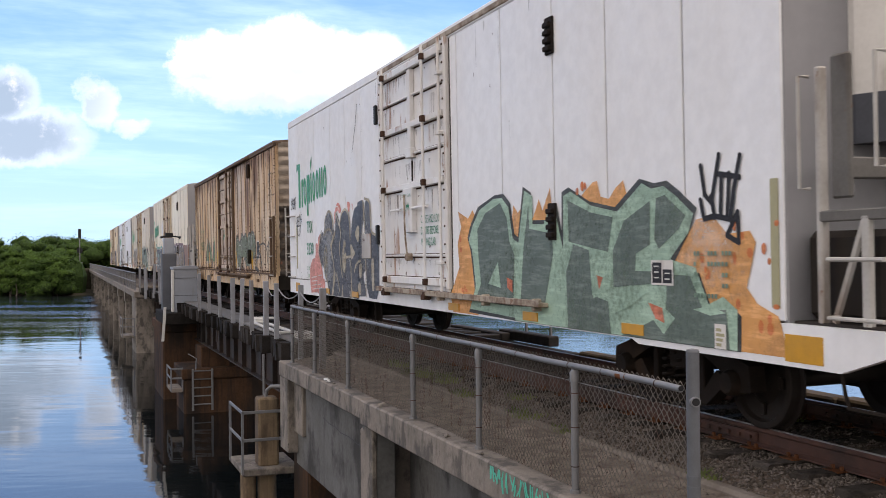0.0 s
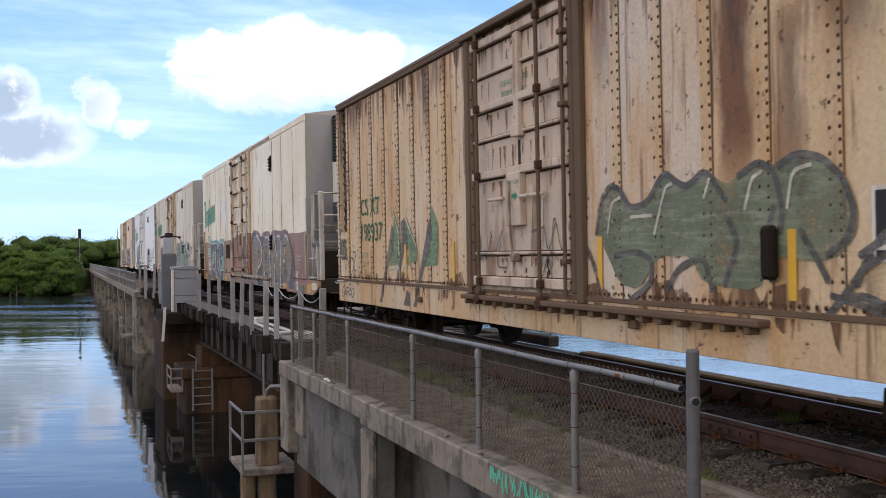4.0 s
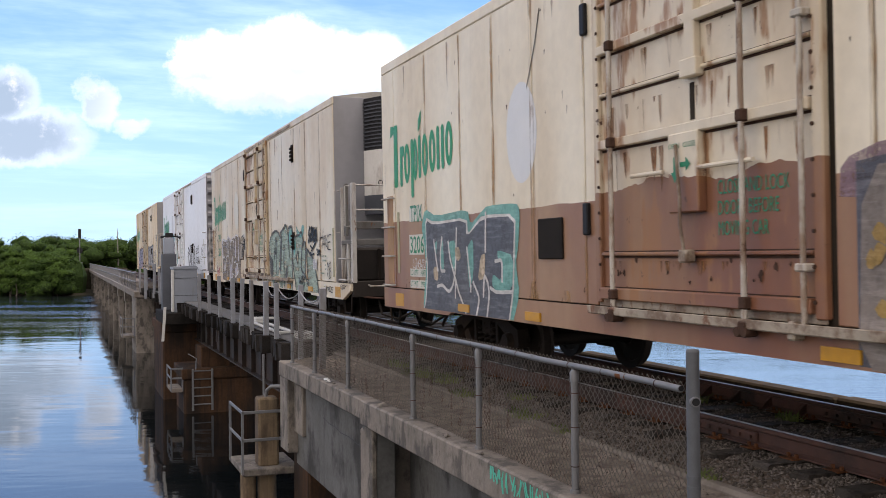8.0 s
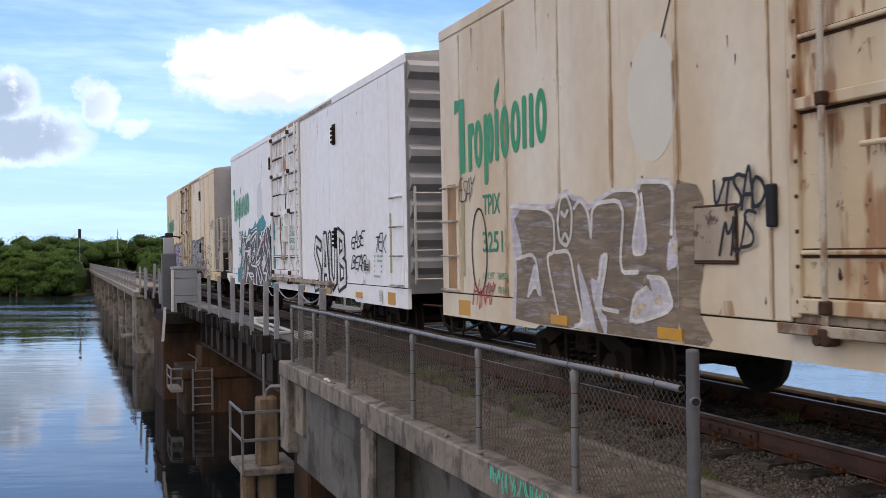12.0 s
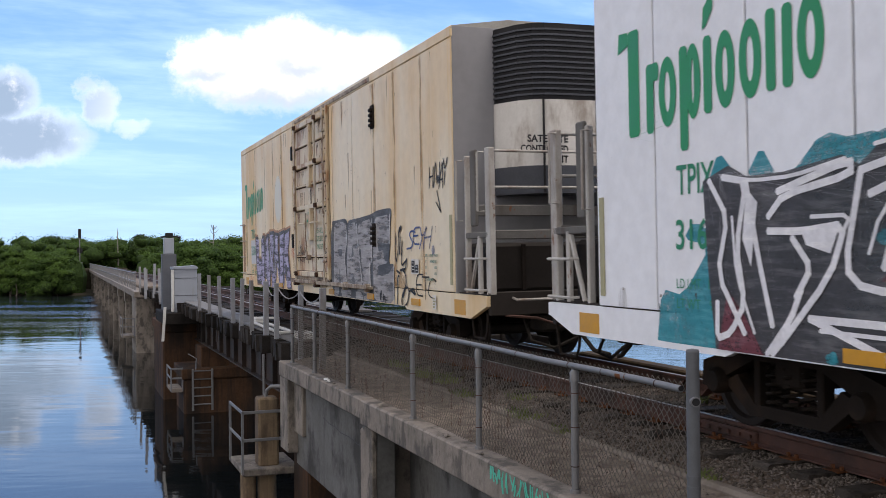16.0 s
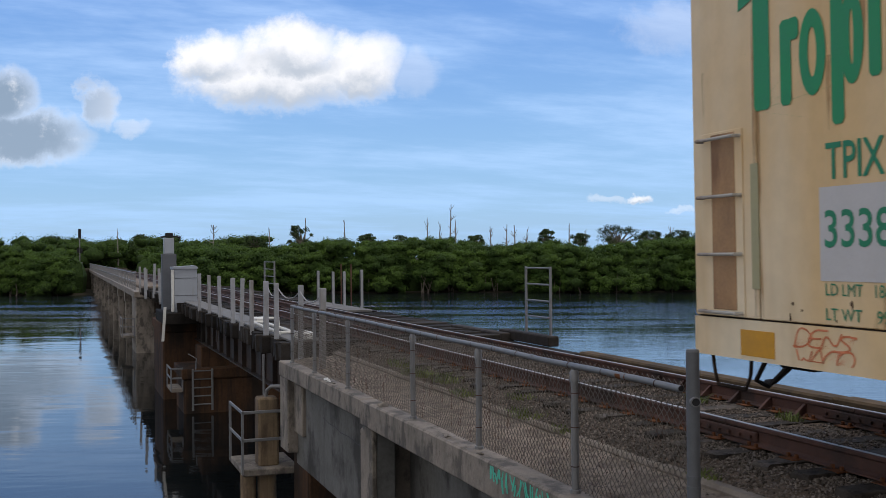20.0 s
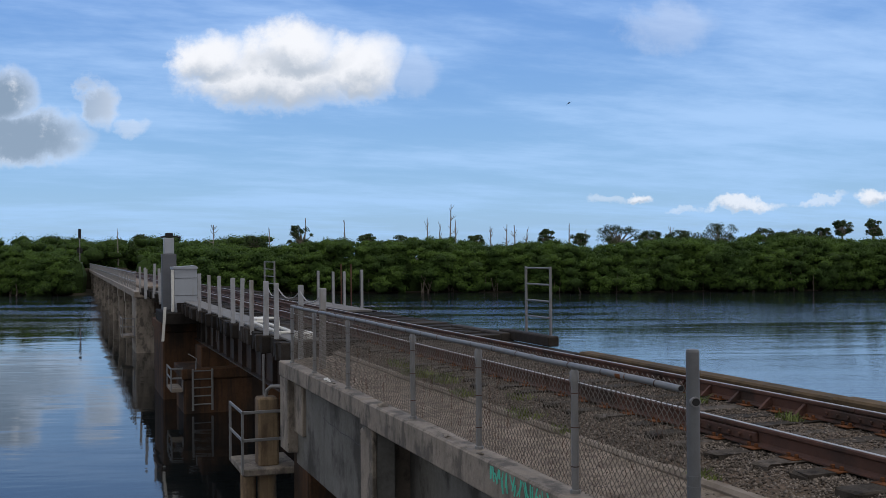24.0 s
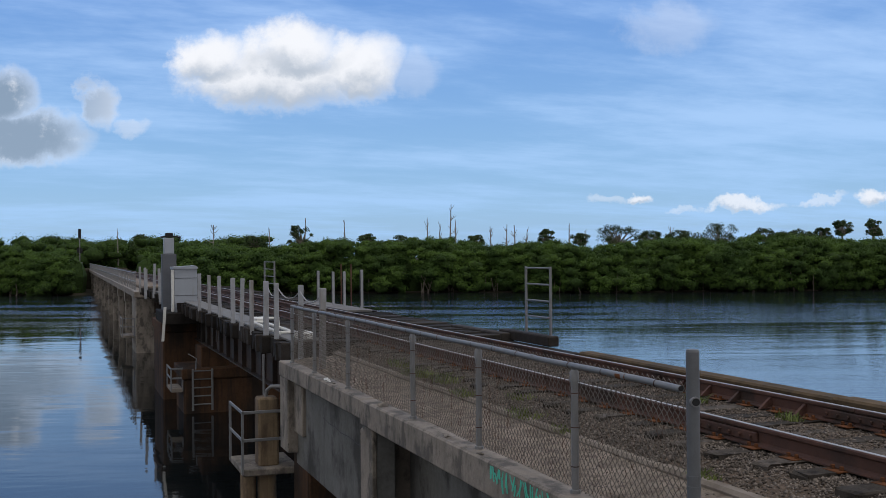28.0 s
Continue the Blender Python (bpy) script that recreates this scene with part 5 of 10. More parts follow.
M_PANELGREEN = surface("worn_grey_green_stencil", (0.14, 0.22, 0.17), 0.7, vary=0.3, scale=12)
M_BOXLEGEND = surface("faded_dark_green_stencil", (0.035, 0.13, 0.075), 0.7, vary=0.25, scale=8)
M_INK = surface("black_spray_paint", (0.03, 0.03, 0.035), 0.6, vary=0.2, scale=8)
M_CHIP = surface("bare_rusted_chip", (0.065, 0.038, 0.028), 0.9, vary=0.3, scale=12)
SPRAY = {}


def spray(name, colour, vary=0.14, wear=0.55, dashed=False):
    """Thin sprayed paint, worn through in places to the paint beneath."""
    if name in SPRAY:
        return SPRAY[name]
    m = SPRAY[name] = bpy.data.materials.new(name)
    m.use_nodes = True
    n = Nodes(m.node_tree)
    p = n.add("TexCoord").outputs["Object"]
    gain = n.ramp(n.noise(p, 2.4, 5.0), 0.25, 0.75, 1 - vary, 1 + vary)
    col = n.mix(1.0, colour, n.add("CombineColor", {0: gain, 1: gain, 2: gain}).outputs[0], "MULTIPLY")
    brushed = n.noise(n.scaled(p, 1.0, 0.30, 2.2), 7.0, 6.0, 0.65)
    col = n.mix(n.ramp(brushed, 0.46, 0.68, 0.0, 0.6), col, tuple(min(1, c * 1.4 + 0.10) for c in colour))
    worn = n.math("ADD", n.math("MULTIPLY", n.noise(n.scaled(p, 1.0, 1.0, 0.5), 1.1, 4.0), 0.5), n.math("MULTIPLY", n.noise(p, 17.0, 8.0, 0.7), 0.5))
    if dashed:      # worn through in short level dashes, where the can passed fast
        worn = n.math("ADD", n.math("MULTIPLY", worn, 0.25), n.math("MULTIPLY", n.noise(n.scaled(p, 1.0, 0.22, 1.6), 8.0, 4.0, 0.55), 0.75))
    bs = n.add("BsdfPrincipled", {"Base Color": col, "Roughness": 0.6})
    bare = n.add("BsdfTransparent")
    n.add("OutputMaterial", {0: n.add("MixShader", {0: n.ramp(worn, 0.45, 0.64, 0.05, wear), 1: bs.outputs[0], 2: bare.outputs[0]}).outputs[0]})
    return m


def stain(name, colour, most=0.7, fine=9.0):
    """Rusty water runs that soak into old paint, ragged and drawn out downwards."""
    if name in SPRAY:
        return SPRAY[name]
    m = SPRAY[name] = bpy.data.materials.new(name)
    m.use_nodes = True
    n = Nodes(m.node_tree)
    p = n.add("TexCoord").outputs["Object"]
    run = n.math("ADD", n.math("MULTIPLY", n.noise(n.scaled(p, 1.0, 1.0, 0.10), fine, 5.0, 0.6), 0.6), n.math("MULTIPLY", n.noise(p, 1.7, 4.0), 0.4))
    hue = n.mix(n.ramp(n.noise(p, 12.0, 5.0), 0.35, 0.65), colour, tuple(c * 0.72 for c in colour))
    bs = n.add("BsdfPrincipled", {"Base Color": hue, "Roughness": 0.8})
    n.add("OutputMaterial", {0: n.add("MixShader", {0: n.ramp(run, 0.42, 0.60, 0.0, most), 1: n.add("BsdfTransparent").outputs[0], 2: bs.outputs[0]}).outputs[0]})
    return m


STROKES = {}  # letters as pen strokes in a unit box
STROKES.update({"D": [[(0, 0), (0, 1), (0.6, 0.95), (1, 0.6), (1, 0.35), (0.6, 0.03), (0, 0)]],
                "G": [[(0.95, 0.8), (0.6, 1), (0.2, 0.9), (0, 0.5), (0.2, 0.1), (0.6, 0), (0.95, 0.2), (0.95, 0.45), (0.55, 0.45)]],
                "F": [[(0, 0), (0, 1), (0.95, 1)], [(0, 0.52), (0.7, 0.52)]],
                "A": [[(0, 0), (0.42, 1), (0.62, 1), (1, 0)], [(0.2, 0.34), (0.8, 0.34)]],
                "B": [[(0, 0), (0, 1), (0.75, 0.9), (0.8, 0.62), (0.1, 0.52), (0.9, 0.4), (0.9, 0.1), (0, 0)]]})
STROKES.update({"E": [[(1, 0), (0, 0.02), (0, 1), (0.95, 1)], [(0, 0.5), (0.75, 0.52)]],
                "I": [[(0.5, 0), (0.5, 1)]],
                "J": [[(0.1, 1), (0.9, 1)], [(0.55, 1), (0.55, 0.1), (0.1, 0)]],
                "K": [[(0, 0), (0.05, 1)], [(0.9, 1), (0.1, 0.5), (1, 0)]],
                "L": [[(0, 1), (0, 0), (0.9, 0)]],
                "M": [[(0, 0), (0.1, 1), (0.5, 0.4), (0.9, 1), (1, 0)]],
                "N": [[(0, 0), (0.05, 1), (0.9, 0.05), (1, 1)]],
                "O": [[(0.3, 0), (0, 0.3), (0, 0.75), (0.3, 1), (0.75, 1), (1, 0.7), (1, 0.3), (0.75, 0), (0.3, 0)]]})
STROKES.update({"P": [[(0, 0), (0.03, 1), (0.75, 0.98), (0.98, 0.72), (0.8, 0.45), (0.05, 0.4)]],
                "R": [[(0, 0), (0.03, 1), (0.8, 0.98), (0.95, 0.7), (0.75, 0.5), (0.1, 0.47)], [(0.4, 0.45), (1, 0)]],
                "S": [[(1, 0.9), (0.3, 1), (0.05, 0.75), (0.9, 0.35), (0.8, 0.05), (0, 0)]],
                "T": [[(0, 1), (1, 1)], [(0.5, 1), (0.48, 0)]],
                "U": [[(0, 1), (0.05, 0.2), (0.4, 0), (0.8, 0.1), (1, 1)]],
                "W": [[(0, 1), (0.25, 0), (0.5, 0.65), (0.75, 0), (1, 1)]],
                "Y": [[(0, 1), (0.5, 0.5), (1, 1)], [(0.5, 0.5), (0.4, 0)]]})
STROKES.update({"V": [[(0, 1), (0.45, 0), (1, 1)]],
                "H": [[(0, 0), (0.05, 1)], [(0.95, 0), (1, 1)], [(0.02, 0.5), (0.95, 0.55)]],
                "C": [[(1, 0.85), (0.4, 1), (0, 0.6), (0.1, 0.15), (0.95, 0.05)]],
                "Z": [[(0, 1), (1, 0.95), (0.05, 0.05), (1, 0)]],
                "X": [[(0, 0), (1, 1)], [(0, 1), (1, 0)]],
                "-": [[(0, 0.5), (1, 0.5)]]})


def tie(q, i, j):
    """Joins two shapes of one painted letter by a hair-thin sliver."""
    a = q.v[i]
    q.v.append((a[0], a[1] + 0.0006, a[2] + 0.0006))
    q.f.append((i, j, len(q.v) - 1))


class Side:
    """Flat paint on the car's side: shapes in (y, z), lifted off the sheet by a few millimetres."""

    def __init__(self, lift):
        self.pieces, self.lift, self.k, self.one = [], lift, 0, False

    def poly(self, pts):
        self.k += 1
        x = SIDE - self.lift - 0.00012 * (self.k % 12)
        q = self.piece()
        k = len(q.v)
        q.add([(x, a, max(b, 0.775)) for a, b in pts], [tuple(range(len(pts)))])
        if k:
            tie(q, k - 1, k)
        return self

    def piece(self):
        """The mesh of the piece in hand; outside of letters every shape is a piece of its own."""
        if not (self.one and self.pieces):
            self.pieces.append(Geo())
        return self.pieces[-1]

    def oval(self, y, z, ry, rz, n=22, wob=0.0, seed=0):
        r = random.Random(seed)
        n = 44 if wob and ry > 0.1 else n
        ph = [r.uniform(0, 6.28) for _ in range(3)]
        f = lambda a: 1 + wob * 1.5 * (0.5 * math.sin(3 * a + ph[0]) + 0.35 * math.sin(5 * a + ph[1]) + 0.35 * math.sin(11 * a + ph[2]))
        return self.poly([(y + ry * math.cos(6.2832 * k / n) * f(6.2832 * k / n), z + rz * math.sin(6.2832 * k / n) * f(6.2832 * k / n)) for k in range(n)])

    def ring(self, y, z, ry, rz, wy, wz, n=26, a0=0.0, a1=6.2832):
        x = SIDE - self.lift
        vs = []
        for k in range(n + 1):
            a = a0 + (a1 - a0) * k / n
            vs += [(x, y + ry * math.cos(a), z + rz * math.sin(a)), (x, y + (ry - wy) * math.cos(a), z + (rz - wz) * math.sin(a))]
        self.piece().add(vs, [(2 * k, 2 * k + 2, 2 * k + 3, 2 * k + 1) for k in range(n)])
        return self

    def line(self, pts, w):
        if not self.one:
            self.pieces.append(Geo())
        held, self.one = self.one, True
        for (a, b), (c, d) in zip(pts[:-1], pts[1:]):
            l = math.hypot(c - a, d - b) or 1e-6
            ex, ez = (c - a) / l * w * 0.26, (d - b) / l * w * 0.26
            px, pz = -(d - b) / l * w / 2, (c - a) / l * w / 2
            self.poly([(a - ex + px, b - ez + pz), (c + ex + px, d + ez + pz), (c + ex * 1.9, d + ez * 1.9), (c + ex - px, d + ez - pz), (a - ex - px, b - ez - pz), (a - ex * 1.9, b - ez * 1.9)])
        self.one = held
        return self

    def word(self, text, y0, y1, z0, z1, w, gap=0.12, lean=0.0, seed=1, shift=0.0):
        """Letters from y0 (read first) to y1, drawn with a stroke of width w."""
        r = random.Random(seed)
        n = len(text)
        cell = (y0 - y1) / n
        for i, ch in enumerate(text):
            up, down, tilt = r.uniform(-0.05, 0.05) * (z1 - z0), r.uniform(-0.05, 0.05) * (z1 - z0), r.uniform(-0.06, 0.06)
            if w < 0.05:
                up, down, tilt, gap = up * 4, down * 3, tilt * 5 + 0.25, -0.15
            self.pieces.append(Geo())
            self.one = True
            for st in STROKES.get(ch, []):
                pts = []
                for a, b in st:
                    xx = (i + gap / 2 + a * (1 - gap)) * cell + (b - 0.5) * (lean + tilt) * cell
                    pts.append((y0 - xx - shift, z0 + down + b * (z1 - z0 + up)))
                if w < 0.05:      # quick handwriting: thin strokes with rounded turns
                    for _ in range(2):
                        cut = [pts[0]]
                        for (a, b), (c, d) in zip(pts[:-1], pts[1:]):
                            cut += [(a * 0.75 + c * 0.25, b * 0.75 + d * 0.25), (a * 0.25 + c * 0.75, b * 0.25 + d * 0.75)]
                        pts = cut + [pts[-1]]
                    self.line(pts, w * 0.72)
                    continue
                self.line(pts, w)
            self.one = False
        return self

    def put(self, name, mat, parent, label="", joined=False):
        """Each painted piece as a part; with a list of parts as parent, each lies on its fellow."""
        if joined:
            k = Geo()
            for q in self.pieces:
                at = len(k.v)
                k.add(q.v, q.f)
                if at and joined != "stuff":
                    tie(k, at - 1, at)
            ob = part(name, k, mat, parent, label, fix=False)
            return [tagged(ob, kind="stuff") if joined == "stuff" else ob]
        return [part(name, q, mat, parent[i % len(parent)] if isinstance(parent, list) else parent, label, fix=False) for i, q in enumerate(self.pieces) if q.v]


def rounded(pts, closed, times=1):
    """Cuts the corners of a painted outline, as a spray can rounds them."""
    for _ in range(times):
        pairs = list(zip(pts, pts[1:] + pts[:1])) if closed else list(zip(pts[:-1], pts[1:]))
        cut = [] if closed else [pts[0]]
        for (a, b), (c, d) in pairs:
            cut += [(a * 0.82 + c * 0.18, b * 0.82 + d * 0.18), (a * 0.18 + c * 0.82, b * 0.18 + d * 0.82)]
        pts = cut if closed else cut + [pts[-1]]
    return pts


def mural(car, lift, mat, shapes=(), lines=(), w=0.045, label="", soft=1):
    """Sprayed fields, each a part, and thin lines over them as one part."""
    s = Side(lift)
    for pts in shapes:
        s.poly(rounded(pts, True, soft))
    if shapes:
        s.put("graffiti", mat, car, label)
    s = Side(lift)
    for pts in lines:
        s.line(rounded(pts, False, soft + 1), w)
    if lines:
        s.put("graffiti_outline", mat, car, label, True)


def stencil(text, y, z, height, width, lift=0.006, bold=0.0):
    """Stencilled words that start at y and run towards -y, as paint on the car's side."""
    cu = bpy.data.curves.new("stencil", "FONT")
    cu.body, cu.offset, cu.resolution_u = text, bold, 3
    ob = bpy.data.objects.new("stencil", cu)
    me = ob.to_mesh()
    vs = [v.co[:] for v in me.vertices]
    fs = [tuple(p.vertices) for p in me.polygons]
    ob.to_mesh_clear()
    bpy.data.objects.remove(ob)
    x0, x1 = min(v[0] for v in vs), max(v[0] for v in vs)
    y0, y1 = min(v[1] for v in vs), max(v[1] for v in vs)
    k = Geo()
    k.add([(SIDE - lift, y - (v[0] - x0) / (x1 - x0) * width, z + (v[1] - y0) / (y1 - y0) * height) for v in vs], fs)
    return k


def logo(car, y, z, scale=1.0):
    """The juice maker's mark as plain green shapes: a flag, bars and rings in a rising row, with a leaf."""
    s = Side(0.006)
    x = lambda d: y - d * scale * 0.845
    block = lambda a, b, lo, hi: s.poly([(x(a), z + lo + 0.03), (x(a), z + hi - 0.03), (x(a + 0.03), z + hi), (x(b - 0.03), z + hi), (x(b), z + hi - 0.03), (x(b), z + lo + 0.03), (x(b - 0.03), z + lo), (x(a + 0.03), z + lo)])
    for k, (a, b, lo, hi) in enumerate([(0.16, 0.38, 0.0, 0.98), (0.52, 0.66, 0.0, 0.62), (1.14, 1.28, -0.20, 0.68), (1.55, 1.68, 0.07, 0.70), (2.48, 2.61, 0.13, 0.74), (2.70, 2.83, 0.13, 0.74)]):
        block(a, b, lo, hi)
    for k, (a, b, lo, hi) in enumerate([(0.76, 1.08, 0.03, 0.64), (1.24, 1.50, 0.05, 0.68), (1.74, 2.04, 0.08, 0.70), (2.10, 2.42, 0.11, 0.72), (2.89, 3.22, 0.15, 0.76)]):
        s.ring((x(a) + x(b)) / 2, z + (lo + hi) / 2, abs(x(a) - x(b)) / 2, (hi - lo) / 2, 0.092, 0.13, 26)
    block(0.62, 0.76, 0.46, 0.62)
    s.poly([(x(-0.05), z + 0.80), (x(-0.03), z + 0.99), (x(0.16), z + 0.98), (x(0.16), z + 0.86)])
    s.poly([(x(1.54), z + 0.76), (x(1.56), z + 0.93), (x(1.72), z + 1.06), (x(1.71), z + 0.90), (x(1.60), z + 0.78)])
    s.put("company_mark", M_GREEN, car, "large green painted fruit-juice mark", True)


def wheelset():
    g = Geo()
    g.tube([(-1.02, 0, 0), (-0.6, 0, 0), (0.6, 0, 0), (1.02, 0, 0)], [0.07, 0.085, 0.085, 0.07], 12)
    for s in (-1, 1):
        w = [(0.69, 0.085), (0.66, 0.13), (0.70, 0.20), (0.705, 0.34), (0.675, 0.36), (0.665, 0.445), (0.685, 0.448), (0.70, 0.421), (0.795, 0.418), (0.80, 0.405), (0.80, 0.36), (0.755, 0.34), (0.74, 0.2), (0.80, 0.13), (0.82, 0.085)]
        g.lathe([(s * a, r) for a, r in w], "x", 32)
        for k in range(4):
            a = 1.5708 * k
            g.box(-0.02, 0.02, -0.03, 0.03, -0.05, 0.05, 0.004, Matrix.Translation((s * 0.755, 0.25 * math.cos(a), 0.25 * math.sin(a))))
    return g.mesh("wheelset", M_WHEEL, True)


WHEELSET = wheelset()


def truck_meshes():
    frame_g = Geo()
    side = [(-1.12, 0.36), (-1.10, 0.58), (-0.84, 0.66), (-0.45, 0.80), (0.45, 0.80), (0.84, 0.66), (1.10, 0.58), (1.12, 0.36), (0.98, 0.32), (0.78, 0.36), (0.42, 0.20), (-0.42, 0.20), (-0.78, 0.36), (-0.98, 0.32)]
    inner = [(-0.36, 0.30), (-0.36, 0.66), (0.36, 0.66), (0.36, 0.30)]
    n = len(side)
    for s in (-1,):
        vs = [(a, y, z) for a in (-0.07, 0.07) for y, z in side]
        # the frame as an upper arm, two legs and a lower arm round the spring opening
        frame_g.prism([(-1.12, 0.36), (-1.10, 0.58), (-0.84, 0.66), (-0.45, 0.80), (0.45, 0.80), (0.84, 0.66), (1.10, 0.58), (1.12, 0.36), (0.98, 0.34), (0.80, 0.46), (0.40, 0.64), (-0.40, 0.64), (-0.80, 0.46), (-0.98, 0.34)], "x", -0.08, 0.08)
        frame_g.prism([(-0.80, 0.42), (-0.62, 0.50), (-0.40, 0.27), (0.40, 0.27), (0.62, 0.50), (0.80, 0.42), (0.46, 0.17), (-0.46, 0.17)], "x", -0.07, 0.07)
        frame_g.box(-0.06, 0.06, -0.42, -0.34, 0.25, 0.66, 0.01)
        frame_g.box(-0.06, 0.06, 0.34, 0.42, 0.25, 0.66, 0.01)
    spring_g = Geo()
    spring_g.tube([(0.065 * math.cos(k * 0.9), 0.075 * math.sin(k * 0.9), 0.275 + k * 0.0105) for k in range(32)], 0.016, 5)
    box_g = Geo()
    box_g.lathe([(-0.14, 0.0), (-0.14, 0.09), (-0.10, 0.115), (0.06, 0.115), (0.06, 0.0)], "x", 14)
    return frame_g.mesh("side_frame", M_TRUCK), spring_g.mesh("spring", M_TRUCK, True), box_g.mesh("bearing_cap", M_TRUCK, True)


SIDE_FRAME, SPRINGS, BEARING = truck_meshes()
WHEELS = []


def truck(car, y):
    t = new("truck")
    t.parent, t.location = car, (0, y, 0)
    t.name = "truck"
    tagged(t, "dark dusty four-wheeled truck")
    g = Geo()
    g.box(-1.05, 1.05, -0.17, 0.17, 0.44, 0.70, 0.03)
    part("bolster", g, M_TRUCK, t)
    for s in (-1, 1):
        ob = part("side_frame", SIDE_FRAME, None, t)
        ob.location = (s * 1.0, 0, 0)
        for y_s in (-0.21, 0.0, 0.21):
            sp = part("spring", SPRINGS, None, t)
            sp.location = (s * 1.0, y_s, 0)
    for yy in (-0.87, 0.87):
        ob = part("wheelset", WHEELSET, None, t, "steel wheels on an axle")
        ob.location = (0, yy, 0.419)
        WHEELS.append((ob, yy))
        for s in (-1, 1):
            b = part("bearing_cap", BEARING, None, t)
            b.location = (s * 1.02, yy, 0.42)
            b.scale = (s * -1, 1, 1) if s > 0 else (1, 1, 1)
    return t


def coupler(car, y, s):
    g = Geo()
    g.box(-0.09, 0.09, min(y, y + s * 0.55), max(y, y + s * 0.55), 0.74, 0.95, 0.02)
    g.prism([(-0.16, y + s * 0.50), (0.17, y + s * 0.50), (0.19, y + s * 0.70), (0.06, y + s * 0.80), (-0.02, y + s * 0.66), (-0.14, y + s * 0.72)], "z", 0.70, 1.0)
    part("coupler", g, M_TRUCK, car, "rusty knuckle coupler")
    g = Geo()
    pts = [(-0.32, y + s * 0.05, 0.72), (-0.36, y + s * 0.3, 0.50), (-0.34, y + s * 0.55, 0.34), (-0.25, y + s * 0.78, 0.30)]
    g.tube([Vector(p) for p in pts], 0.028, 8)
    part("air_hose", g, M_UNDER, car, "black rubber air hose", smooth=True)
    g = Geo()
    g.tube([(-1.3, y + s * 0.02, 0.78), (-0.9, y + s * 0.10, 0.74), (-0.5, y + s * 0.25, 0.60), (-0.36, y + s * 0.26, 0.86)], 0.018, 6)
    part("uncoupling_lever", g, M_RUST, car, "rust-brown uncoupling lever")
    g = Geo()
    g.box(-0.75, 0.75, min(y, y - s * 0.45), max(y, y - s * 0.45), 0.55, 0.78, 0.03)
    part("draft_box", g, M_UNDER, car, "black draft gear box")
    g = Geo()
    g.tube([(-0.95, y - s * 0.2, 0.75), (-0.95, y + s * 0.02, 0.45), (-0.7, y + s * 0.18, 0.36), (-0.4, y + s * 0.3, 0.5)], 0.022, 6)
    part("brake_pipe", g, M_UNDER, car, "sagging black brake pipe", smooth=True)


def stirrup(car, y, drop=0.26):
    g = Geo()
    g.tube([(-1.5, y - 0.26, 0.80), (-1.5, y - 0.24, 0.74 - drop * 0.55), (-1.5, y - 0.18, 0.74 - drop), (-1.5, y + 0.18, 0.74 - drop), (-1.5, y + 0.22, 0.74 - drop * 0.6), (-1.5, y + 0.26, 0.80)], 0.016, 6)
    part("step_iron", g, M_TRUCK, car, "bent iron step below the sill", smooth=True)


def grab(car, a, b, out=0.09, r=0.014, mat=None, name="grab_iron"):
    a, b, o = Vector(a), Vector(b), Vector((-out, 0, 0))
    g = Geo()
    g.tube([a, a + o, b + o, b], r, 8)
    return part(name, g, mat or M_FRAME, car)


def underbody(car, y0, y1, mach):
    g = Geo()
    g.box(-0.28, 0.28, y0, y1, 0.70, 0.98, 0.02)
    part("center_sill", g, M_UNDER, car)
    g = Geo()
    g.box(-1.45, 1.45, y0 + 0.1, y1 - 0.1, 0.96, 1.04, 0.01)
    part("floor_pan", g, M_UNDER, car)
    for k in range(6):
        y = -4.0 + k * 1.45
        g = Geo()
        g.box(-1.4, 1.4, y - 0.08, y + 0.08, 0.80, 0.97, 0.01)
        part("crossbearer", g, M_UNDER, car)
    g = Geo()
    g.tube([(-0.4, -1.0, 0.76), (-0.4, 0.3, 0.76)], 0.17, 14)
    part("air_reservoir", g, M_UNDER, car, smooth=True)
    g = Geo()
    g.tube([(-0.45, -2.4, 0.78), (-0.45, -1.5, 0.78)], 0.13, 12)
    g.tube([(-0.45, -3.4, 0.78), (-0.45, -2.4, 0.78)], 0.03, 6)
    part("brake_cylinder", g, M_UNDER, car, smooth=True)


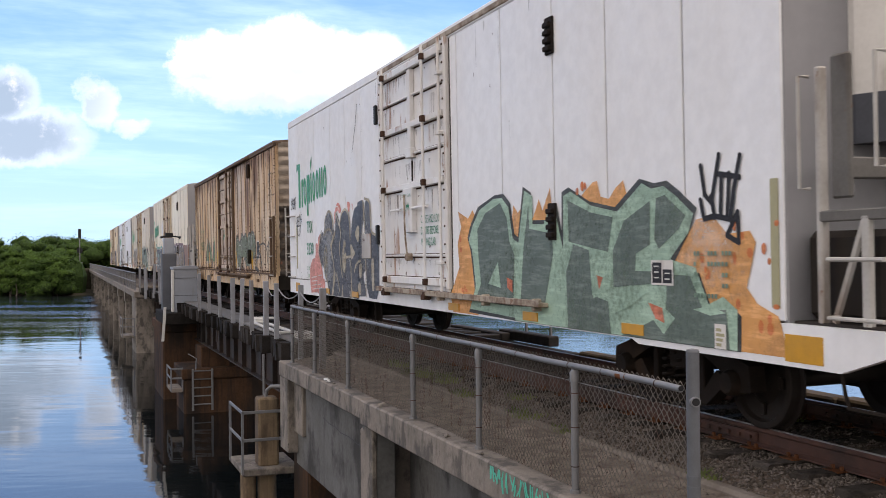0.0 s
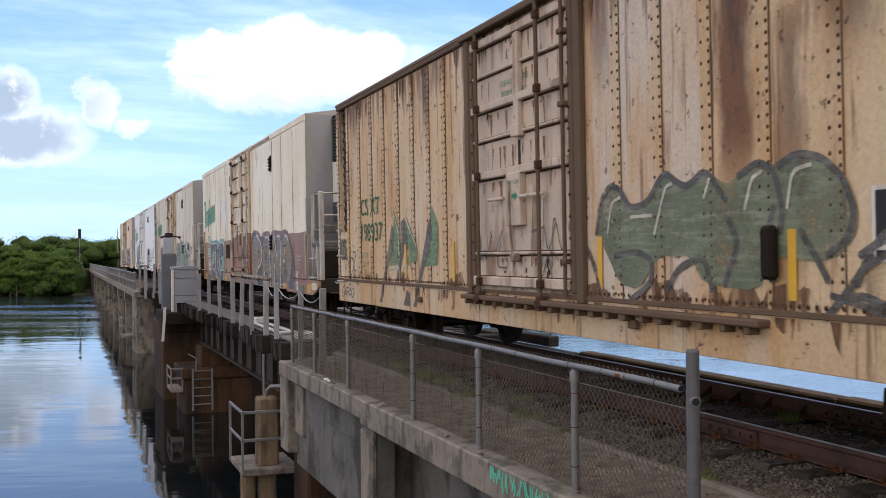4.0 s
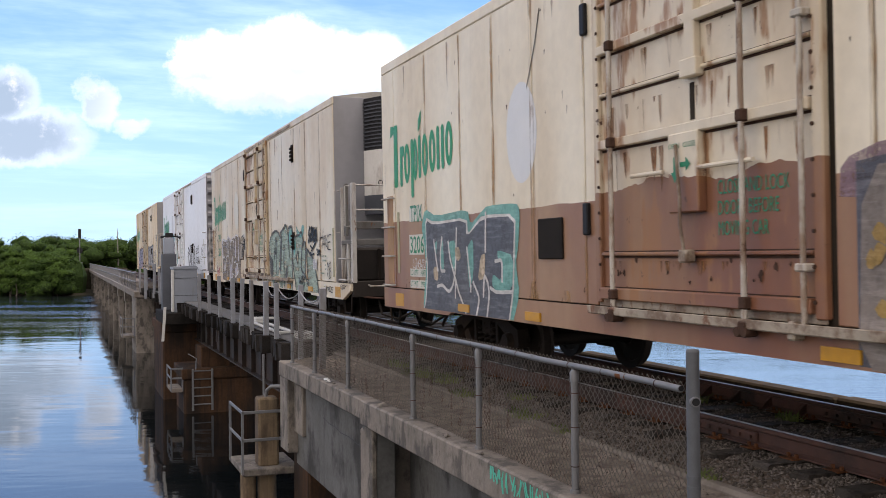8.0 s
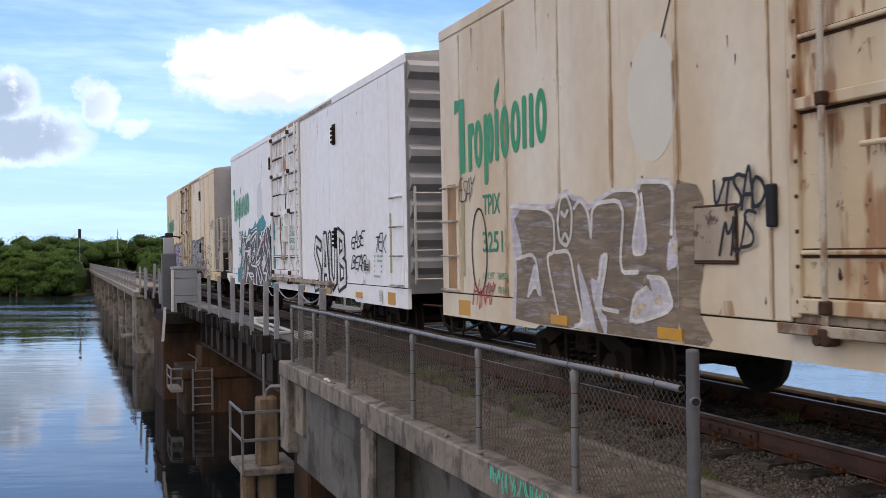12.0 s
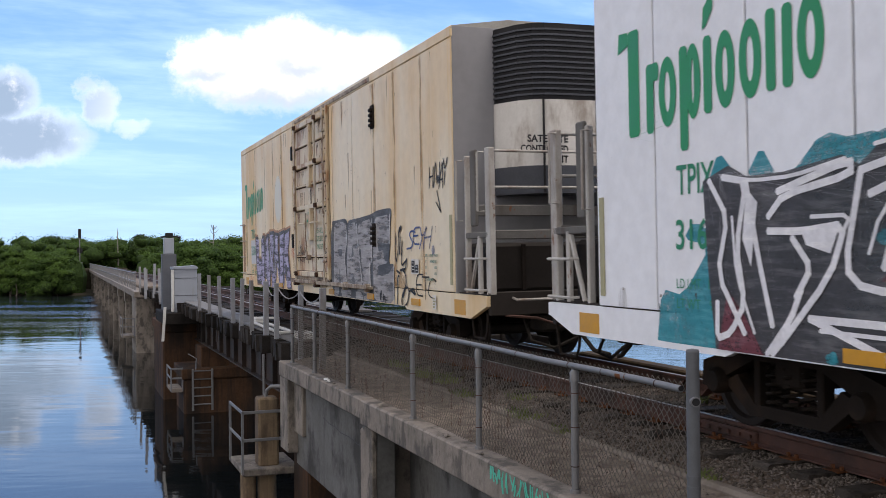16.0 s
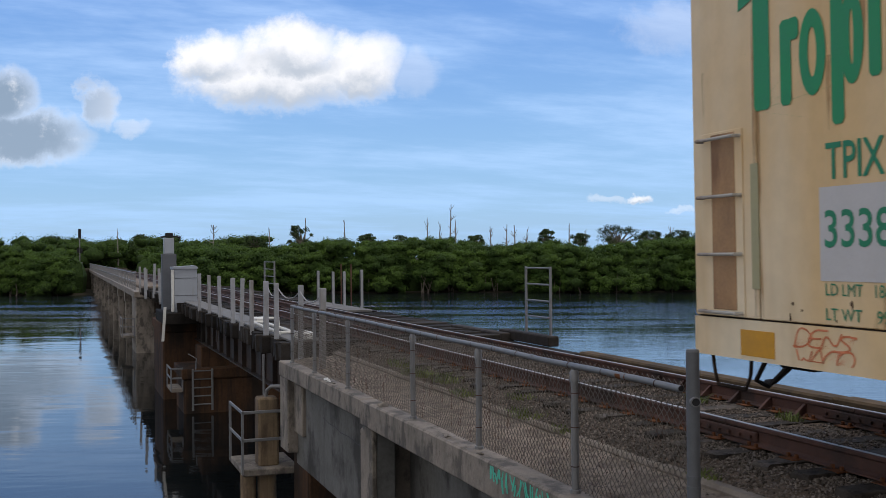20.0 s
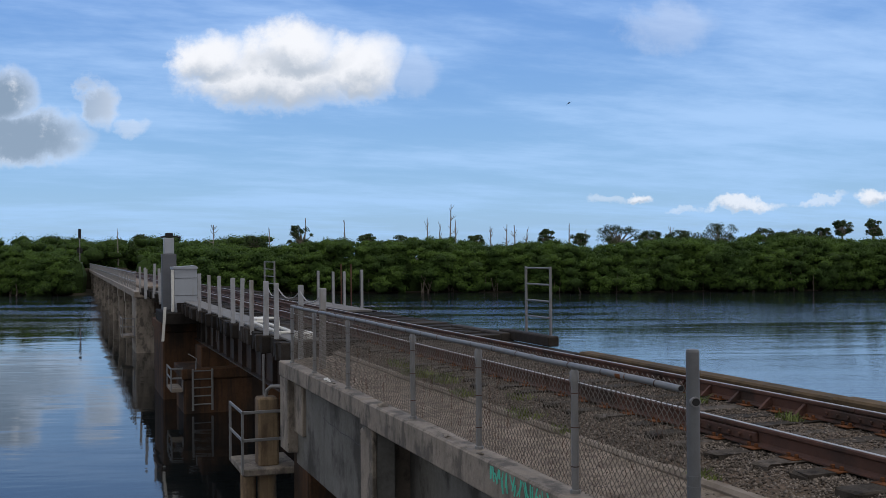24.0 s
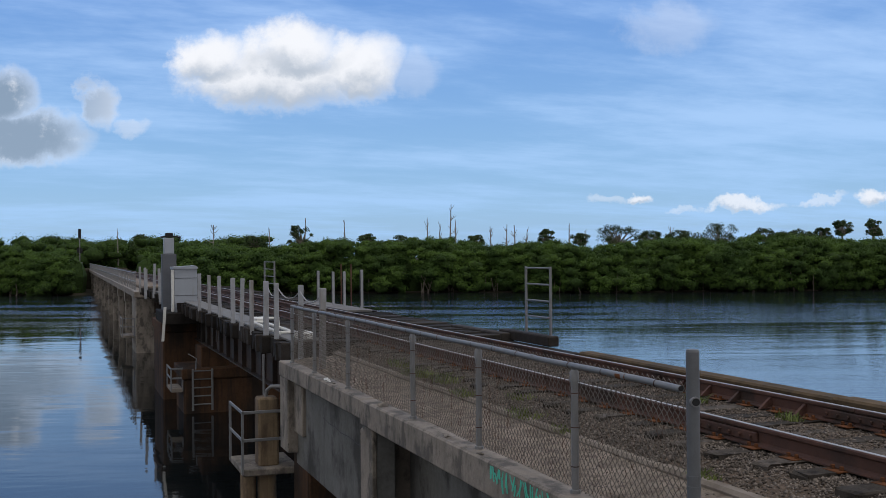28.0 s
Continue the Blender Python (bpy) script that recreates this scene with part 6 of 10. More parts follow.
def lock_door(car, y0, y1, z0, z1, mat, trim=None):
    """A plug door: panel, frame, rails, two locking bars and the centre gear. y1 is read first."""
    d = new("plug_door")
    d.parent = car
    tagged(d, "closed plug door with rusty locking bars")
    w = y1 - y0
    bars = trim or (M_BAR if mat in (M_DOOR_C, M_DOOR_D) else mat)
    g = Geo()
    g.box(SIDE - 0.004, SIDE + 0.04, y0 + 0.10, y1 - 0.08, z0 + 0.08, z1 - 0.04, 0.006)
    part("door_panel", g, mat, d)
    for y, ww in ((y0, 0.11), (y1 - 0.10, 0.10)):
        g = Geo()
        g.box(SIDE - 0.05, SIDE + 0.02, y, y + ww, z0 - 0.02, z1, 0.012)
        part("door_jamb", g, trim or mat, d)
    for z, h, o in ((z1 - 0.14, 0.10, 0.075), (z0 + 0.70 * (z1 - z0), 0.09, 0.075), (z0 + 0.435 * (z1 - z0), 0.09, 0.075), (z0 + 0.07, 0.11, 0.075),
                    (z0 + 0.83 * (z1 - z0), 0.035, 0.045), (z0 + 0.575 * (z1 - z0), 0.035, 0.045), (z0 + 0.13 * (z1 - z0), 0.035, 0.045)):
        g = Geo()
        g.box(SIDE - o, SIDE - 0.002, y0 + 0.13, y1 - 0.11, z - h / 2, z + h / 2, 0.010)
        rail = part("door_rail", g, mat, d)
        g = Geo()
        g.box(SIDE - 0.012, SIDE - 0.005, y0 + 0.115, y1 - 0.095, z - h / 2 - 0.022, z + h / 2 + 0.012, 0.002)
        part("rust_seam", g, M_CHIP, rail, "rusted seam behind the rail")
    for f in (0.13, 0.745):
        y = y1 - f * w
        g = Geo()
        g.tube([(SIDE - 0.105, y, z0 - 0.10), (SIDE - 0.105, y, z1 + 0.02)], 0.024, 10)
        part("locking_bar", g, bars, d, "rust-worn vertical locking bar", smooth=True)
        for z in (z1 - 0.14, z0 + 0.70 * (z1 - z0), z0 + 0.435 * (z1 - z0), z0 + 0.07):
            g = Geo()
            g.box(SIDE - 0.138, SIDE - 0.06, y - 0.042, y + 0.042, z - 0.048, z + 0.048, 0.012)
            part("bar_keeper", g, M_CHIP, d, "greasy dark keeper")
        g = Geo()
        g.box(SIDE - 0.14, SIDE - 0.04, y - 0.06, y + 0.06, z0 - 0.17, z0 - 0.06, 0.02)
        g.tube([(SIDE - 0.15, y - 0.035, z0 - 0.15), (SIDE - 0.04, y - 0.035, z0 - 0.15)], 0.04, 10)
        g.tube([(SIDE - 0.15, y + 0.045, z0 - 0.15), (SIDE - 0.04, y + 0.045, z0 - 0.15)], 0.04, 10)
        part("door_roller", g, M_CHIP, d, "dark rusty door roller")
    g = Geo()
    g.tube([(SIDE - 0.085, y1 - 0.945 * w, z0 - 0.05), (SIDE - 0.085, y1 - 0.945 * w, z1)], 0.022, 10)
    part("latch_pipe", g, bars, d, "pale pipe along the door edge", smooth=True)
    for f in (0.10, 0.62, 0.86):
        g = Geo()
        g.box(SIDE - 0.12, SIDE - 0.02, y1 - 0.945 * w - 0.06, y1 - 0.945 * w + 0.06, z0 + f * (z1 - z0) - 0.03, z0 + f * (z1 - z0) + 0.03, 0.012)
        part("pipe_clip", g, bars, d)
    for lo, hi in ((0.455, 0.545), (0.585, 0.68), (0.73, 0.95)):
        g = Geo()
        g.box(SIDE - 0.012, SIDE - 0.003, y1 - 0.515 * w, y1 - 0.495 * w, z0 + lo * (z1 - z0), z0 + hi * (z1 - z0), 0.002)
        part("dark_joint", g, M_SEAL, d, "dark upright joint of the panel")
    q = random.Random(int(abs(y0) * 100))
    s = Side(0.0075)
    for f in (0.945, 0.68, 0.415, 0.545, 0.81, 0.12):
        for k in range(16 if f > 0.2 else 24):
            y, a, b = y1 - q.uniform(0.06, 0.94) * w, q.uniform(0.012, 0.05), q.uniform(0.05, 0.42) * (1 if f > 0.2 else 0.3)
            z = z0 + f * (z1 - z0) - 0.03
            s.poly([(y - a, z), (y - a * 0.6, z - b * 0.6), (y, z - b), (y + a * 0.6, z - b * 0.6), (y + a, z)])
    pale_door = mat in (M_DOOR_A, M_DOOR_E)
    s.put("rust_drip", stain("pale_door_drip", (0.36, 0.27, 0.20), 0.45) if pale_door else stain("door_rust_drip", (0.30, 0.135, 0.05), 0.8), d, "rust drips below the door rails", "stuff")
    s = Side(0.0085)
    for k in range(34):
        y, z, a = y1 - q.uniform(0.06, 0.96) * w, z0 + q.choice([0.06, 0.1, 0.43, 0.7, 0.94, q.random()]) * (z1 - z0) + q.uniform(-0.09, 0.09), q.uniform(0.008, 0.03)
        s.oval(y, z, a, a * q.uniform(0.7, 2.0), 9, 0.3, k)
    s.put("paint_chips", M_CHIP, d, "dark rust chips in the door paint", "stuff")
    z2, z3 = z0 + 0.23 * (z1 - z0), z0 + 0.425 * (z1 - z0)
    for a, b in ((0.235, 0.40), (0.56, 0.78)):
        g = Geo()
        g.tube([(SIDE - 0.085, y1 - a * w, z0 + 0.335 * (z1 - z0)), (SIDE - 0.085, y1 - b * w, z0 + 0.335 * (z1 - z0))], 0.02, 8)
        part("operating_rod", g, mat, d, smooth=True)
    g = Geo()
    g.box(SIDE - 0.09, SIDE - 0.002, y1 - 0.56 * w, y1 - 0.425 * w, z2, z3, 0.01)
    part("gear_cover", g, mat, d)
    g = Geo()
    g.box(SIDE - 0.075, SIDE - 0.002, y1 - 0.545 * w, y1 - 0.50 * w, z0 + 0.58 * (z1 - z0), z1 - 0.2, 0.01)
    g.box(SIDE - 0.095, SIDE - 0.002, y1 - 0.56 * w, y1 - 0.485 * w, z0 + 0.555 * (z1 - z0), z0 + 0.60 * (z1 - z0), 0.01)
    part("center_bar", g, mat, d)
    g = Geo()
    g.tube([(SIDE - 0.11, y1 - 0.47 * w, z3 - 0.1), (SIDE - 0.14, y1 - 0.50 * w, z2 + 0.12), (SIDE - 0.12, y1 - 0.49 * w, z2 - 0.1), (SIDE - 0.11, y1 - 0.505 * w, z2 - 0.38)], 0.015, 8)
    g.box(SIDE - 0.13, SIDE - 0.03, y1 - 0.52 * w, y1 - 0.48 * w, z2 - 0.42, z2 - 0.31, 0.015)
    part("door_lever", g, M_TRACK, d, "rusty worn door lever", smooth=True)
    g = Geo()
    g.box(SIDE - 0.022, SIDE - 0.004, y0 + 0.02, y1 - 0.02, z0 - 0.055, z0 + 0.035, 0.008)
    part("threshold_plate", g, M_TRACK if mat not in (M_DOOR_A, M_DOOR_E) else mat, d, "scuffed plate under the door")
    for f in (0.03, 0.97):
        for k in range(14):
            g = Geo()
            zz = z0 + 0.1 + k * (z1 - z0 - 0.2) / 13
            g.tube([(SIDE - 0.05, y1 - f * w, zz), (SIDE - 0.062, y1 - f * w, zz)], 0.016, 6)
            part("bolt", g, M_CHIP, d)
    # stencils on the door
    for text, y, z, h, ln in (("OPEN", y1 - 0.432 * w, z3 - 0.13, 0.045, 0.16), ("CLOSE", y1 - 0.50 * w, z3 - 0.13, 0.045, 0.17)):
        part("door_legend", stencil(text, y, z, h, ln, 0.096), M_LEGEND, d)
    s = Side(0.097)
    yy = y1 - 0.46 * w
    s.poly([(yy + 0.02, z3 - 0.2), (yy + 0.02, z3 - 0.33), (yy + 0.055, z3 - 0.33), (yy, z3 - 0.42), (yy - 0.055, z3 - 0.33), (yy - 0.02, z3 - 0.33), (yy - 0.02, z3 - 0.2)])
    yy -= 0.13
    s.poly([(yy + 0.05, z3 - 0.25), (yy + 0.05, z3 - 0.29), (yy - 0.03, z3 - 0.29), (yy - 0.03, z3 - 0.33), (yy - 0.10, z3 - 0.27), (yy - 0.03, z3 - 0.21), (yy - 0.03, z3 - 0.25)])
    s.put("arrow_mark", M_LEGEND, d, "", True)
    return d


def reefer(name, label, y_mid, paint, flip, number, load, door, upper=None, door_paint=None, trackmat=None, legend=None, nudge=0.0, near_nudge=0.0, plate=None, panel=None, low=0.0):
    """A refrigerator car; flip puts the machinery at the far end."""
    car = thing(name, label, "railroad car", group="railroad cars of the train", at=(TRACK, y_mid, 0))
    f = 1 if flip else -1                      # the machinery end
    hl, top = 8.66, 4.66
    y0, y1 = door
    ends = (-hl, hl + 1.1) if flip else (-hl - 1.1, hl)
    g = Geo()
    g.box(SIDE + 0.022, 1.55, -hl + 0.02, hl - 0.02, 1.0, top - 0.03, 0.02)
    part("body", g, M_SEAL, car, "insulated car body")
    seams = [-8.66, -7.4, -6.1, -4.97, -3.6, -2.15, y0 - 0.05] if not flip else [-8.66, -7.82, -6.35, -4.97, -3.87, -2.76, -1.55, y0 - 0.05]
    far = [y1 + 0.04, 1.55, 2.76, 3.87, 4.97, 6.35, 7.82, 8.66] if not flip else [y1 + 0.04, 2.15, 3.6, 4.97, 6.1, 7.4, 8.66]
    far = far[:1] + [a + nudge for a in far[1:-1]] + far[-1:]
    seams = seams[:1] + [a - near_nudge for a in seams[1:-1]] + seams[-1:]
    for ys_ in (seams, far):
        for a, b in zip(ys_[:-1], ys_[1:]):
            if b - a > 0.1:
                g = Geo()
                g.box(SIDE, SIDE + 0.03, a + 0.011, b - 0.011, 1.045, top - 0.16, 0.007)
                part("side_panel", g, paint, car)
    g = Geo()
    g.box(SIDE - 0.006, SIDE + 0.05, -hl, hl, top - 0.155, top, 0.015)
    part("top_rail", g, paint, car)
    g = Geo()
    g.box(SIDE - 0.02, SIDE + 0.03, y0 - 2.95, y1 + 0.1, top - 0.13, top - 0.05, 0.012)
    part("upper_door_track", g, trackmat or M_TRACK, car, "rusty overhanging door track")
    g = Geo()
    g.prism([(SIDE, top - 0.04), (SIDE + 0.02, top), (-0.7, top + 0.12), (0.7, top + 0.12), (1.53, top), (1.55, top - 0.04)], "y", -hl, hl)
    part("roof", g, M_ROOF, car)
    # sill with its cut-away end
    a, b = ends
    mid = [(-6.62, 0.72), (-6.5, 0.765), (5.6, 0.765), (5.72, 0.72)] if not flip else [(-5.72, 0.72), (-5.6, 0.765), (6.5, 0.765), (6.62, 0.72)]
    poly = [(a, 1.03), (a, 0.90), (a + 0.55, 0.72)] + mid + [(b, 0.72), (b, 1.03)] if not flip else [(a, 1.03), (a, 0.72)] + mid + [(b - 0.55, 0.72), (b, 0.90), (b, 1.03)]
    for x in (SIDE, 1.49):
        g = Geo()
        g.prism(poly, "x", x - 0.004, x + 0.06)
        part("side_sill", g, paint, car)
    # door ledge
    g = Geo()
    g.box(SIDE - 0.13, SIDE - 0.002, y0 - 2.95, y1 + 0.05, 0.97, 1.02, 0.01)
    g.box(SIDE - 0.13, SIDE - 0.11, y0 - 2.95, y1 + 0.05, 1.0, 1.05, 0.006)
    part("lower_door_track", g, trackmat or M_TRACK, car, "worn lower door track")
    for y in (y0 - 2.75, y0 - 1.3, y0 + 0.3):
        g = Geo()
        g.box(SIDE - 0.11, SIDE - 0.002, y - 0.04, y + 0.04, 0.92, 1.06, 0.015)
        part("track_bracket", g, M_TRACK, car)
    lock_door(car, y0, y1, 1.10, top - 0.12, door_paint)
    for z in (1.9, 3.9):
        g = Geo()
        g.box(SIDE - 0.05, SIDE - 0.001, y1 + 0.16, y1 + 0.26, z - 0.16, z + 0.16, 0.012)
        part("door_bumper", g, M_BLACK, car, "black rubber door bumper")
        g = Geo()
        for k in range(4):
            g.box(SIDE - 0.07, SIDE - 0.001, y0 - 3.16, y0 - 3.02, z - 0.17 + k * 0.085, z - 0.115 + k * 0.085, 0.01)
        g.box(SIDE - 0.03, SIDE - 0.001, y0 - 3.18, y0 - 3.0, z - 0.2, z + 0.2, 0.008)
        part("door_stop", g, M_TRUCK, car, "dark ribbed door stop")
    # corner ladder
    ly = 8.25 if not flip else -8.25
    g = Geo()
    g.box(SIDE - 0.012, SIDE - 0.001, ly - 0.26, ly + 0.26, 1.05, 2.52, 0.003)
    part("ladder_recess", g, paint, car)
    g = Geo()
    g.box(SIDE - 0.018, SIDE - 0.010, ly - 0.17, ly + 0.13, 1.1, 2.5, 0.003)
    part("recess_panel", g, surface("rusty_tan_recess", (0.34, 0.20, 0.10), 0.7, vary=0.25, scale=3, dirt=(0.16, 0.08, 0.04), dirt_amount=0.3, streak=4) if "cream" in label else paint, car)
    for k in range(4):
        z = 1.08 + k * 0.46
        grab(car, (SIDE, ly - 0.24, z), (SIDE, ly + 0.24, z), 0.08, 0.014, M_FRAME, "ladder_rung")
    stirrup(car, ly)
    # reflectors
    for y, w in ((y0 - 0.1, 0.38), (y0 - 2.5 - 0.32 * low, 0.38), (y0 - 4.7 - 0.5 * low, 0.38), (5.1, 0.38), (3.0, 0.38)):
        g = Geo()
        g.box(SIDE - 0.026, SIDE - 0.004, y - w / 2, y + w / 2, 0.80, 0.90, 0.001)
        part("reflector", g, M_REFL, car, "amber reflector")
    for y in (8.85 * f, -7.85 * f):
        g = Geo()
        g.box(SIDE - 0.009, SIDE - 0.004, y - 0.2, y + 0.2, 0.755, 0.955, 0.001)
        part("reflector", g, M_REFL, car, "large amber reflector")
    for y, z in ((8.56 * f, 1.62), (-7.85 * f, 1.75)):
        g = Geo()
        g.box(SIDE - 0.009, SIDE - 0.003, y - 0.045, y + 0.045, z - 0.48, z + 0.48, 0.001)
        part("reflector_strip", g, M_OLIVE, car)
    # the lettering and fruit mark
    mark = nudge * 0.9
    logo(car, 7.97 + mark, 2.62)
    s = Side(0.003)
    s.oval(3.25 if not flip else 3.75, 2.95, 0.41, 0.58, 34)
    s.put("painted_fruit", upper or paint, car, "pale painted-over round fruit shape")
    s = Side(0.007)
    s.line([(a + (0.22 if not flip else 0.72), b) for a, b in ((2.85, 3.45), (2.62, 3.9), (2.5, 4.25))], 0.018)
    s.put("straw_line", M_TRUCK, car)
    lm = legend or M_LEGEND
    part("reporting_mark", stencil("TPIX", 7.08 + mark, 2.05, 0.25, 0.54, 0.006, 0.012), lm, car)
    part("car_number", stencil(number, 7.10 + mark, 1.58, 0.26, 0.62, 0.007, 0.012), lm, car)
    part("weight_stencil", stencil("LD LMT   " + load[0], 7.1 + mark, 1.25, 0.085, 0.75, 0.007), lm, car)
    part("weight_stencil", stencil("LT WT    " + load[1], 7.1 + mark, 1.08, 0.085, 0.75, 0.007), lm, car)
    for k, line in enumerate(("CLOSE AND LOCK", "DOORS BEFORE", "MOVING CAR")):
        ln = (0.86, 0.74, 0.62)[k]
        part("door_legend", stencil(line, y1 - 1.95, 2.02 - k * 0.165, 0.115, ln, 0.012), M_LEGEND, car)
    # data panel as rows of small bars
    dm = legend or panel or M_PANELGREEN
    s = Side(0.0240)
    r = random.Random(3)
    for k in range(5):
        z = 1.53 - k * 0.087
        y = (-7.69 if panel else y0 - 5.70)
        for q, w in enumerate(((0.09, 0.15, 0.12), (0.03, 0.17, 0.08), (0.04, 0.0, 0.10), (0.03, 0.0, 0.09), (0.16, 0.14, 0.0))[k]):
            for j in range(int(w / 0.045 + 0.5)):
                a = y - j * 0.046
                s.poly([(a, z), (a, z + 0.036), (a - 0.032, z + 0.036), (a - 0.032, z)])
            y -= 0.19
    s.put("data_panel", dm, car, "", True)
    if not panel:
        s = Side(0.0245)
        yb = y0 - 5.06
        s.poly([(yb, 1.29), (yb, 1.47), (yb - 0.15, 1.47), (yb - 0.15, 1.29)])
        s.poly([(yb - 0.17, 1.29), (yb - 0.17, 1.41), (yb - 0.31, 1.41), (yb - 0.31, 1.29)])
        s.put("stencil_plate", plate or M_INK, car)
        s = Side(0.0232)
        s.poly([(yb + 0.02, 1.27), (yb + 0.02, 1.49), (yb - 0.33, 1.49), (yb - 0.33, 1.27)])
        s.put("plate_border", M_UNITWHITE, car, "white border of the stencil plate")
        s = Side(0.0262)
        for dy, dz in ((0.03, 0.14), (0.03, 0.09), (0.03, 0.04), (0.20, 0.08), (0.20, 0.03)):
            s.poly([(yb - dy, 1.29 + dz), (yb - dy, 1.302 + dz), (yb - dy - 0.08, 1.302 + dz), (yb - dy - 0.08, 1.29 + dz)])
        s.put("plate_lines", M_UNITWHITE, car, "", True)
    s = Side(0.0240)
    ys = y0 - 5.97
    s.poly([(ys, 0.78), (ys, 0.98), (ys - 0.15, 0.98), (ys - 0.15, 0.78)])
    s.put("inspection_sticker", M_UNITWHITE, car)
    s = Side(0.0252)
    for k in range(4):
        s.poly([(ys - 0.02, 0.80 + k * 0.04), (ys - 0.02, 0.825 + k * 0.04), (ys - 0.09 - 0.02 * (k % 3), 0.825 + k * 0.04), (ys - 0.09 - 0.02 * (k % 3), 0.80 + k * 0.04)])
    s.put("sticker_lines", M_OLIVE, car, "yellow lines of the sticker", True)
    # chipped paint along the door and sill
    s = Side(0.0045)
    for k in range(26):
        y = r.choice([r.uniform(-8.4, y0 - 0.2), r.uniform(y1 + 0.1, 8.4)])
        z = r.choice([r.uniform(2.2, 4.3), r.uniform(1.05, 1.25)])
        s.oval(y, z, r.uniform(0.006, 0.016), r.uniform(0.008, 0.03), 7, 0.4, k)
    s.put("paint_chips", M_CHIP, car, "rusty chips in the paint", "stuff")
    # rusty runs down the seams, from the door track and from screw holes
    rusty = "cream" in label
    stained = stain("orange_rust_run", (0.47, 0.27, 0.115), 0.55) if rusty else stain("grey_grime_run", (0.52, 0.49, 0.45), 0.4)
    s = Side(0.0036)
    for y in seams[1:-1] + far[1:-1] if rusty else []:
        w = 0.03 + 0.05 * r.random()
        s.poly([(y - w, 1.06), (y - w * 0.6, top - 0.2), (y + w * 0.7, top - 0.2), (y + w, 1.06)])
    for k in range(30 if rusty else 8):
        y, z = r.choice([r.uniform(-8.5, y0 - 0.1), r.uniform(y0 - 3.2, y0 - 0.1), r.uniform(y1 + 0.1, 8.5)]), r.choice([top - 0.2, r.uniform(2.6, 4.3)])
        w, d = r.uniform(0.012, 0.045), r.uniform(0.12, 0.75)
        s.poly([(y - w, z), (y - w * 0.7, z - d * 0.6), (y, z - d), (y + w * 0.7, z - d * 0.6), (y + w, z)])
    for k in range(14 if rusty else 5):
        y, d = r.uniform(-8.4, 8.4), r.uniform(0.08, 0.3)
        s.poly([(y - 0.06, 1.05 + d), (y - 0.1, 1.05), (y + 0.12, 1.05), (y + 0.04, 1.05 + d)])
    s.put("rust_run", stained, car, "soft rusty water runs" if rusty else "faint grey grime runs", "stuff")
    if rusty:      # small dark rust holes that bleed
        s = Side(0.0046)
        for k in range(40):
            y, z = r.choice([r.uniform(-8.4, y0 - 0.1), r.uniform(-6.0, y0 - 0.1), r.uniform(y1 + 0.1, 8.4)]), r.choice([r.uniform(1.1, 4.3), r.uniform(2.9, 3.5)])
            w, d = r.uniform(0.004, 0.008), r.uniform(0.03, 0.13)
            s.poly([(y - w, z), (y - w * 0.5, z - d * 0.6), (y, z - d), (y + w * 0.5, z - d * 0.6), (y + w, z)])
        s.put("rust_drip", M_CHIP, car, "short dark rust drips", "stuff")
    underbody(car, *ends, f)
    for y in ((-6.5, 5.58) if not flip else (-5.58, 6.5)):
        truck(car, y)
    machinery_end(car, f, hl, top)
    plain_end(car, -f, hl, top, paint, ribbed=flip)
    coupler(car, ends[0] + 0.02, -1), coupler(car, ends[1] - 0.02, 1)
    return car


def plain_end(car, s, hl, top, paint, ribbed):
    """The end without machinery; ribbed ends carry horizontal corrugations."""
    g = Geo()
    g.box(-1.54, 1.54, s * hl - 0.03 * (s > 0), s * hl + 0.03 * (s < 0), 0.95, top, 0.01)
    part("end_wall", g, M_ENDGREY, car)
    if ribbed:
        for k in range(8):
            z = 1.25 + k * 0.43
            g = Geo()
            g.prism([(s * hl, z), (s * (hl + 0.13), z + 0.10), (s * (hl + 0.13), z + 0.20), (s * hl, z + 0.30)], "x", -1.5, 1.5)
            part("end_rib", g, M_ENDGREY, car)
        for x in (-1.46, -0.98):
            g = Geo()
            g.box(x - 0.02, x + 0.02, s * (hl + 0.14), s * (hl + 0.17), 1.1, 2.6, 0.005)
            part("end_ladder_stile", g, M_FRAME, car)
        for k in range(4):
            g = Geo()
            g.tube([(-1.46, s * (hl + 0.17), 1.18 + k * 0.44), (-0.98, s * (hl + 0.17), 1.18 + k * 0.44)], 0.014, 6)
            part("ladder_rung", g, M_FRAME, car)


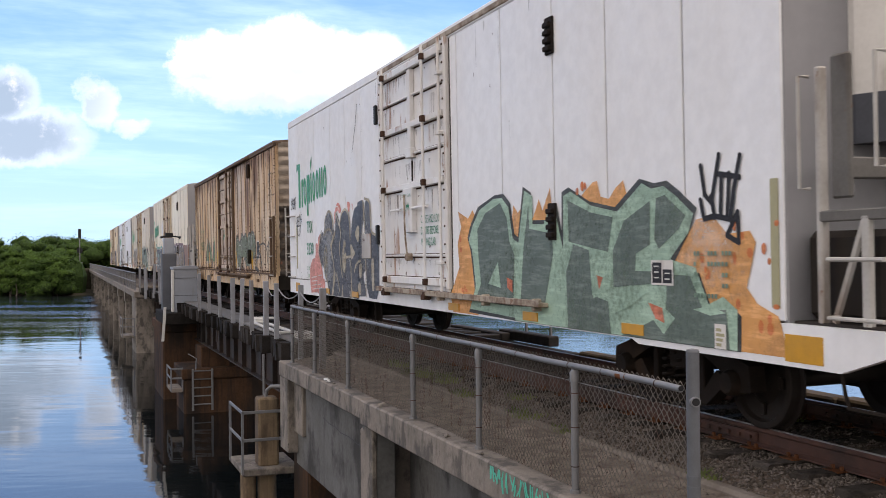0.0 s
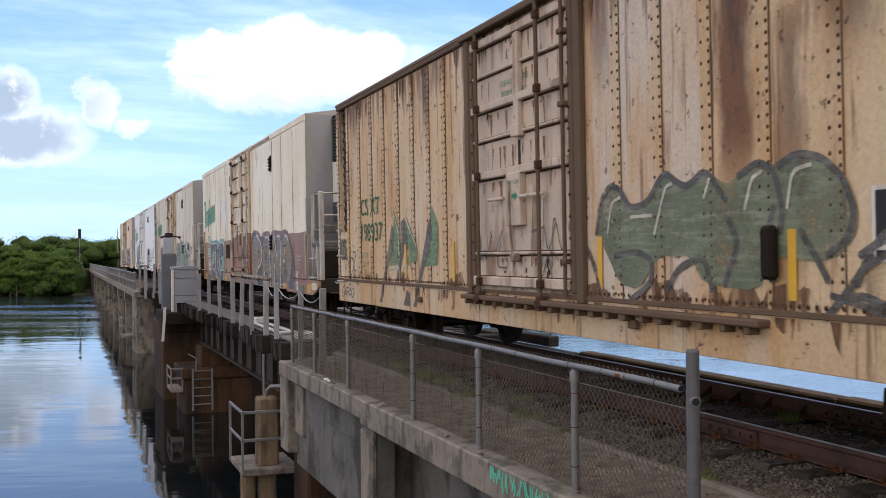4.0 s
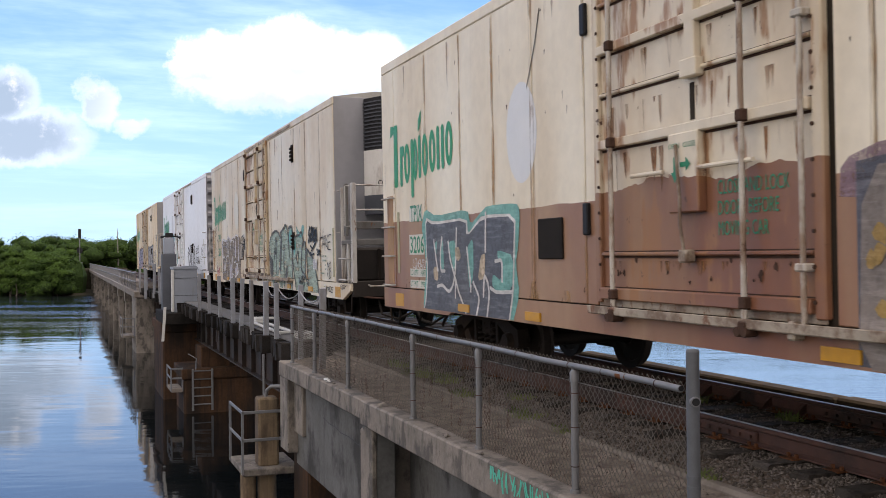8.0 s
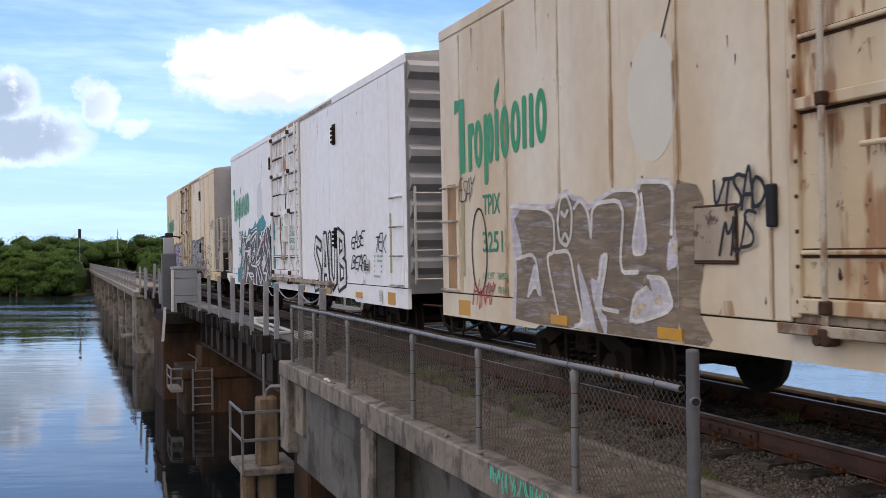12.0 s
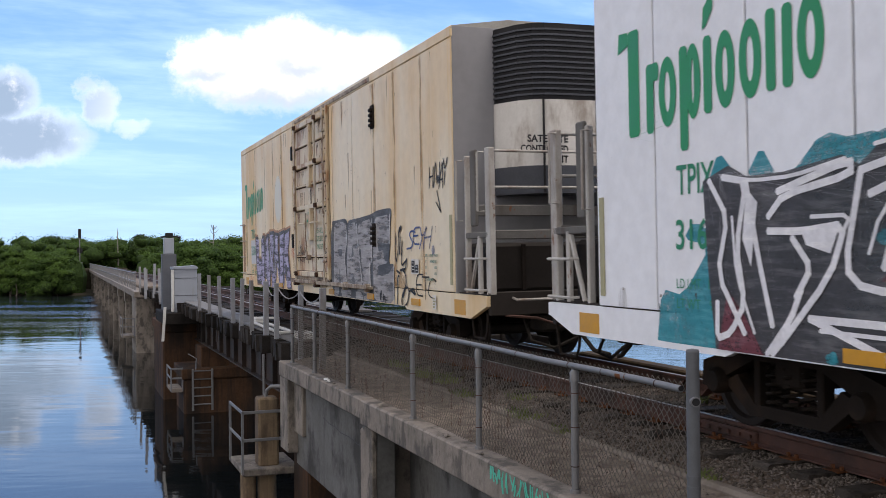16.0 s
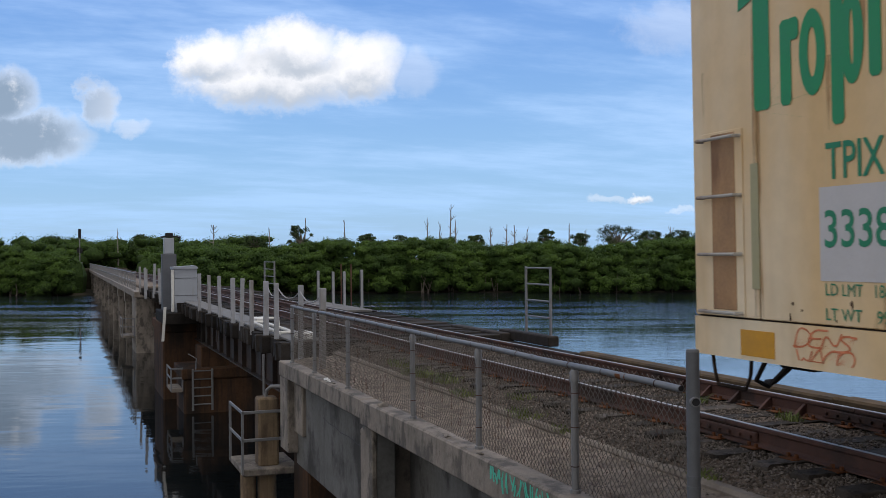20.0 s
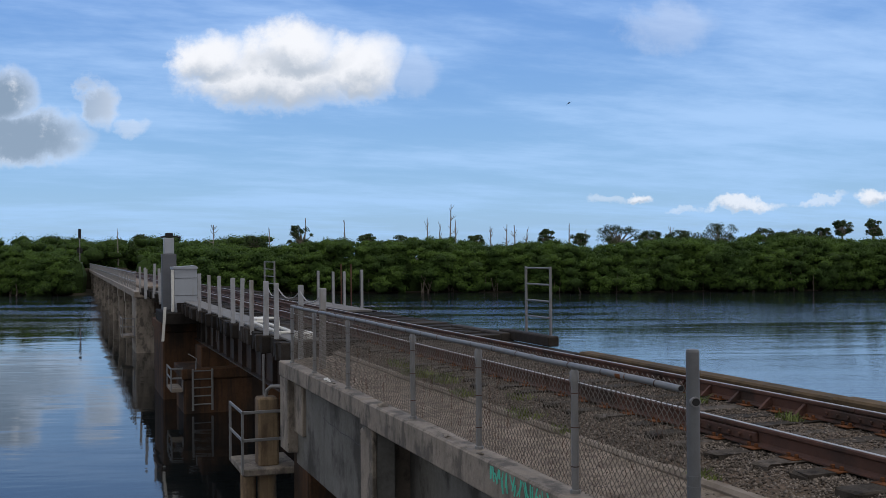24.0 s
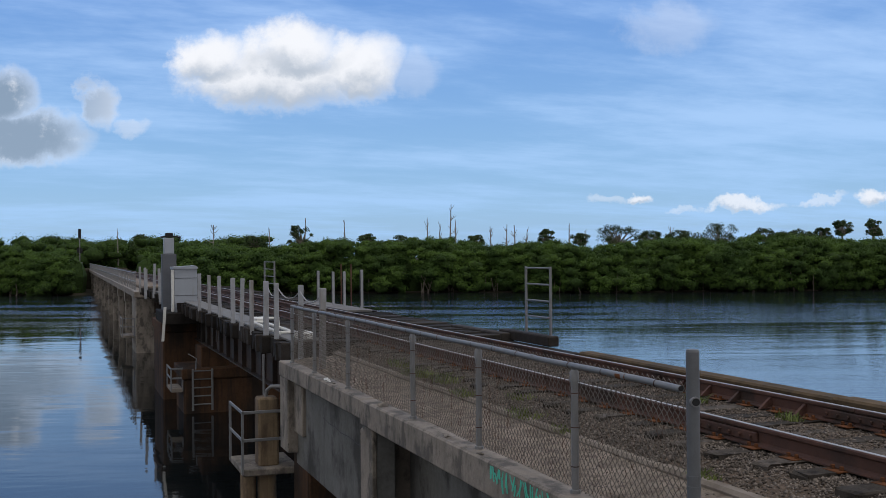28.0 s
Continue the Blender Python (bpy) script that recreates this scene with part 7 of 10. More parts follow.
def machinery_end(car, s, hl, top):
    """Cooling unit, platform, posts and handrails on the end of the car."""
    Yf = lambda d: s * (hl + d)
    g = Geo()
    g.box(-1.53, 1.53, min(Yf(-0.05), Yf(0.004)), max(Yf(-0.05), Yf(0.004)), 1.0, top, 0.01)
    part("end_wall", g, M_ENDGREY, car, "grey insulated end wall")
    unit = new("cooling_unit")
    unit.parent = car
    tagged(unit, "rounded diesel cooling unit with black louvres")

    def shell(z0, z1, grow=0.0):
        k = Geo()
        pts = []
        for i in range(13):
            x = -0.92 + 1.84 * i / 12
            q = abs(x) / 0.92
            pts.append((x * (1 + grow), Yf(0.05 + 0.62 * (1 - q ** 5) + grow)))
        pts = [(-0.92 * (1 + grow), Yf(0))] + pts + [(0.92 * (1 + grow), Yf(0))]
        k.prism(pts, "z", z0, z1)
        return k
    part("upper_shroud", shell(3.60, 4.62), M_UNITDARK, unit, "black louvred shroud")
    for k in range(13):
        part("louver", shell(3.66 + k * 0.072, 3.685 + k * 0.072, 0.018), M_UNITBAND, unit)
    part("white_panel", shell(2.72, 3.60, 0.012), M_UNITWHITE, unit, "white curved panel")
    part("dark_band", shell(2.35, 2.72, 0.012), M_UNITBAND, unit, "slate blue band")
    for x in (-0.5, 0.28):
        g = Geo()
        g.box(x - 0.006, x + 0.006, min(Yf(0.60), Yf(0.69)), max(Yf(0.60), Yf(0.69)), 2.36, 3.6, 0.002)
        part("panel_joint", g, M_UNITDARK, unit)
    for k, line in enumerate(("SATELLITE", "CONTROLLED", "UNIT")):
        q = stencil(line, 0, 0, 0.10, (0.60, 0.70, 0.28)[k], 0, 0.03)
        g = Geo()
        # turned to face along the track
        g.add([(-0.16 - (0.70 if k == 1 else 0.60 if k == 0 else 0.28) + -v[1] if s < 0 else 0.38 + v[1], Yf(0.702), v[2] + 3.02 - k * 0.135) for v in q.v], q.f)
        part("unit_legend", g, M_INK, unit)
    # beams below the unit, tank and platform
    for z0, z1, d, m_ in ((2.05, 2.2, 0.5, M_BEAM), (1.74, 1.86, 0.95, M_BEAM)):
        g = Geo()
        g.box(-1.45, 1.45, min(Yf(d), Yf(d + 0.08)), max(Yf(d), Yf(d + 0.08)), z0, z1, 0.012)
        part("cross_beam", g, m_, car)
    g = Geo()
    g.box(-1.38, 1.1, min(Yf(0.02), Yf(0.8)), max(Yf(0.02), Yf(0.8)), 1.06, 1.70, 0.05)
    part("fuel_tank", g, M_TANK, car, "grimy brown fuel tank")
    for k in range(4):
        g = Geo()
        x = -0.9 + k * 0.55
        g.box(x - 0.03, x + 0.03, min(Yf(0.8), Yf(0.83)), max(Yf(0.8), Yf(0.83)), 1.08, 1.68, 0.006)
        part("tank_strap", g, M_BEAM if k % 2 else M_TRUCK, car)
    g = Geo()
    g.box(-1.5, 1.5, min(Yf(0.02), Yf(1.1)), max(Yf(0.02), Yf(1.1)), 0.98, 1.05, 0.01)
    part("end_platform", g, M_TANK, car, "dirty end platform")
    g = Geo()
    g.box(-1.5, 1.5, min(Yf(1.02), Yf(1.12)), max(Yf(1.02), Yf(1.12)), 0.78, 1.08, 0.012)
    part("end_sill", g, M_TANK, car)
    for x in (-1.50, 1.42):
        for d, z1, w in ((0.30, 2.86, 0.028), (1.05, 2.90, 0.075)):
            g = Geo()
            g.box(x, x + 0.08, min(Yf(d - w), Yf(d + w)), max(Yf(d - w), Yf(d + w)), 1.04, z1, 0.012)
            part("end_post", g, M_FRAME, car, "dirty white end post")
        g = Geo()
        g.box(x, x + 0.06, min(Yf(0.30), Yf(1.05)), max(Yf(0.30), Yf(1.05)), 1.76, 1.84, 0.01)
        part("step_rail", g, M_BEAM, car)
        g = Geo()
        g.tube([(x + 0.03, Yf(0.42), 1.06), (x + 0.03, Yf(0.72), 1.78)], 0.028, 6)
        part("diagonal_brace", g, M_FRAME, car)
        g = Geo()
        g.box(x, x + 0.05, min(Yf(0.70), Yf(0.78)), max(Yf(0.70), Yf(0.78)), 1.04, 1.8, 0.01)
        part("step_post", g, M_FRAME, car)
    g = Geo()
    g.box(-1.47, -1.42, min(Yf(0.40), Yf(0.58)), max(Yf(0.40), Yf(0.58)), 1.92, 2.92, 0.015)
    part("corner_plate", g, M_BEAM, car, "grey hanging corner plate")
    for z in (1.10, 1.50):
        grab(car, (-1.5, Yf(0.5), z), (-1.5, Yf(1.0), z), 0.10, 0.016)
    grab(car, (-1.5, Yf(0.22), 2.0), (-1.5, Yf(0.22), 2.8), 0.09)
    grab(car, (-1.5, Yf(0.95), 2.1), (-1.5, Yf(0.95), 2.85), 0.09)
    for z in (2.86, 2.40):
        g = Geo()
        g.tube([(-1.45, Yf(1.05), z), (1.45, Yf(1.05), z)], 0.018, 8)
        part("handrail", g, M_FRAME, car, smooth=True)
    g = Geo()
    g.tube([(-1.2, Yf(1.12), 1.0), (-1.2, Yf(1.24), 0.98), (-0.4, Yf(1.24), 0.98), (-0.4, Yf(1.12), 1.0)], 0.016, 8)
    part("end_grab_iron", g, M_FRAME, car, smooth=True)
    stirrup(car, Yf(0.75), 0.26)


def boxcar():
    """The riveted tan boxcar with corrugated ends."""
    car = thing("boxcar", "rust-stained tan riveted boxcar with ribbed ends and graffiti", "railroad car", group="railroad cars of the train", at=(TRACK, 33.17, 0))
    hl, top = 8.12, 4.40
    g = Geo()
    g.box(SIDE + 0.02, 1.55, -hl + 0.05, 7.44, 1.0, top, 0.02)
    g.box(SIDE + 0.12, 1.55, 7.43, hl - 0.05, 1.0, top, 0.02)
    part("body", g, M_TAN_B, car)
    near = [-1.62, -2.29, -3.0, -3.73, -4.45, -5.2, -5.92, -6.66, -7.39, -8.12]
    far = [1.42, 2.36, 3.02, 3.72, 4.45, 5.2, 5.92, 6.66, 7.42, 8.12]
    spots = []
    for row in (near, far):
        for a, b in zip(row[:-1], row[1:]):
            g = Geo()
            g.box(SIDE, SIDE + 0.03, min(a, b) + 0.004, max(a, b) - 0.004, 1.12, top - 0.12 if b < 8 else 2.0, 0.006)
            part("side_sheet", g, M_TAN_PALE if -4.4 < b < -1.5 else M_TAN_B, car)
            lap = Geo()
            lap.box(SIDE - 0.010, SIDE - 0.0005, b - 0.075, b + 0.075, 1.12, top - 0.12, 0.004)
            part("lap_strip", lap, M_TAN_LAP, car)
            edge_line = Geo()
            edge_line.box(SIDE - 0.012, SIDE - 0.0005, b - 0.084, b - 0.074, 1.12, top - 0.12, 0.002)
            part("lap_edge", edge_line, M_TAN_END, car)
            spots += [(b + d, z) for d in (-0.05, 0.05) for z in np.arange(1.17, top - 0.14, 0.088 if d < 0 else 0.176)]
    darkened = surface("dark_corner_ribs", (0.105, 0.085, 0.072), 0.7, vary=0.3, scale=3, dirt=(0.03, 0.026, 0.024), dirt_amount=0.4, dirt_scale=3, streak=0.5)
    g = Geo()
    g.box(SIDE + 0.10, SIDE + 0.125, 7.45, 8.06, 2.0, top - 0.1, 0.004)
    part("corner_plate", g, darkened, car, "dark plate of the cut-back corner")
    for k in range(14):      # the far corner is cut back and shows the ribs of the end
        g = Geo()
        g.tube([(SIDE + 0.12, 7.47, 2.10 + k * 0.165), (SIDE + 0.12, 8.04, 2.10 + k * 0.165)], 0.052, 10)
        part("corner_rib", g, darkened, car, "dark corner rib", smooth=True)
    spots += [(y, 1.16) for y in np.arange(-8.05, 8.05, 0.09)]
    rv = Geo()
    for y, z in spots:
        r = 0.021
        rv.add([(SIDE - 0.022, y, z)] + [(SIDE - 0.008, y + r * math.cos(k * 1.0472), z + r * math.sin(k * 1.0472)) for k in range(6)], [(0, k + 1, (k + 1) % 6 + 1) for k in range(6)])
    tagged(part("rivets", rv, surface("dark_rivet_heads", (0.060, 0.034, 0.022), 0.8, vary=0.3, scale=6), car, "rows of dark rivet heads"), kind="stuff")
    g = Geo()
    g.box(SIDE - 0.03, SIDE + 0.05, -hl, hl, top - 0.10, top + 0.02, 0.015)
    part("top_chord", g, M_TAN_END, car, "rusty top edge")
    g = Geo()
    g.prism([(SIDE - 0.04, top - 0.02), (SIDE - 0.02, top + 0.03), (0, top + 0.17), (1.55, top + 0.03), (1.56, top - 0.02)], "y", -hl - 0.03, hl + 0.03)
    part("roof", g, M_TAN_END, car, "dark rusty roof")
    for x in (SIDE - 0.012, 1.5):
        g = Geo()
        g.box(x, x + 0.05, -8.2, 8.16, 0.70, 1.10, 0.006)
        part("side_sill", g, M_TAN_LAP, car)
    g = Geo()
    g.box(SIDE - 0.03, SIDE - 0.012, -8.16, 8.14, 1.08, 1.125, 0.004)
    part("sill_angle", g, M_TAN_END, car)
    lock_door(car, -1.50, 1.30, 1.16, top - 0.10, surface("dusty_pink_door_paint", (0.50, 0.41, 0.34), 0.7, vary=0.15, scale=1, dirt=(0.20, 0.12, 0.08), dirt_amount=0.30, dirt_scale=2.5, streak=5, rust=(0.10, 0.045, 0.025), rust_amount=0.15, bump=0.1), M_TAN_END)
    for y in (-1.62, 1.36):
        g = Geo()
        g.box(SIDE - 0.07, SIDE - 0.002, y - 0.07, y + 0.07, 1.05, top - 0.02, 0.012)
        part("door_post", g, M_TAN_END, car)
    g = Geo()
    g.box(SIDE - 0.14, SIDE - 0.012, -4.5, 1.5, 0.99, 1.05, 0.012)
    part("lower_door_track", g, M_TAN_END, car, "rusty lower door track")
    for k in range(20):
        g = Geo()
        y = 1.35 - k * 0.3
        g.box(SIDE - 0.13, SIDE - 0.012, y - 0.03, y + 0.03, 0.93, 0.99, 0.01)
        part("track_clip", g, M_TAN_END, car)
    g = Geo()
    g.box(SIDE - 0.12, SIDE - 0.012, -4.5, 1.5, top - 0.11, top - 0.03, 0.012)
    part("upper_door_track", g, M_TAN_END, car)
    for z in (1.55, 3.95):
        g = Geo()
        g.box(SIDE - 0.10, SIDE - 0.012, -4.62, -4.48, z - 0.2, z + 0.2, 0.03)
        part("door_stop", g, M_TRUCK, car)
    # corner ladders
    for ly in (-7.87, 7.80):
        for y in (ly - 0.20, ly + 0.20) if ly < 0 else ():
            g = Geo()
            g.box(SIDE - 0.07, SIDE - 0.011, y - 0.025, y + 0.025, 1.03, 2.56, 0.008)
            part("ladder_stile", g, M_TAN_END, car)
        for k in range(4):
            g = Geo()
            g.tube([(SIDE - 0.075, ly - 0.22, 1.08 + k * 0.475), (SIDE - 0.075, ly + 0.22, 1.08 + k * 0.475)], 0.015, 8)
            part("ladder_rung", g, M_FRAME, car, smooth=True)
        stirrup(car, ly, 0.46)
    # corrugated ends
    for s in (-1, 1):
        vs, n = [], 61
        for i in range(n):
            z = 1.0 + (top - 1.0) * i / (n - 1)
            ph = (z - 1.0) / 0.235
            d = 0.09 * abs(math.sin(math.pi * ph)) ** 0.8
            for x, q in ((-1.54, 0.0), (-1.46, 0.05), (-1.36, 1.0), (1.36, 1.0), (1.46, 0.05), (1.54, 0.0)):
                vs.append((x, s * (hl - 0.04 + d * q), z))
        g = Geo()
        g.add(vs, [(i * 6 + k, i * 6 + k + 1, i * 6 + k + 7, i * 6 + k + 6) for i in range(n - 1) for k in range(5)])
        part("corrugated_end", g, M_TAN_PLATES, car, "sooty corrugated steel end, its lower half shaded by colour", smooth=True)
        g = Geo()
        g.box(-1.40, 1.40, s * (hl + 0.06), s * (hl + 0.065) + s * 0.004, 2.74, 2.86, 0.002)
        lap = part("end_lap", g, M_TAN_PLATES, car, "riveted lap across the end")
        rv = Geo()
        for k in range(26):
            x, y = -1.36 + k * 0.108, s * (hl + 0.069)
            rv.add([(x, y + s * 0.016, 2.80)] + [(x + 0.017 * math.cos(j * 1.0472), y, 2.80 + 0.017 * math.sin(j * 1.0472)) for j in range(6)], [(0, j + 1, (j + 1) % 6 + 1) for j in range(6)])
        tagged(part("rivets", rv, M_TAN_END, lap), kind="stuff")
        g = Geo()
        g.box(-1.56, -1.44, s * (hl - 0.06) - 0.03, s * (hl - 0.06) + 0.06 * s + 0.03, 1.0, top, 0.02)
        part("corner_post", g, M_TAN_B, car)
        for x in (-1.32, -0.82):
            g = Geo()
            g.box(x - 0.02, x + 0.02, s * (hl + 0.11) - 0.015, s * (hl + 0.11) + 0.015, 1.05, 2.75, 0.005)
            part("end_ladder_stile", g, M_FRAME, car)
        for k in range(4):
            g = Geo()
            g.tube([(-1.34, s * (hl + 0.12), 1.15 + k * 0.46), (-0.80, s * (hl + 0.12), 1.15 + k * 0.46)], 0.014, 6)
            part("ladder_rung", g, M_FRAME, car)
        g = Geo()
        g.box(-1.5, 1.5, s * hl - 0.03, s * hl + 0.03 + s * 0.02, 0.70, 1.06, 0.015)
        part("end_sill", g, M_UNDER, car)
        coupler(car, s * (hl - 0.02), s)
    wheel = Geo()
    pts = [(-0.36 + 0.27 * math.cos(k * 0.3142), -hl - 0.20, 1.95 + 0.27 * math.sin(k * 0.3142)) for k in range(21)]
    wheel.tube(pts, 0.018, 6)
    for k in range(3):
        a = k * 2.094
        wheel.tube([(-0.36, -hl - 0.2, 1.95), (-0.36 + 0.27 * math.cos(a), -hl - 0.2, 1.95 + 0.27 * math.sin(a))], 0.016, 6)
    wheel.box(-0.56, -0.16, -hl - 0.17, -hl - 0.05, 1.7, 2.2, 0.04)
    part("brake_wheel", wheel, M_TRUCK, car, "rusty hand brake wheel")
    underbody(car, -hl, hl, -1)
    # dark rust soaking along the top edge, the sill angle and round the door
    s = Side(0.0105)
    r = random.Random(17)
    for k in range(70):
        y, d, w = r.uniform(-8.0, 8.0), r.uniform(0.10, 0.55), r.uniform(0.03, 0.12)
        s.poly([(y - w, top - 0.12), (y - w * 0.5, top - 0.12 - d * 0.7), (y, top - 0.12 - d), (y + w * 0.6, top - 0.12 - d * 0.6), (y + w, top - 0.12)])
    for k in range(60):
        y, d, w = r.uniform(-8.0, 8.0), r.uniform(0.06, 0.22), r.uniform(0.05, 0.25)
        s.poly([(y - w, 1.125), (y - w * 0.4, 1.125 + d), (y + w * 0.5, 1.125 + d * 0.8), (y + w, 1.125)])
    s.put("rust_soak", stain("dark_rust_soak", (0.15, 0.072, 0.036), 0.9), car, "dark rust along the sheet edges", "stuff")
    s = Side(0.0160)
    for k in range(46):
        y, d, w = r.uniform(-8.0, 8.0), r.uniform(0.08, 0.30), r.uniform(0.03, 0.16)
        s.poly([(y - w, 1.07), (y - w * 0.5, 1.07 - d * 0.7), (y, 1.07 - d), (y + w * 0.6, 1.07 - d * 0.6), (y + w, 1.07)])
    s.put("rust_soak", stain("dark_rust_soak", (0.15, 0.072, 0.036), 0.9), car, "dark rust runs on the sill", "stuff")
    for y in (-5.75, -2.6, 3.4):
        g = Geo()
        g.box(SIDE - 0.07, SIDE - 0.010, y - 0.07, y + 0.07, 0.86, 0.94, 0.012)
        part("jacking_lug", g, M_TAN_END, car, "small rusty lug on the sill")
    for y in (-6.2, 6.2):
        truck(car, y)
    part("reporting_mark", stencil("CS XT", 6.58, 2.25, 0.29, 1.15, 0.014, 0.0), M_BOXLEGEND, car)
    part("car_number", stencil("198937", 6.53, 1.80, 0.31, 1.22, 0.014, 0.0), M_BOXLEGEND, car)
    for y in (-1.95, -4.75, 2.05, 4.1):
        g = Geo()
        g.box(SIDE - 0.016, SIDE - 0.011, y - 0.045, y + 0.045, 1.2, 1.72, 0.001)
        part("stripe", g, M_YELLOW, car, "yellow stripe")
    for y in (-7.45, 7.45):
        g = Geo()
        g.box(SIDE - 0.016, SIDE - 0.011, y - 0.04, y + 0.04, 1.2, 2.1, 0.001)
        part("reflector_strip", g, M_YELLOW, car, "dull ochre reflector strip")
    for text, y, z, h, ln in (("CLOSE AND LOCK DOORS", -0.05, 3.55, 0.07, 0.78), ("BEFORE MOVING CAR", -0.10, 3.42, 0.07, 0.66)):
        part("door_legend", stencil(text, y + 0.45, z, h, ln, 0.012), M_LEGEND, car)
    s = Side(0.013)
    s.poly([(-5.53, 1.48), (-5.53, 1.98), (-5.88, 1.98), (-5.88, 1.48)])
    s.put("plate_border", M_UNITWHITE, car, "white border of the stencil plate")
    s = Side(0.015)
    for a, b, c, d in ((-5.56, -5.69, 1.60, 1.95), (-5.715, -5.85, 1.60, 1.95), (-5.56, -5.85, 1.50, 1.56)):
        s.poly([(a, c), (a, d), (b, d), (b, c)])
    s.put("stencil_plate", M_INK, car)
    # paint by many hands
    green = spray("olive_green_spray", (0.13, 0.155, 0.095), 0.2, 0.8)
    ink = spray("worn_charcoal_spray", (0.075, 0.072, 0.065), 0.2, 0.75)
    bubbles = [[(-1.89, 1.75), (-1.98, 2.07), (-2.17, 2.21), (-2.35, 2.16), (-2.52, 1.97), (-2.82, 2.00), (-3.10, 2.27), (-3.28, 2.19), (-3.46, 2.11), (-3.71, 2.24), (-3.98, 2.09), (-4.15, 2.15), (-4.39, 2.24), (-4.62, 2.19), (-4.79, 2.26), (-5.06, 2.22), (-5.25, 2.09), (-5.36, 1.86), (-5.40, 1.70), (-5.26, 1.53), (-5.03, 1.48), (-4.54, 1.53), (-4.38, 1.26), (-3.66, 1.29), (-3.49, 1.53), (-3.00, 1.53), (-2.65, 1.22), (-2.31, 1.27), (-2.10, 1.53)]]
    dark_lines = [[(-1.89, 1.75), (-1.98, 2.07), (-2.17, 2.21), (-2.35, 2.16), (-2.52, 1.97), (-2.82, 2.00), (-3.10, 2.27), (-3.34, 2.14), (-3.46, 2.11), (-3.71, 2.24), (-3.98, 1.97)],
                  [(-4.15, 2.15), (-4.39, 2.24), (-4.57, 2.15), (-4.66, 1.88), (-4.63, 1.71)],
                  [(-4.62, 2.19), (-4.82, 2.26), (-5.07, 2.21), (-5.28, 2.05), (-5.38, 1.82), (-5.32, 1.65), (-5.12, 1.53)],
                  [(-2.25, 1.53), (-2.67, 1.57), (-2.90, 1.48), (-2.86, 1.28), (-2.51, 1.12)],
                  [(-1.58, 1.73), (-1.80, 1.48), (-1.94, 1.21)],
                  [(-3.11, 1.23), (-3.31, 1.43), (-3.67, 1.53), (-3.78, 1.25)],
                  [(-4.02, 1.81), (-4.13, 1.62), (-3.95, 1.30)],
                  [(-4.56, 1.88), (-4.44, 1.62), (-4.53, 1.35)]]
    dark_lines += [[(-5.43, 1.53), (-5.65, 1.64), (-5.90, 1.66), (-6.09, 1.56), (-6.19, 1.37), (-6.22, 1.14)],
                  [(-5.10, 1.10), (-5.24, 1.23), (-5.46, 1.26), (-5.71, 1.17)],
                  [(-5.52, 1.53), (-5.34, 1.32), (-5.10, 1.10)],
                  [(-4.85, 1.70), (-5.03, 1.48), (-5.11, 1.36)]]
    pale_lines = [[(-2.11, 1.75), (-2.20, 2.04), (-2.35, 2.08)],
                  [(-2.94, 1.73), (-3.12, 2.13), (-3.22, 2.15)],
                  [(-2.55, 1.89), (-2.89, 1.89)],
                  [(-4.22, 1.89), (-4.31, 2.12), (-4.42, 2.16)],
                  [(-4.71, 1.88), (-4.77, 2.14), (-4.96, 2.17)],
                  [(-3.69, 2.01), (-3.77, 2.15)]]
    loops = [[(-5.38, 1.33), (-5.54, 1.61), (-5.96, 1.85), (-6.44, 1.91), (-6.82, 1.85), (-7.09, 1.59), (-7.18, 1.25), (-7.11, 0.90)],
             [(-5.44, 1.43), (-5.89, 1.66), (-6.16, 1.44), (-6.22, 1.06)],
             [(-5.15, 1.25), (-5.64, 1.15), (-5.87, 1.05)],
             [(-7.05, 1.82), (-7.18, 1.79), (-7.23, 1.93)],
             [(-7.19, 1.92), (-7.16, 1.59), (-7.01, 1.39)]]
    mural(car, 0.0125, green, bubbles, label="faded olive bubble graffiti")
    mural(car, 0.0150, ink, (), dark_lines, 0.06, "worn charcoal outline")
    mural(car, 0.0165, spray("pale_highlight_spray", (0.5, 0.48, 0.42)), (), pale_lines, 0.03)
    mural(car, 0.0150, ink, (), loops, 0.05, "looping grey tag")
    leaf_greens = [[(4.68, 2.30), (4.40, 1.99), (4.38, 1.66), (4.44, 1.41), (4.96, 1.38), (4.65, 1.79)],
                   [(4.10, 2.18), (3.86, 1.99), (3.57, 1.72), (3.54, 1.46), (3.88, 1.43), (3.92, 1.61), (4.05, 1.85)],
                   [(4.12, 1.46), (3.98, 1.57), (3.93, 1.38)]]
    dark_fields = [[(4.77, 2.05), (4.61, 1.96), (4.72, 1.62), (5.04, 1.32), (5.26, 1.04), (5.35, 0.73), (5.50, 0.71), (5.30, 1.13), (5.03, 1.58)],
                   [(4.30, 2.06), (4.13, 2.13), (4.03, 1.89), (3.95, 1.65), (4.20, 1.58), (4.32, 1.42), (4.58, 1.08), (4.65, 1.08), (4.41, 1.46), (4.28, 1.78)],
                   [(4.23, 0.72), (4.05, 1.03), (3.94, 0.96), (3.90, 0.74)],
                   [(3.95, 1.65), (3.83, 1.38), (3.73, 1.13), (3.88, 1.42)]]
    pale_lines = [[(4.66, 2.21), (4.43, 1.91), (4.41, 1.58)],
                  [(4.06, 2.12), (3.86, 1.93), (3.59, 1.70)],
                  [(4.93, 1.32), (4.70, 1.36), (4.44, 1.35)],
                  [(4.21, 1.34), (4.04, 1.39)]]
    g1 = spray("faded_leaf_green_spray", (0.13, 0.22, 0.11), 0.2, 0.45)
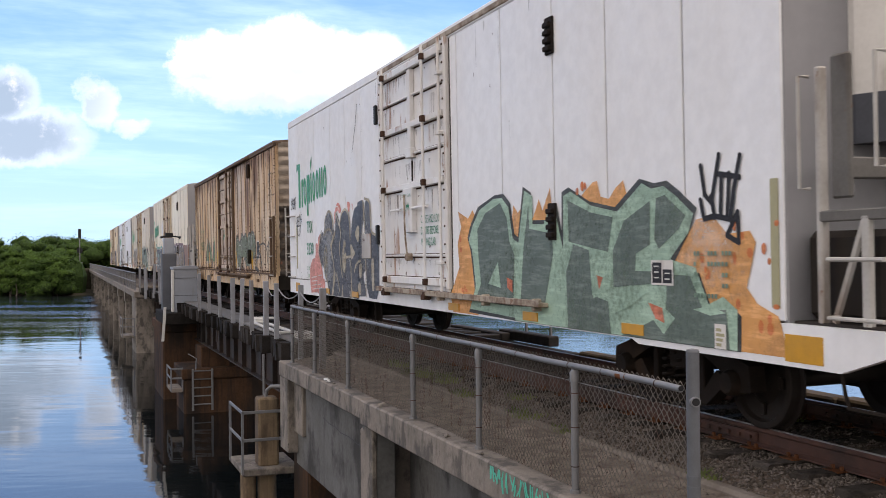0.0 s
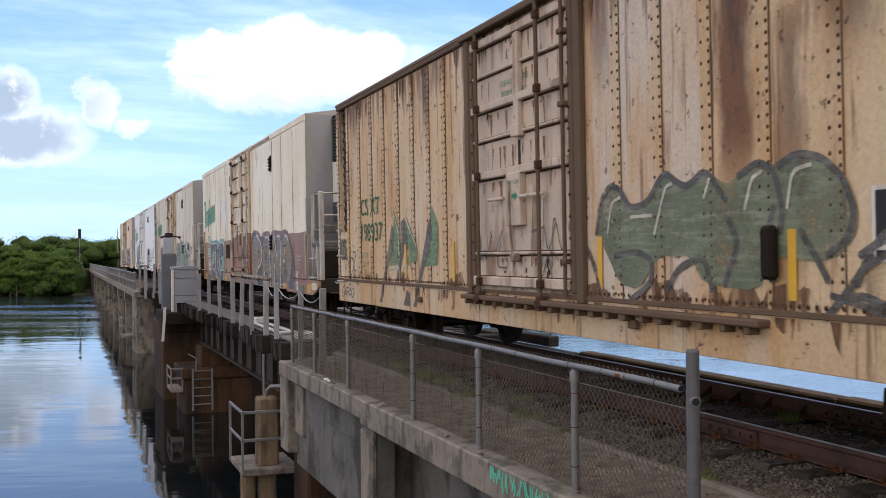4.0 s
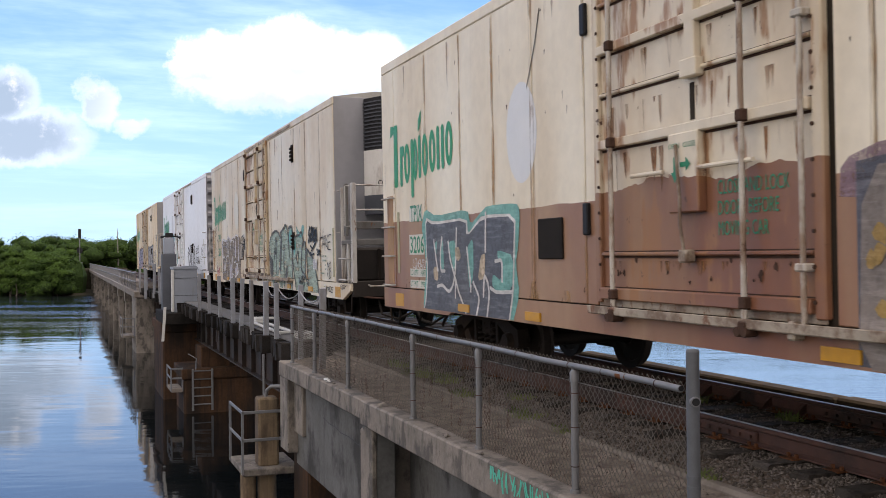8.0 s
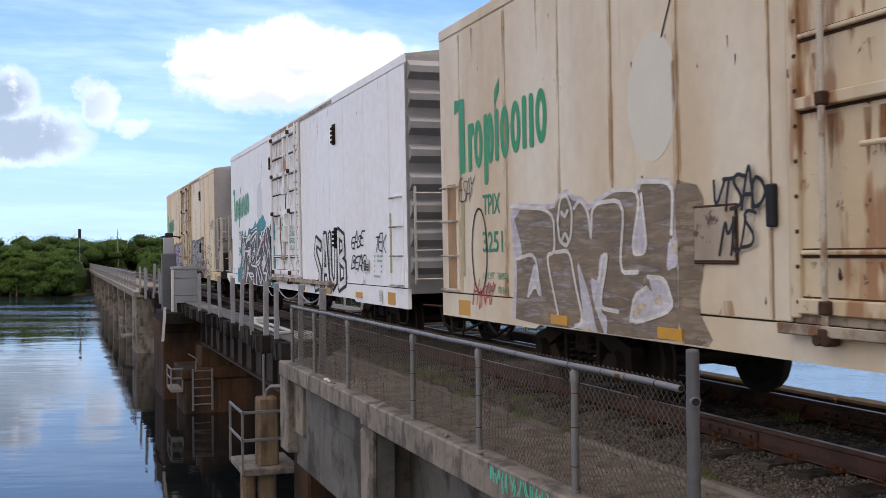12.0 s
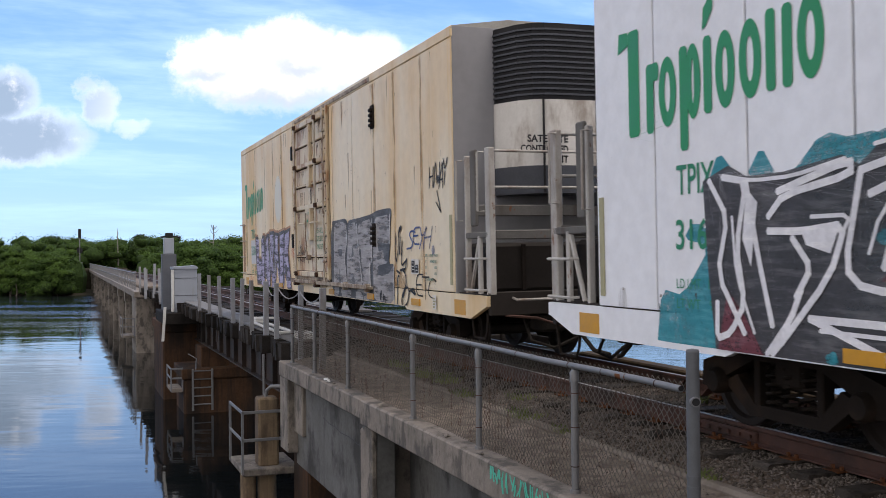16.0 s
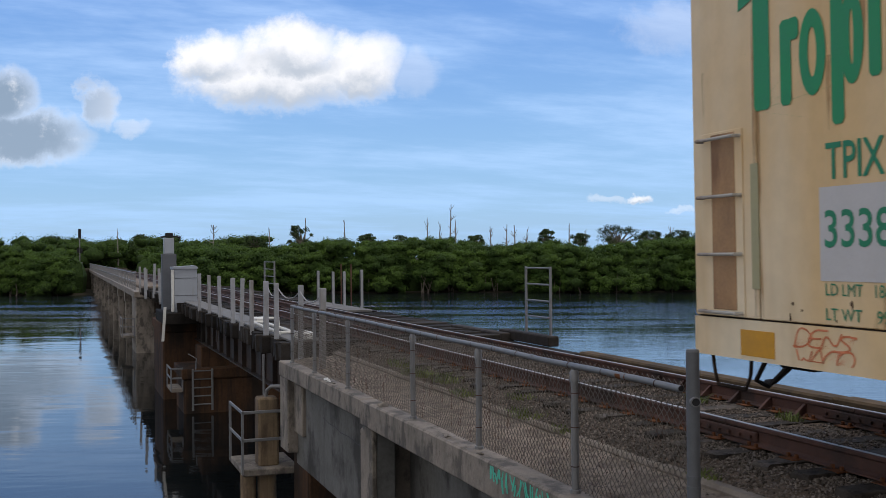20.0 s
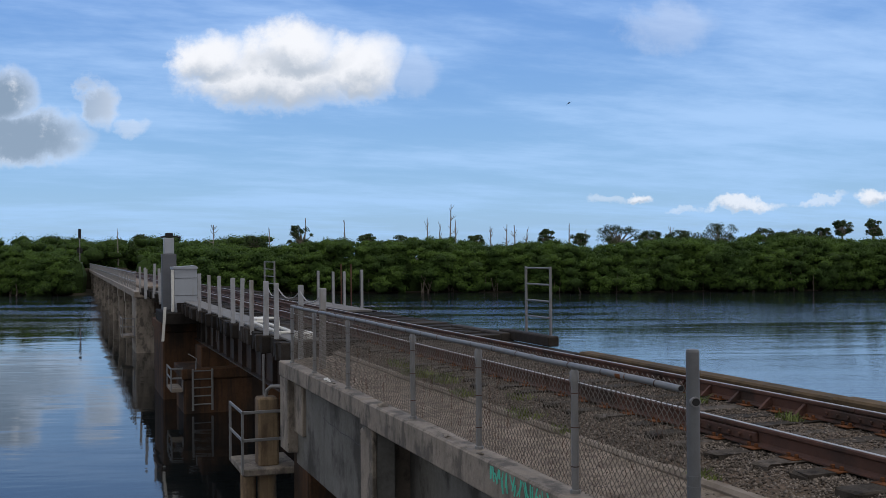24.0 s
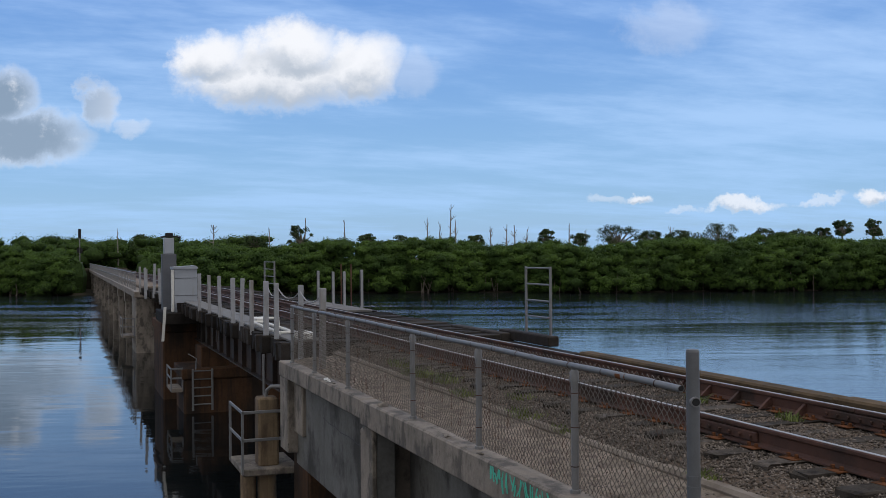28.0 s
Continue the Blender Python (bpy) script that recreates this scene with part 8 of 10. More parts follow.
    leaf_greens += [[(a - 1.75, b) for a, b in q] for q in leaf_greens[:1]]
    dark_fields += [[(a - 1.75, b) for a, b in q] for q in dark_fields[:1]]
    mural(car, 0.0125, g1, leaf_greens, label="green spiked graffiti with grey shading", soft=0)
    mural(car, 0.0150, spray("charcoal_shade_spray", (0.095, 0.085, 0.075), 0.2, 0.45), dark_fields, soft=0)
    mural(car, 0.0165, spray("pale_highlight_spray", (0.5, 0.48, 0.42)), (), pale_lines, 0.04)
    s = Side(0.017)
    s.word("WVL", 1.1, 0.2, 1.4, 1.75, 0.03, 0.2, 0.0, 5), s.word("HXN", -0.45, -1.2, 1.35, 2.05, 0.03, 0.2, 0.0, 6)
    s.word("NOZ", 7.6, 6.9, 1.25, 1.6, 0.035, 0.2, 0.0, 6)
    s.put("tag", ink, car, "thin black spray tag")
    s = Side(0.0145)
    s.word("PETC", -7.3, -7.95, 3.35, 3.72, 0.04, 0.1, 0.0, 7), s.word("-YR-", -7.25, -8.0, 2.95, 3.25, 0.035, 0.1, 0.0, 8)
    s.put("tag", ink, car, "thin black spray tag")
    s = Side(0.0145)
    s.word("NOSE", 8.02, 7.5, 1.5, 1.85, 0.05, 0.15, 0.1, 61), s.word("GARBO", 7.9, 7.1, 0.80, 0.98, 0.03, 0.15, 0.1, 62), s.word("LOST", 7.35, 6.95, 2.7, 3.3, 0.02, 0.1, 0.1, 63)
    s.put("tag", ink, car, "worn charcoal tag")
    for text, z in (("LD LMT", 1.52), ("LT WT", 1.36)):
        part("weight_stencil", stencil(text, 6.55, z, 0.085, 0.42, 0.014), M_LEGEND, car)
    return car


def white_car():
    car = reefer("reefer_car", "white refrigerator car with green and orange graffiti and a plug door", 14.72, M_WHITE_A, False, "3230", ("185100", "100900"), (-1.85, 1.30), surface("white_patch_paint", (0.74, 0.75, 0.77), 0.5, vary=0.05), M_DOOR_A, nudge=-0.25)
    orange, pale, dark = spray("orange_spray", (0.62, 0.30, 0.09)), spray("mint_spray", (0.30, 0.44, 0.34)), spray("dark_green_spray", (0.10, 0.135, 0.115))
    flames = [[(-1.82, 1.01), (-2.16, 1.39), (-2.11, 1.70), (-2.25, 1.92), (-2.14, 2.13), (-2.50, 2.02), (-2.66, 2.13), (-2.87, 1.90), (-2.80, 0.78), (-1.91, 0.78)],
              [(-3.81, 1.67), (-3.92, 2.13), (-4.04, 2.03), (-4.31, 2.18), (-4.44, 1.95), (-4.60, 2.16), (-4.69, 2.03), (-4.88, 2.27), (-4.98, 1.66)],
              [(-5.58, 2.14), (-5.82, 2.26), (-5.91, 2.27), (-5.98, 2.11), (-6.14, 2.08), (-6.27, 2.18), (-6.41, 2.24), (-6.48, 2.08), (-6.60, 1.84), (-5.80, 1.90)],
              [(-7.18, 1.48), (-7.40, 1.67), (-7.57, 1.83), (-7.79, 1.86), (-7.99, 1.70), (-8.27, 1.72), (-8.34, 1.63), (-8.28, 1.44), (-8.22, 1.28), (-8.35, 1.16), (-8.58, 1.08), (-8.61, 1.04), (-8.69, 0.78), (-8.10, 0.78), (-8.04, 1.03), (-7.71, 1.15), (-7.52, 1.43)]]
    letters = [[(-2.65, 1.91), (-2.89, 2.11), (-3.34, 2.23), (-3.60, 2.23), (-3.79, 2.11), (-3.90, 1.74), (-4.11, 1.67), (-4.12, 1.21), (-3.97, 0.81), (-2.53, 0.85), (-2.74, 1.15), (-2.63, 1.62), (-2.52, 1.73)],
               [(-4.05, 1.67), (-4.24, 2.28), (-4.45, 2.20), (-4.44, 1.89), (-4.72, 1.88), (-4.87, 2.06), (-5.00, 2.02), (-5.18, 1.59), (-5.19, 0.78), (-3.92, 0.78)],
               [(-5.20, 2.16), (-5.36, 2.20), (-5.80, 2.03), (-6.30, 1.95), (-6.74, 2.19), (-6.90, 2.13), (-7.10, 2.14), (-7.29, 2.04), (-7.54, 1.88), (-7.46, 1.72), (-7.18, 1.50), (-7.56, 1.43), (-7.73, 1.13), (-7.93, 1.20), (-8.11, 1.10), (-8.10, 0.78), (-6.29, 0.78), (-5.13, 0.78), (-5.18, 1.65)]]
    fields = [[(-2.83, 1.87), (-3.10, 2.07), (-3.56, 2.17), (-3.75, 1.98), (-3.81, 1.71), (-3.95, 1.54), (-3.89, 0.94), (-2.72, 0.96), (-2.92, 1.19), (-2.85, 1.54)],
              [(-4.20, 1.63), (-4.35, 2.11), (-4.36, 1.84), (-4.79, 1.79), (-4.93, 1.84), (-4.94, 1.54), (-4.72, 0.98), (-4.09, 0.98)],
              [(-5.30, 2.11), (-5.80, 1.96), (-6.22, 1.90), (-6.12, 1.57), (-5.79, 1.61), (-5.31, 1.68)],
              [(-5.41, 1.65), (-5.74, 1.59), (-5.79, 1.14), (-6.10, 1.09), (-6.15, 0.78), (-5.26, 0.78), (-5.24, 1.36)]]
    fields += [[(-6.98, 2.04), (-7.12, 2.06), (-7.43, 1.87), (-7.33, 1.76), (-7.01, 1.59), (-6.94, 1.68)],
              [(-6.43, 1.86), (-6.88, 2.02), (-6.87, 1.63), (-6.63, 1.55), (-6.61, 1.39), (-6.91, 1.39), (-6.91, 1.28), (-6.21, 1.23), (-6.21, 1.58)],
              [(-7.14, 1.37), (-7.48, 1.36), (-7.66, 1.08), (-7.97, 1.10), (-8.01, 0.78), (-6.35, 0.78), (-6.80, 0.92), (-7.10, 1.03)]]
    s = Side(0.0075)
    for pts in flames:
        s.poly(pts)
    s.put("graffiti", orange, car, "orange sprayed flame")
    base = car
    for lift, mat, fat in ((0.010, spray("black_outline_spray", (0.03, 0.035, 0.033), 0.1, 0.2), 0.045), (0.0135, pale, 0.0)):
        s = Side(lift)
        for pts in letters:
            cy, cz = sum(p[0] for p in pts) / len(pts), sum(p[1] for p in pts) / len(pts)
            s.poly([(a + fat * (1 if a > cy else -1), b + fat * (1 if b > cz else -1)) for a, b in pts])
        got = s.put("graffiti" if base is car else "edge", mat, base, "large dark green graffiti letter edged in mint" if base is car else "")
        base = got if base is car else base
    s = Side(0.017)
    for pts in fields:
        s.poly(pts)
    s.put("graffiti", dark, car, "dark green letter fill")
    s = Side(0.020)
    for pts in [[(-3.16, 1.19), (-3.47, 1.46), (-3.54, 1.15)],
                [(-5.82, 1.11), (-5.87, 1.43), (-6.20, 1.37), (-6.17, 1.22)],
                [(-6.15, 0.96), (-6.23, 1.15), (-6.52, 1.26), (-6.81, 1.20), (-6.51, 1.06)],
                [(-6.71, 1.12), (-7.12, 1.06), (-7.25, 0.99), (-7.07, 0.84), (-6.89, 0.97)],
                [(-7.52, 1.08), (-7.76, 1.12), (-7.97, 1.07), (-7.76, 1.04)]]:
        s.poly(pts)
    s.put("graffiti", pale, car)
    s = Side(0.0225)
    for pts in [[(-6.83, 1.11), (-7.06, 1.07), (-7.09, 0.94), (-6.95, 0.97)],
                [(-3.73, 1.28), (-3.89, 1.25), (-3.89, 1.10), (-3.74, 1.16)],
                [(-5.90, 1.34), (-6.02, 1.32), (-5.94, 1.20)]]:
        s.poly(pts)
    s.put("graffiti", spray("red_spray", (0.5, 0.14, 0.07)), car)
    s = Side(0.0095)
    r = random.Random(9)
    for k in range(30):
        y = r.choice([r.uniform(-8.6, -7.55), r.uniform(-8.3, -7.6), r.uniform(-2.5, -2.2), r.uniform(-5.9, -5.5)])
        s.oval(y, r.uniform(0.82, 1.8) if y < -7 else r.uniform(1.0, 1.8) if y > -3 else r.uniform(2.12, 2.25), r.uniform(0.02, 0.045), r.uniform(0.02, 0.055), 9)
    s.put("graffiti_dots", spray("rust_orange_spray", (0.55, 0.16, 0.04)), car, "rust-red sprayed dots", "stuff")
    s = Side(0.012)
    for pts in [[(-7.65, 2.27), (-7.70, 2.03), (-7.79, 1.96), (-7.90, 2.34)],
                [(-7.79, 2.01), (-7.83, 1.84)],
                [(-7.93, 2.18), (-7.91, 1.86)],
                [(-8.03, 2.18), (-8.00, 1.86)],
                [(-8.17, 2.31), (-8.09, 2.06), (-8.04, 1.81)],
                [(-7.86, 2.19), (-8.16, 2.14)],
                [(-7.69, 1.83), (-7.83, 1.85), (-8.01, 1.82)],
                [(-7.99, 1.69), (-8.13, 1.87), (-8.14, 1.63), (-7.99, 1.69)],
                [(-7.64, 1.99), (-7.68, 1.85)]]:
        s.line(pts, 0.045)
    s.put("graffiti", M_INK, car, "black sprayed crown shape")
    pink, slate, tan = spray("salmon_spray", (0.60, 0.24, 0.20)), spray("slate_spray", (0.05, 0.055, 0.072)), spray("tan_outline_spray", (0.40, 0.35, 0.26))
    slates = [[(5.83, 1.65), (5.50, 2.06), (5.27, 1.99), (5.19, 2.29), (4.94, 2.43), (4.76, 2.43), (4.58, 2.28), (4.55, 2.10), (4.41, 1.99), (4.31, 2.41), (4.15, 2.29), (3.97, 2.01), (4.03, 2.19), (3.89, 2.35), (3.63, 2.43), (3.45, 2.37), (3.33, 2.22), (3.29, 1.97), (3.26, 1.85), (3.16, 2.20), (2.99, 2.41), (2.79, 2.44), (2.60, 2.44), (2.65, 0.66), (3.32, 0.67), (4.01, 0.66), (4.75, 0.68), (5.09, 0.78), (5.04, 1.01), (5.25, 1.09), (5.43, 1.39), (5.52, 1.33)]]
    tan_lines = [[(5.27, 2.04), (5.19, 2.29), (4.94, 2.43), (4.76, 2.43), (4.58, 2.28), (4.53, 2.05)],
                 [(5.30, 1.97), (5.13, 2.06), (4.87, 2.09), (4.67, 2.03), (4.59, 1.91), (4.64, 1.78), (4.40, 2.00)],
                 [(4.31, 2.37), (3.93, 2.01), (4.08, 1.71), (3.99, 1.37), (3.89, 1.15)],
                 [(4.05, 2.15), (3.89, 2.35), (3.63, 2.43), (3.42, 2.36), (3.32, 2.17), (3.29, 1.85)],
                 [(3.62, 1.52), (3.27, 1.54)],
                 [(3.27, 1.46), (3.25, 0.94), (3.37, 0.75)],
                 [(5.50, 2.06), (5.81, 1.65), (5.52, 1.34)],
                 [(5.16, 1.74), (5.33, 1.54), (5.29, 1.24), (5.16, 1.10), (5.05, 1.30), (5.06, 1.64), (5.16, 1.74)],
                 [(5.17, 1.54), (5.22, 1.39), (5.16, 1.30), (5.12, 1.44), (5.17, 1.52)]]
    tan_lines += [[(5.08, 1.08), (5.00, 0.91), (4.88, 0.68)],
                 [(3.03, 1.27), (2.94, 1.38), (2.76, 1.44), (2.63, 1.46)],
                 [(4.38, 1.22), (4.21, 1.07), (4.11, 0.88)],
                 [(4.76, 1.78), (4.57, 1.45), (4.44, 1.11)]]
    tans = [[(3.88, 1.62), (3.74, 1.87), (3.62, 1.81), (3.62, 1.70), (3.71, 1.73), (3.75, 1.58), (3.59, 1.62), (3.63, 1.37), (3.73, 1.22), (3.89, 1.28)],
            [(3.29, 1.81), (2.99, 1.61), (2.95, 1.60), (3.27, 1.45)],
            [(4.62, 1.03), (4.51, 1.40), (4.44, 1.13), (4.67, 0.71), (4.79, 0.69)],
            [(3.30, 1.18), (3.29, 0.72), (3.10, 0.69)],
            [(4.55, 1.96), (4.46, 2.02), (4.68, 1.78), (4.66, 1.40), (4.78, 1.78)],
            [(3.84, 0.73), (3.90, 1.07), (4.01, 0.65)],
            [(2.82, 1.03), (2.64, 1.10), (2.64, 0.84), (2.80, 0.87)],
            [(2.98, 1.94), (2.80, 2.09), (2.67, 2.08), (2.68, 1.90), (2.76, 1.77)]]
    pinks = [[(6.49, 0.70), (6.62, 1.03), (6.59, 1.32), (6.35, 1.49), (6.07, 1.52), (6.06, 1.82), (5.85, 1.81), (5.83, 1.65), (5.85, 1.92), (5.65, 2.01), (5.55, 1.96), (5.79, 1.65), (5.52, 1.34), (5.44, 1.09), (5.30, 1.07), (5.27, 0.74)],
             [(4.43, 2.13), (4.46, 2.37), (4.31, 2.53), (4.16, 2.58), (3.99, 2.51), (3.92, 2.40), (4.04, 2.35), (4.20, 2.43), (4.35, 2.38)],
             [(3.50, 2.56), (3.27, 2.53), (3.36, 2.34), (3.45, 2.41)],
             [(3.18, 2.50), (3.10, 2.50), (3.13, 2.37)]]
    white_hatch = [[(6.42, 1.10), (5.98, 1.12)],
                   [(6.42, 1.02), (5.93, 1.04)],
                   [(6.39, 0.93), (5.94, 0.96)],
                   [(6.35, 0.85), (5.89, 0.88)],
                   [(6.29, 0.78), (5.86, 0.80)],
                   [(5.83, 0.96), (5.59, 0.98)],
                   [(5.82, 0.88), (5.54, 0.90)],
                   [(4.34, 2.49), (4.16, 2.51), (4.04, 2.43)],
                   [(5.81, 1.15), (5.53, 1.16)]]
    slates += [[(2.85, 0.82), (2.85, 2.5), (2.38, 2.54), (2.32, 2.21), (2.50, 2.06), (2.51, 1.81), (2.28, 1.72), (2.27, 1.32), (2.50, 1.21), (2.25, 0.84)],
               [(2.25, 0.82), (2.33, 1.89), (2.30, 2.53), (1.97, 2.49), (1.97, 1.96), (1.51, 1.87), (1.54, 0.81)]]
    tans += [[(2.73, 1.39), (2.54, 1.43), (2.58, 1.14), (2.71, 1.16)], [(1.96, 1.48), (1.79, 1.52), (1.79, 0.95), (1.93, 0.94)]]
    tan_lines += [[(2.4, 2.5), (2.3, 2.0), (2.5, 1.8), (2.28, 1.5), (2.3, 0.85)], [(2.3, 2.55), (1.97, 2.49), (1.95, 1.95), (1.5, 1.87)]]
    mural(car, 0.0075, pink, pinks, label="salmon pink sprayed blot")
    mural(car, 0.0105, slate, slates, label="rounded slate grey graffiti letters edged in tan")
    mural(car, 0.0130, tan, tans)
    mural(car, 0.0155, tan, (), tan_lines, 0.05)
    mural(car, 0.0160, spray("chalk_white_spray", (0.68, 0.66, 0.64)), (), white_hatch, 0.02)
    g = Geo()
    g.box(SIDE - 0.03, SIDE - 0.001, 1.95, 2.48, 1.50, 1.93, 0.006)
    part("hatch_plate", g, car_paint("flaking_white_plate", (0.55, 0.53, 0.50), 0.3, 0.42), car, "flaking white hatch plate")
    s = Side(0.008)
    s.word("SHEAR", 8.42, 7.92, 2.62, 2.85, 0.03, 0.15, 0.1, 3), s.word("BENR", 7.85, 7.3, 2.25, 2.5, 0.022, 0.2, 0.0, 4), s.word("SLOT", 7.85, 7.45, 2.0, 2.2, 0.022, 0.2, 0.0, 5)
    s.put("tag", M_INK, car, "thin spray tag")
    return car


def two_tone_car():
    car = reefer("reefer_car", "cream over brown refrigerator car with slate graffiti and a rusty door", 52.8, M_TWO_C, False, "3206", ("184900", "99900"), (-1.72, 1.48), surface("bluish_white_patch_paint", (0.66, 0.67, 0.68), 0.5, vary=0.05), M_DOOR_C, nudge=0.2, panel=surface("worn_cream_stencil", (0.46, 0.42, 0.34), 0.7, vary=0.3, scale=12))
    # thin pale scrawl and a bare cream chip beside the large letters
    haze = spray("faded_pink_grey_spray", (0.29, 0.215, 0.19), 0.2, 0.5)
    s = Side(0.0080)
    s.line([(-7.32, 1.10), (-7.38, 1.22), (-7.46, 1.12), (-7.42, 1.08)], 0.030)
    s.line([(-7.50, 1.30), (-7.56, 1.36), (-7.60, 1.29), (-7.55, 1.24), (-7.50, 1.30)], 0.026)
    s.line([(-8.02, 1.38), (-8.09, 1.45), (-8.15, 1.38), (-8.08, 1.33), (-8.02, 1.38)], 0.026)
    s.line([(-8.06, 1.25), (-8.08, 1.08), (-8.07, 1.17), (-8.16, 1.17), (-8.15, 1.25), (-8.17, 1.08)], 0.028)
    s.line([(-8.34, 1.26), (-8.24, 1.26), (-8.25, 1.09), (-8.35, 1.09), (-8.25, 1.17), (-8.33, 1.18)], 0.028)
    s.line([(-8.52, 1.26), (-8.44, 1.24), (-8.45, 1.17), (-8.53, 1.14), (-8.50, 1.07), (-8.42, 1.09)], 0.028)
    s.put("spray_scrawl", haze, car, "faded pinkish spray scrawl")
    s = Side(0.0242)
    for y in (-7.30, -7.46, -7.60, -7.96, -8.11, -8.27, -8.44, -8.58):
        s.line([(y, 0.97), (y - 0.02, 0.82), (y - 0.05, 0.95), (y - 0.10, 0.85), (y - 0.08, 0.97)], 0.026)
    s.put("spray_scrawl", haze, car, "faded pinkish spray scrawl", True)
    s = Side(0.0078)
    s.oval(-7.70, 1.12, 0.08, 0.08, 20, 0.25, 4)
    s.poly([(-9.12, 0.85), (-9.12, 0.95), (-9.17, 0.985), (-9.55, 0.985), (-9.60, 0.95), (-9.61, 0.85), (-9.50, 0.83), (-9.20, 0.83)])
    s.put("bare_patch", surface("bare_cream_patch", (0.58, 0.50, 0.38), 0.6, vary=0.15, scale=8), car, "bare cream patch")
    s = Side(0.004)
    s.poly([(7.33, 1.56), (7.33, 1.86), (6.65, 1.86), (6.65, 1.56)])
    s.poly([(7.31, 2.06), (7.31, 2.29), (6.74, 2.29), (6.74, 2.06)])
    s.poly([(7.31, 1.06), (7.31, 1.18), (6.53, 1.18), (6.53, 1.06)])
    s.poly([(7.31, 1.23), (7.31, 1.35), (6.53, 1.35), (6.53, 1.23)])
    s.put("number_patch", surface("cream_patch_paint", (0.60, 0.57, 0.50), 0.5, vary=0.1), car, "cream patch under the lettering")
    slate, fill, soft_white = spray("lilac_slate_spray", (0.075, 0.078, 0.098), 0.2, 0.35), spray("brown_grey_spray", (0.205, 0.172, 0.150), 0.2, 0.35), spray("faded_white_spray", (0.50, 0.49, 0.49), 0.15, 0.35)
    white = spray("dull_white_spray", (0.60, 0.58, 0.56), 0.1, 0.25)
    s = Side(0.0075)
    s.poly([(-1.98, 0.79), (-1.98, 2.15), (-2.5, 2.2), (-2.95, 2.0), (-3.15, 2.1), (-4.3, 2.02), (-4.42, 1.85), (-4.6, 1.98), (-5.3, 1.98), (-5.45, 1.92), (-5.95, 2.0), (-6.4, 2.05), (-6.9, 2.0), (-7.3, 1.7), (-7.45, 1.2), (-7.45, 0.79)])
    s.put("graffiti", slate, car, "slate grey sprayed background")
    fringe = [[(-1.84, 2.17), (-2.25, 2.28), (-2.94, 2.24), (-3.38, 2.05), (-3.54, 2.20), (-4.49, 2.21), (-4.66, 2.04), (-4.82, 2.21), (-5.32, 2.20), (-5.49, 2.19), (-5.94, 2.17), (-6.15, 2.18), (-6.43, 2.20), (-6.74, 2.15), (-6.87, 2.08), (-6.87, 1.86), (-1.82, 1.87)]]
    letters = [[(-2.04, 2.12), (-2.81, 2.11), (-3.27, 1.96), (-3.45, 1.71), (-3.41, 1.49), (-3.13, 1.30), (-2.65, 1.20), (-2.64, 0.73), (-1.98, 0.69)],
               [(-3.69, 2.06), (-4.47, 2.07), (-4.60, 1.09), (-4.65, 0.74), (-4.27, 0.74), (-4.25, 1.17), (-3.81, 1.15), (-3.69, 0.73), (-3.44, 0.73), (-3.57, 1.44)],
               [(-4.76, 2.04), (-5.05, 2.07), (-5.20, 2.08), (-5.43, 1.53), (-5.52, 2.02), (-5.92, 2.04), (-5.87, 0.73), (-5.45, 0.75), (-5.17, 1.36), (-5.12, 0.74), (-4.69, 0.76)]]
    white_lines = [[(-2.63, 2.12), (-2.87, 2.09), (-3.26, 1.93), (-3.44, 1.71), (-3.41, 1.49), (-3.19, 1.33), (-2.84, 1.23)],
                   [(-3.99, 2.05), (-4.47, 2.05), (-4.52, 1.69), (-4.59, 1.21), (-4.61, 0.80)],
                   [(-5.15, 2.11), (-5.30, 1.81), (-5.42, 1.54)],
                   [(-5.59, 2.05), (-5.92, 2.04), (-5.90, 1.41), (-5.86, 0.77)],
                   [(-5.17, 1.36), (-5.12, 0.77)],
                   [(-6.48, 2.04), (-6.69, 2.02), (-6.83, 1.92)],
                   [(-6.43, 1.75), (-6.42, 1.54), (-6.36, 1.42), (-6.25, 1.43)],
                   [(-2.65, 1.17), (-2.64, 0.73)],
                   [(-3.76, 1.13), (-3.70, 0.75)]]
    dark_lines = [[(-3.93, 1.80), (-3.96, 1.39)],
                  [(-4.12, 1.80), (-4.11, 1.39)],
                  [(-3.83, 1.65), (-4.21, 1.67)],
                  [(-3.82, 1.52), (-4.20, 1.53)],
                  [(-6.11, 1.78), (-6.45, 1.80)],
                  [(-6.55, 1.80), (-6.83, 1.81)],
                  [(-6.07, 1.46), (-6.19, 1.32), (-6.41, 1.30), (-6.52, 1.35)],
                  [(-2.86, 1.72), (-3.00, 1.60), (-2.93, 1.49), (-2.77, 1.58), (-2.83, 1.69), (-3.09, 1.66)],
                  [(-6.18, 1.10), (-6.35, 1.22), (-6.56, 1.21), (-6.66, 1.13)]]
    mural(car, 0.0055, spray("dull_lavender_spray", (0.20, 0.125, 0.155)), fringe, label="lavender fringe of the sprayed background")
    mural(car, 0.011, fill, letters, label="large brown-grey block letter on the brown side")
    face = Side(0.011)
    face.oval(-6.52, 1.5, 0.66, 0.58, 30)
    face.poly([(-6.2, 0.79), (-6.25, 1.05), (-6.75, 1.05), (-6.8, 0.79)])
    face.put("graffiti", fill, car, "round brown-grey sprayed face")
    mural(car, 0.016, soft_white, (), white_lines, 0.065, "white sprayed highlight")
    mural(car, 0.0165, slate, (), dark_lines, 0.05)
    s = Side(0.018)
    r = random.Random(4)
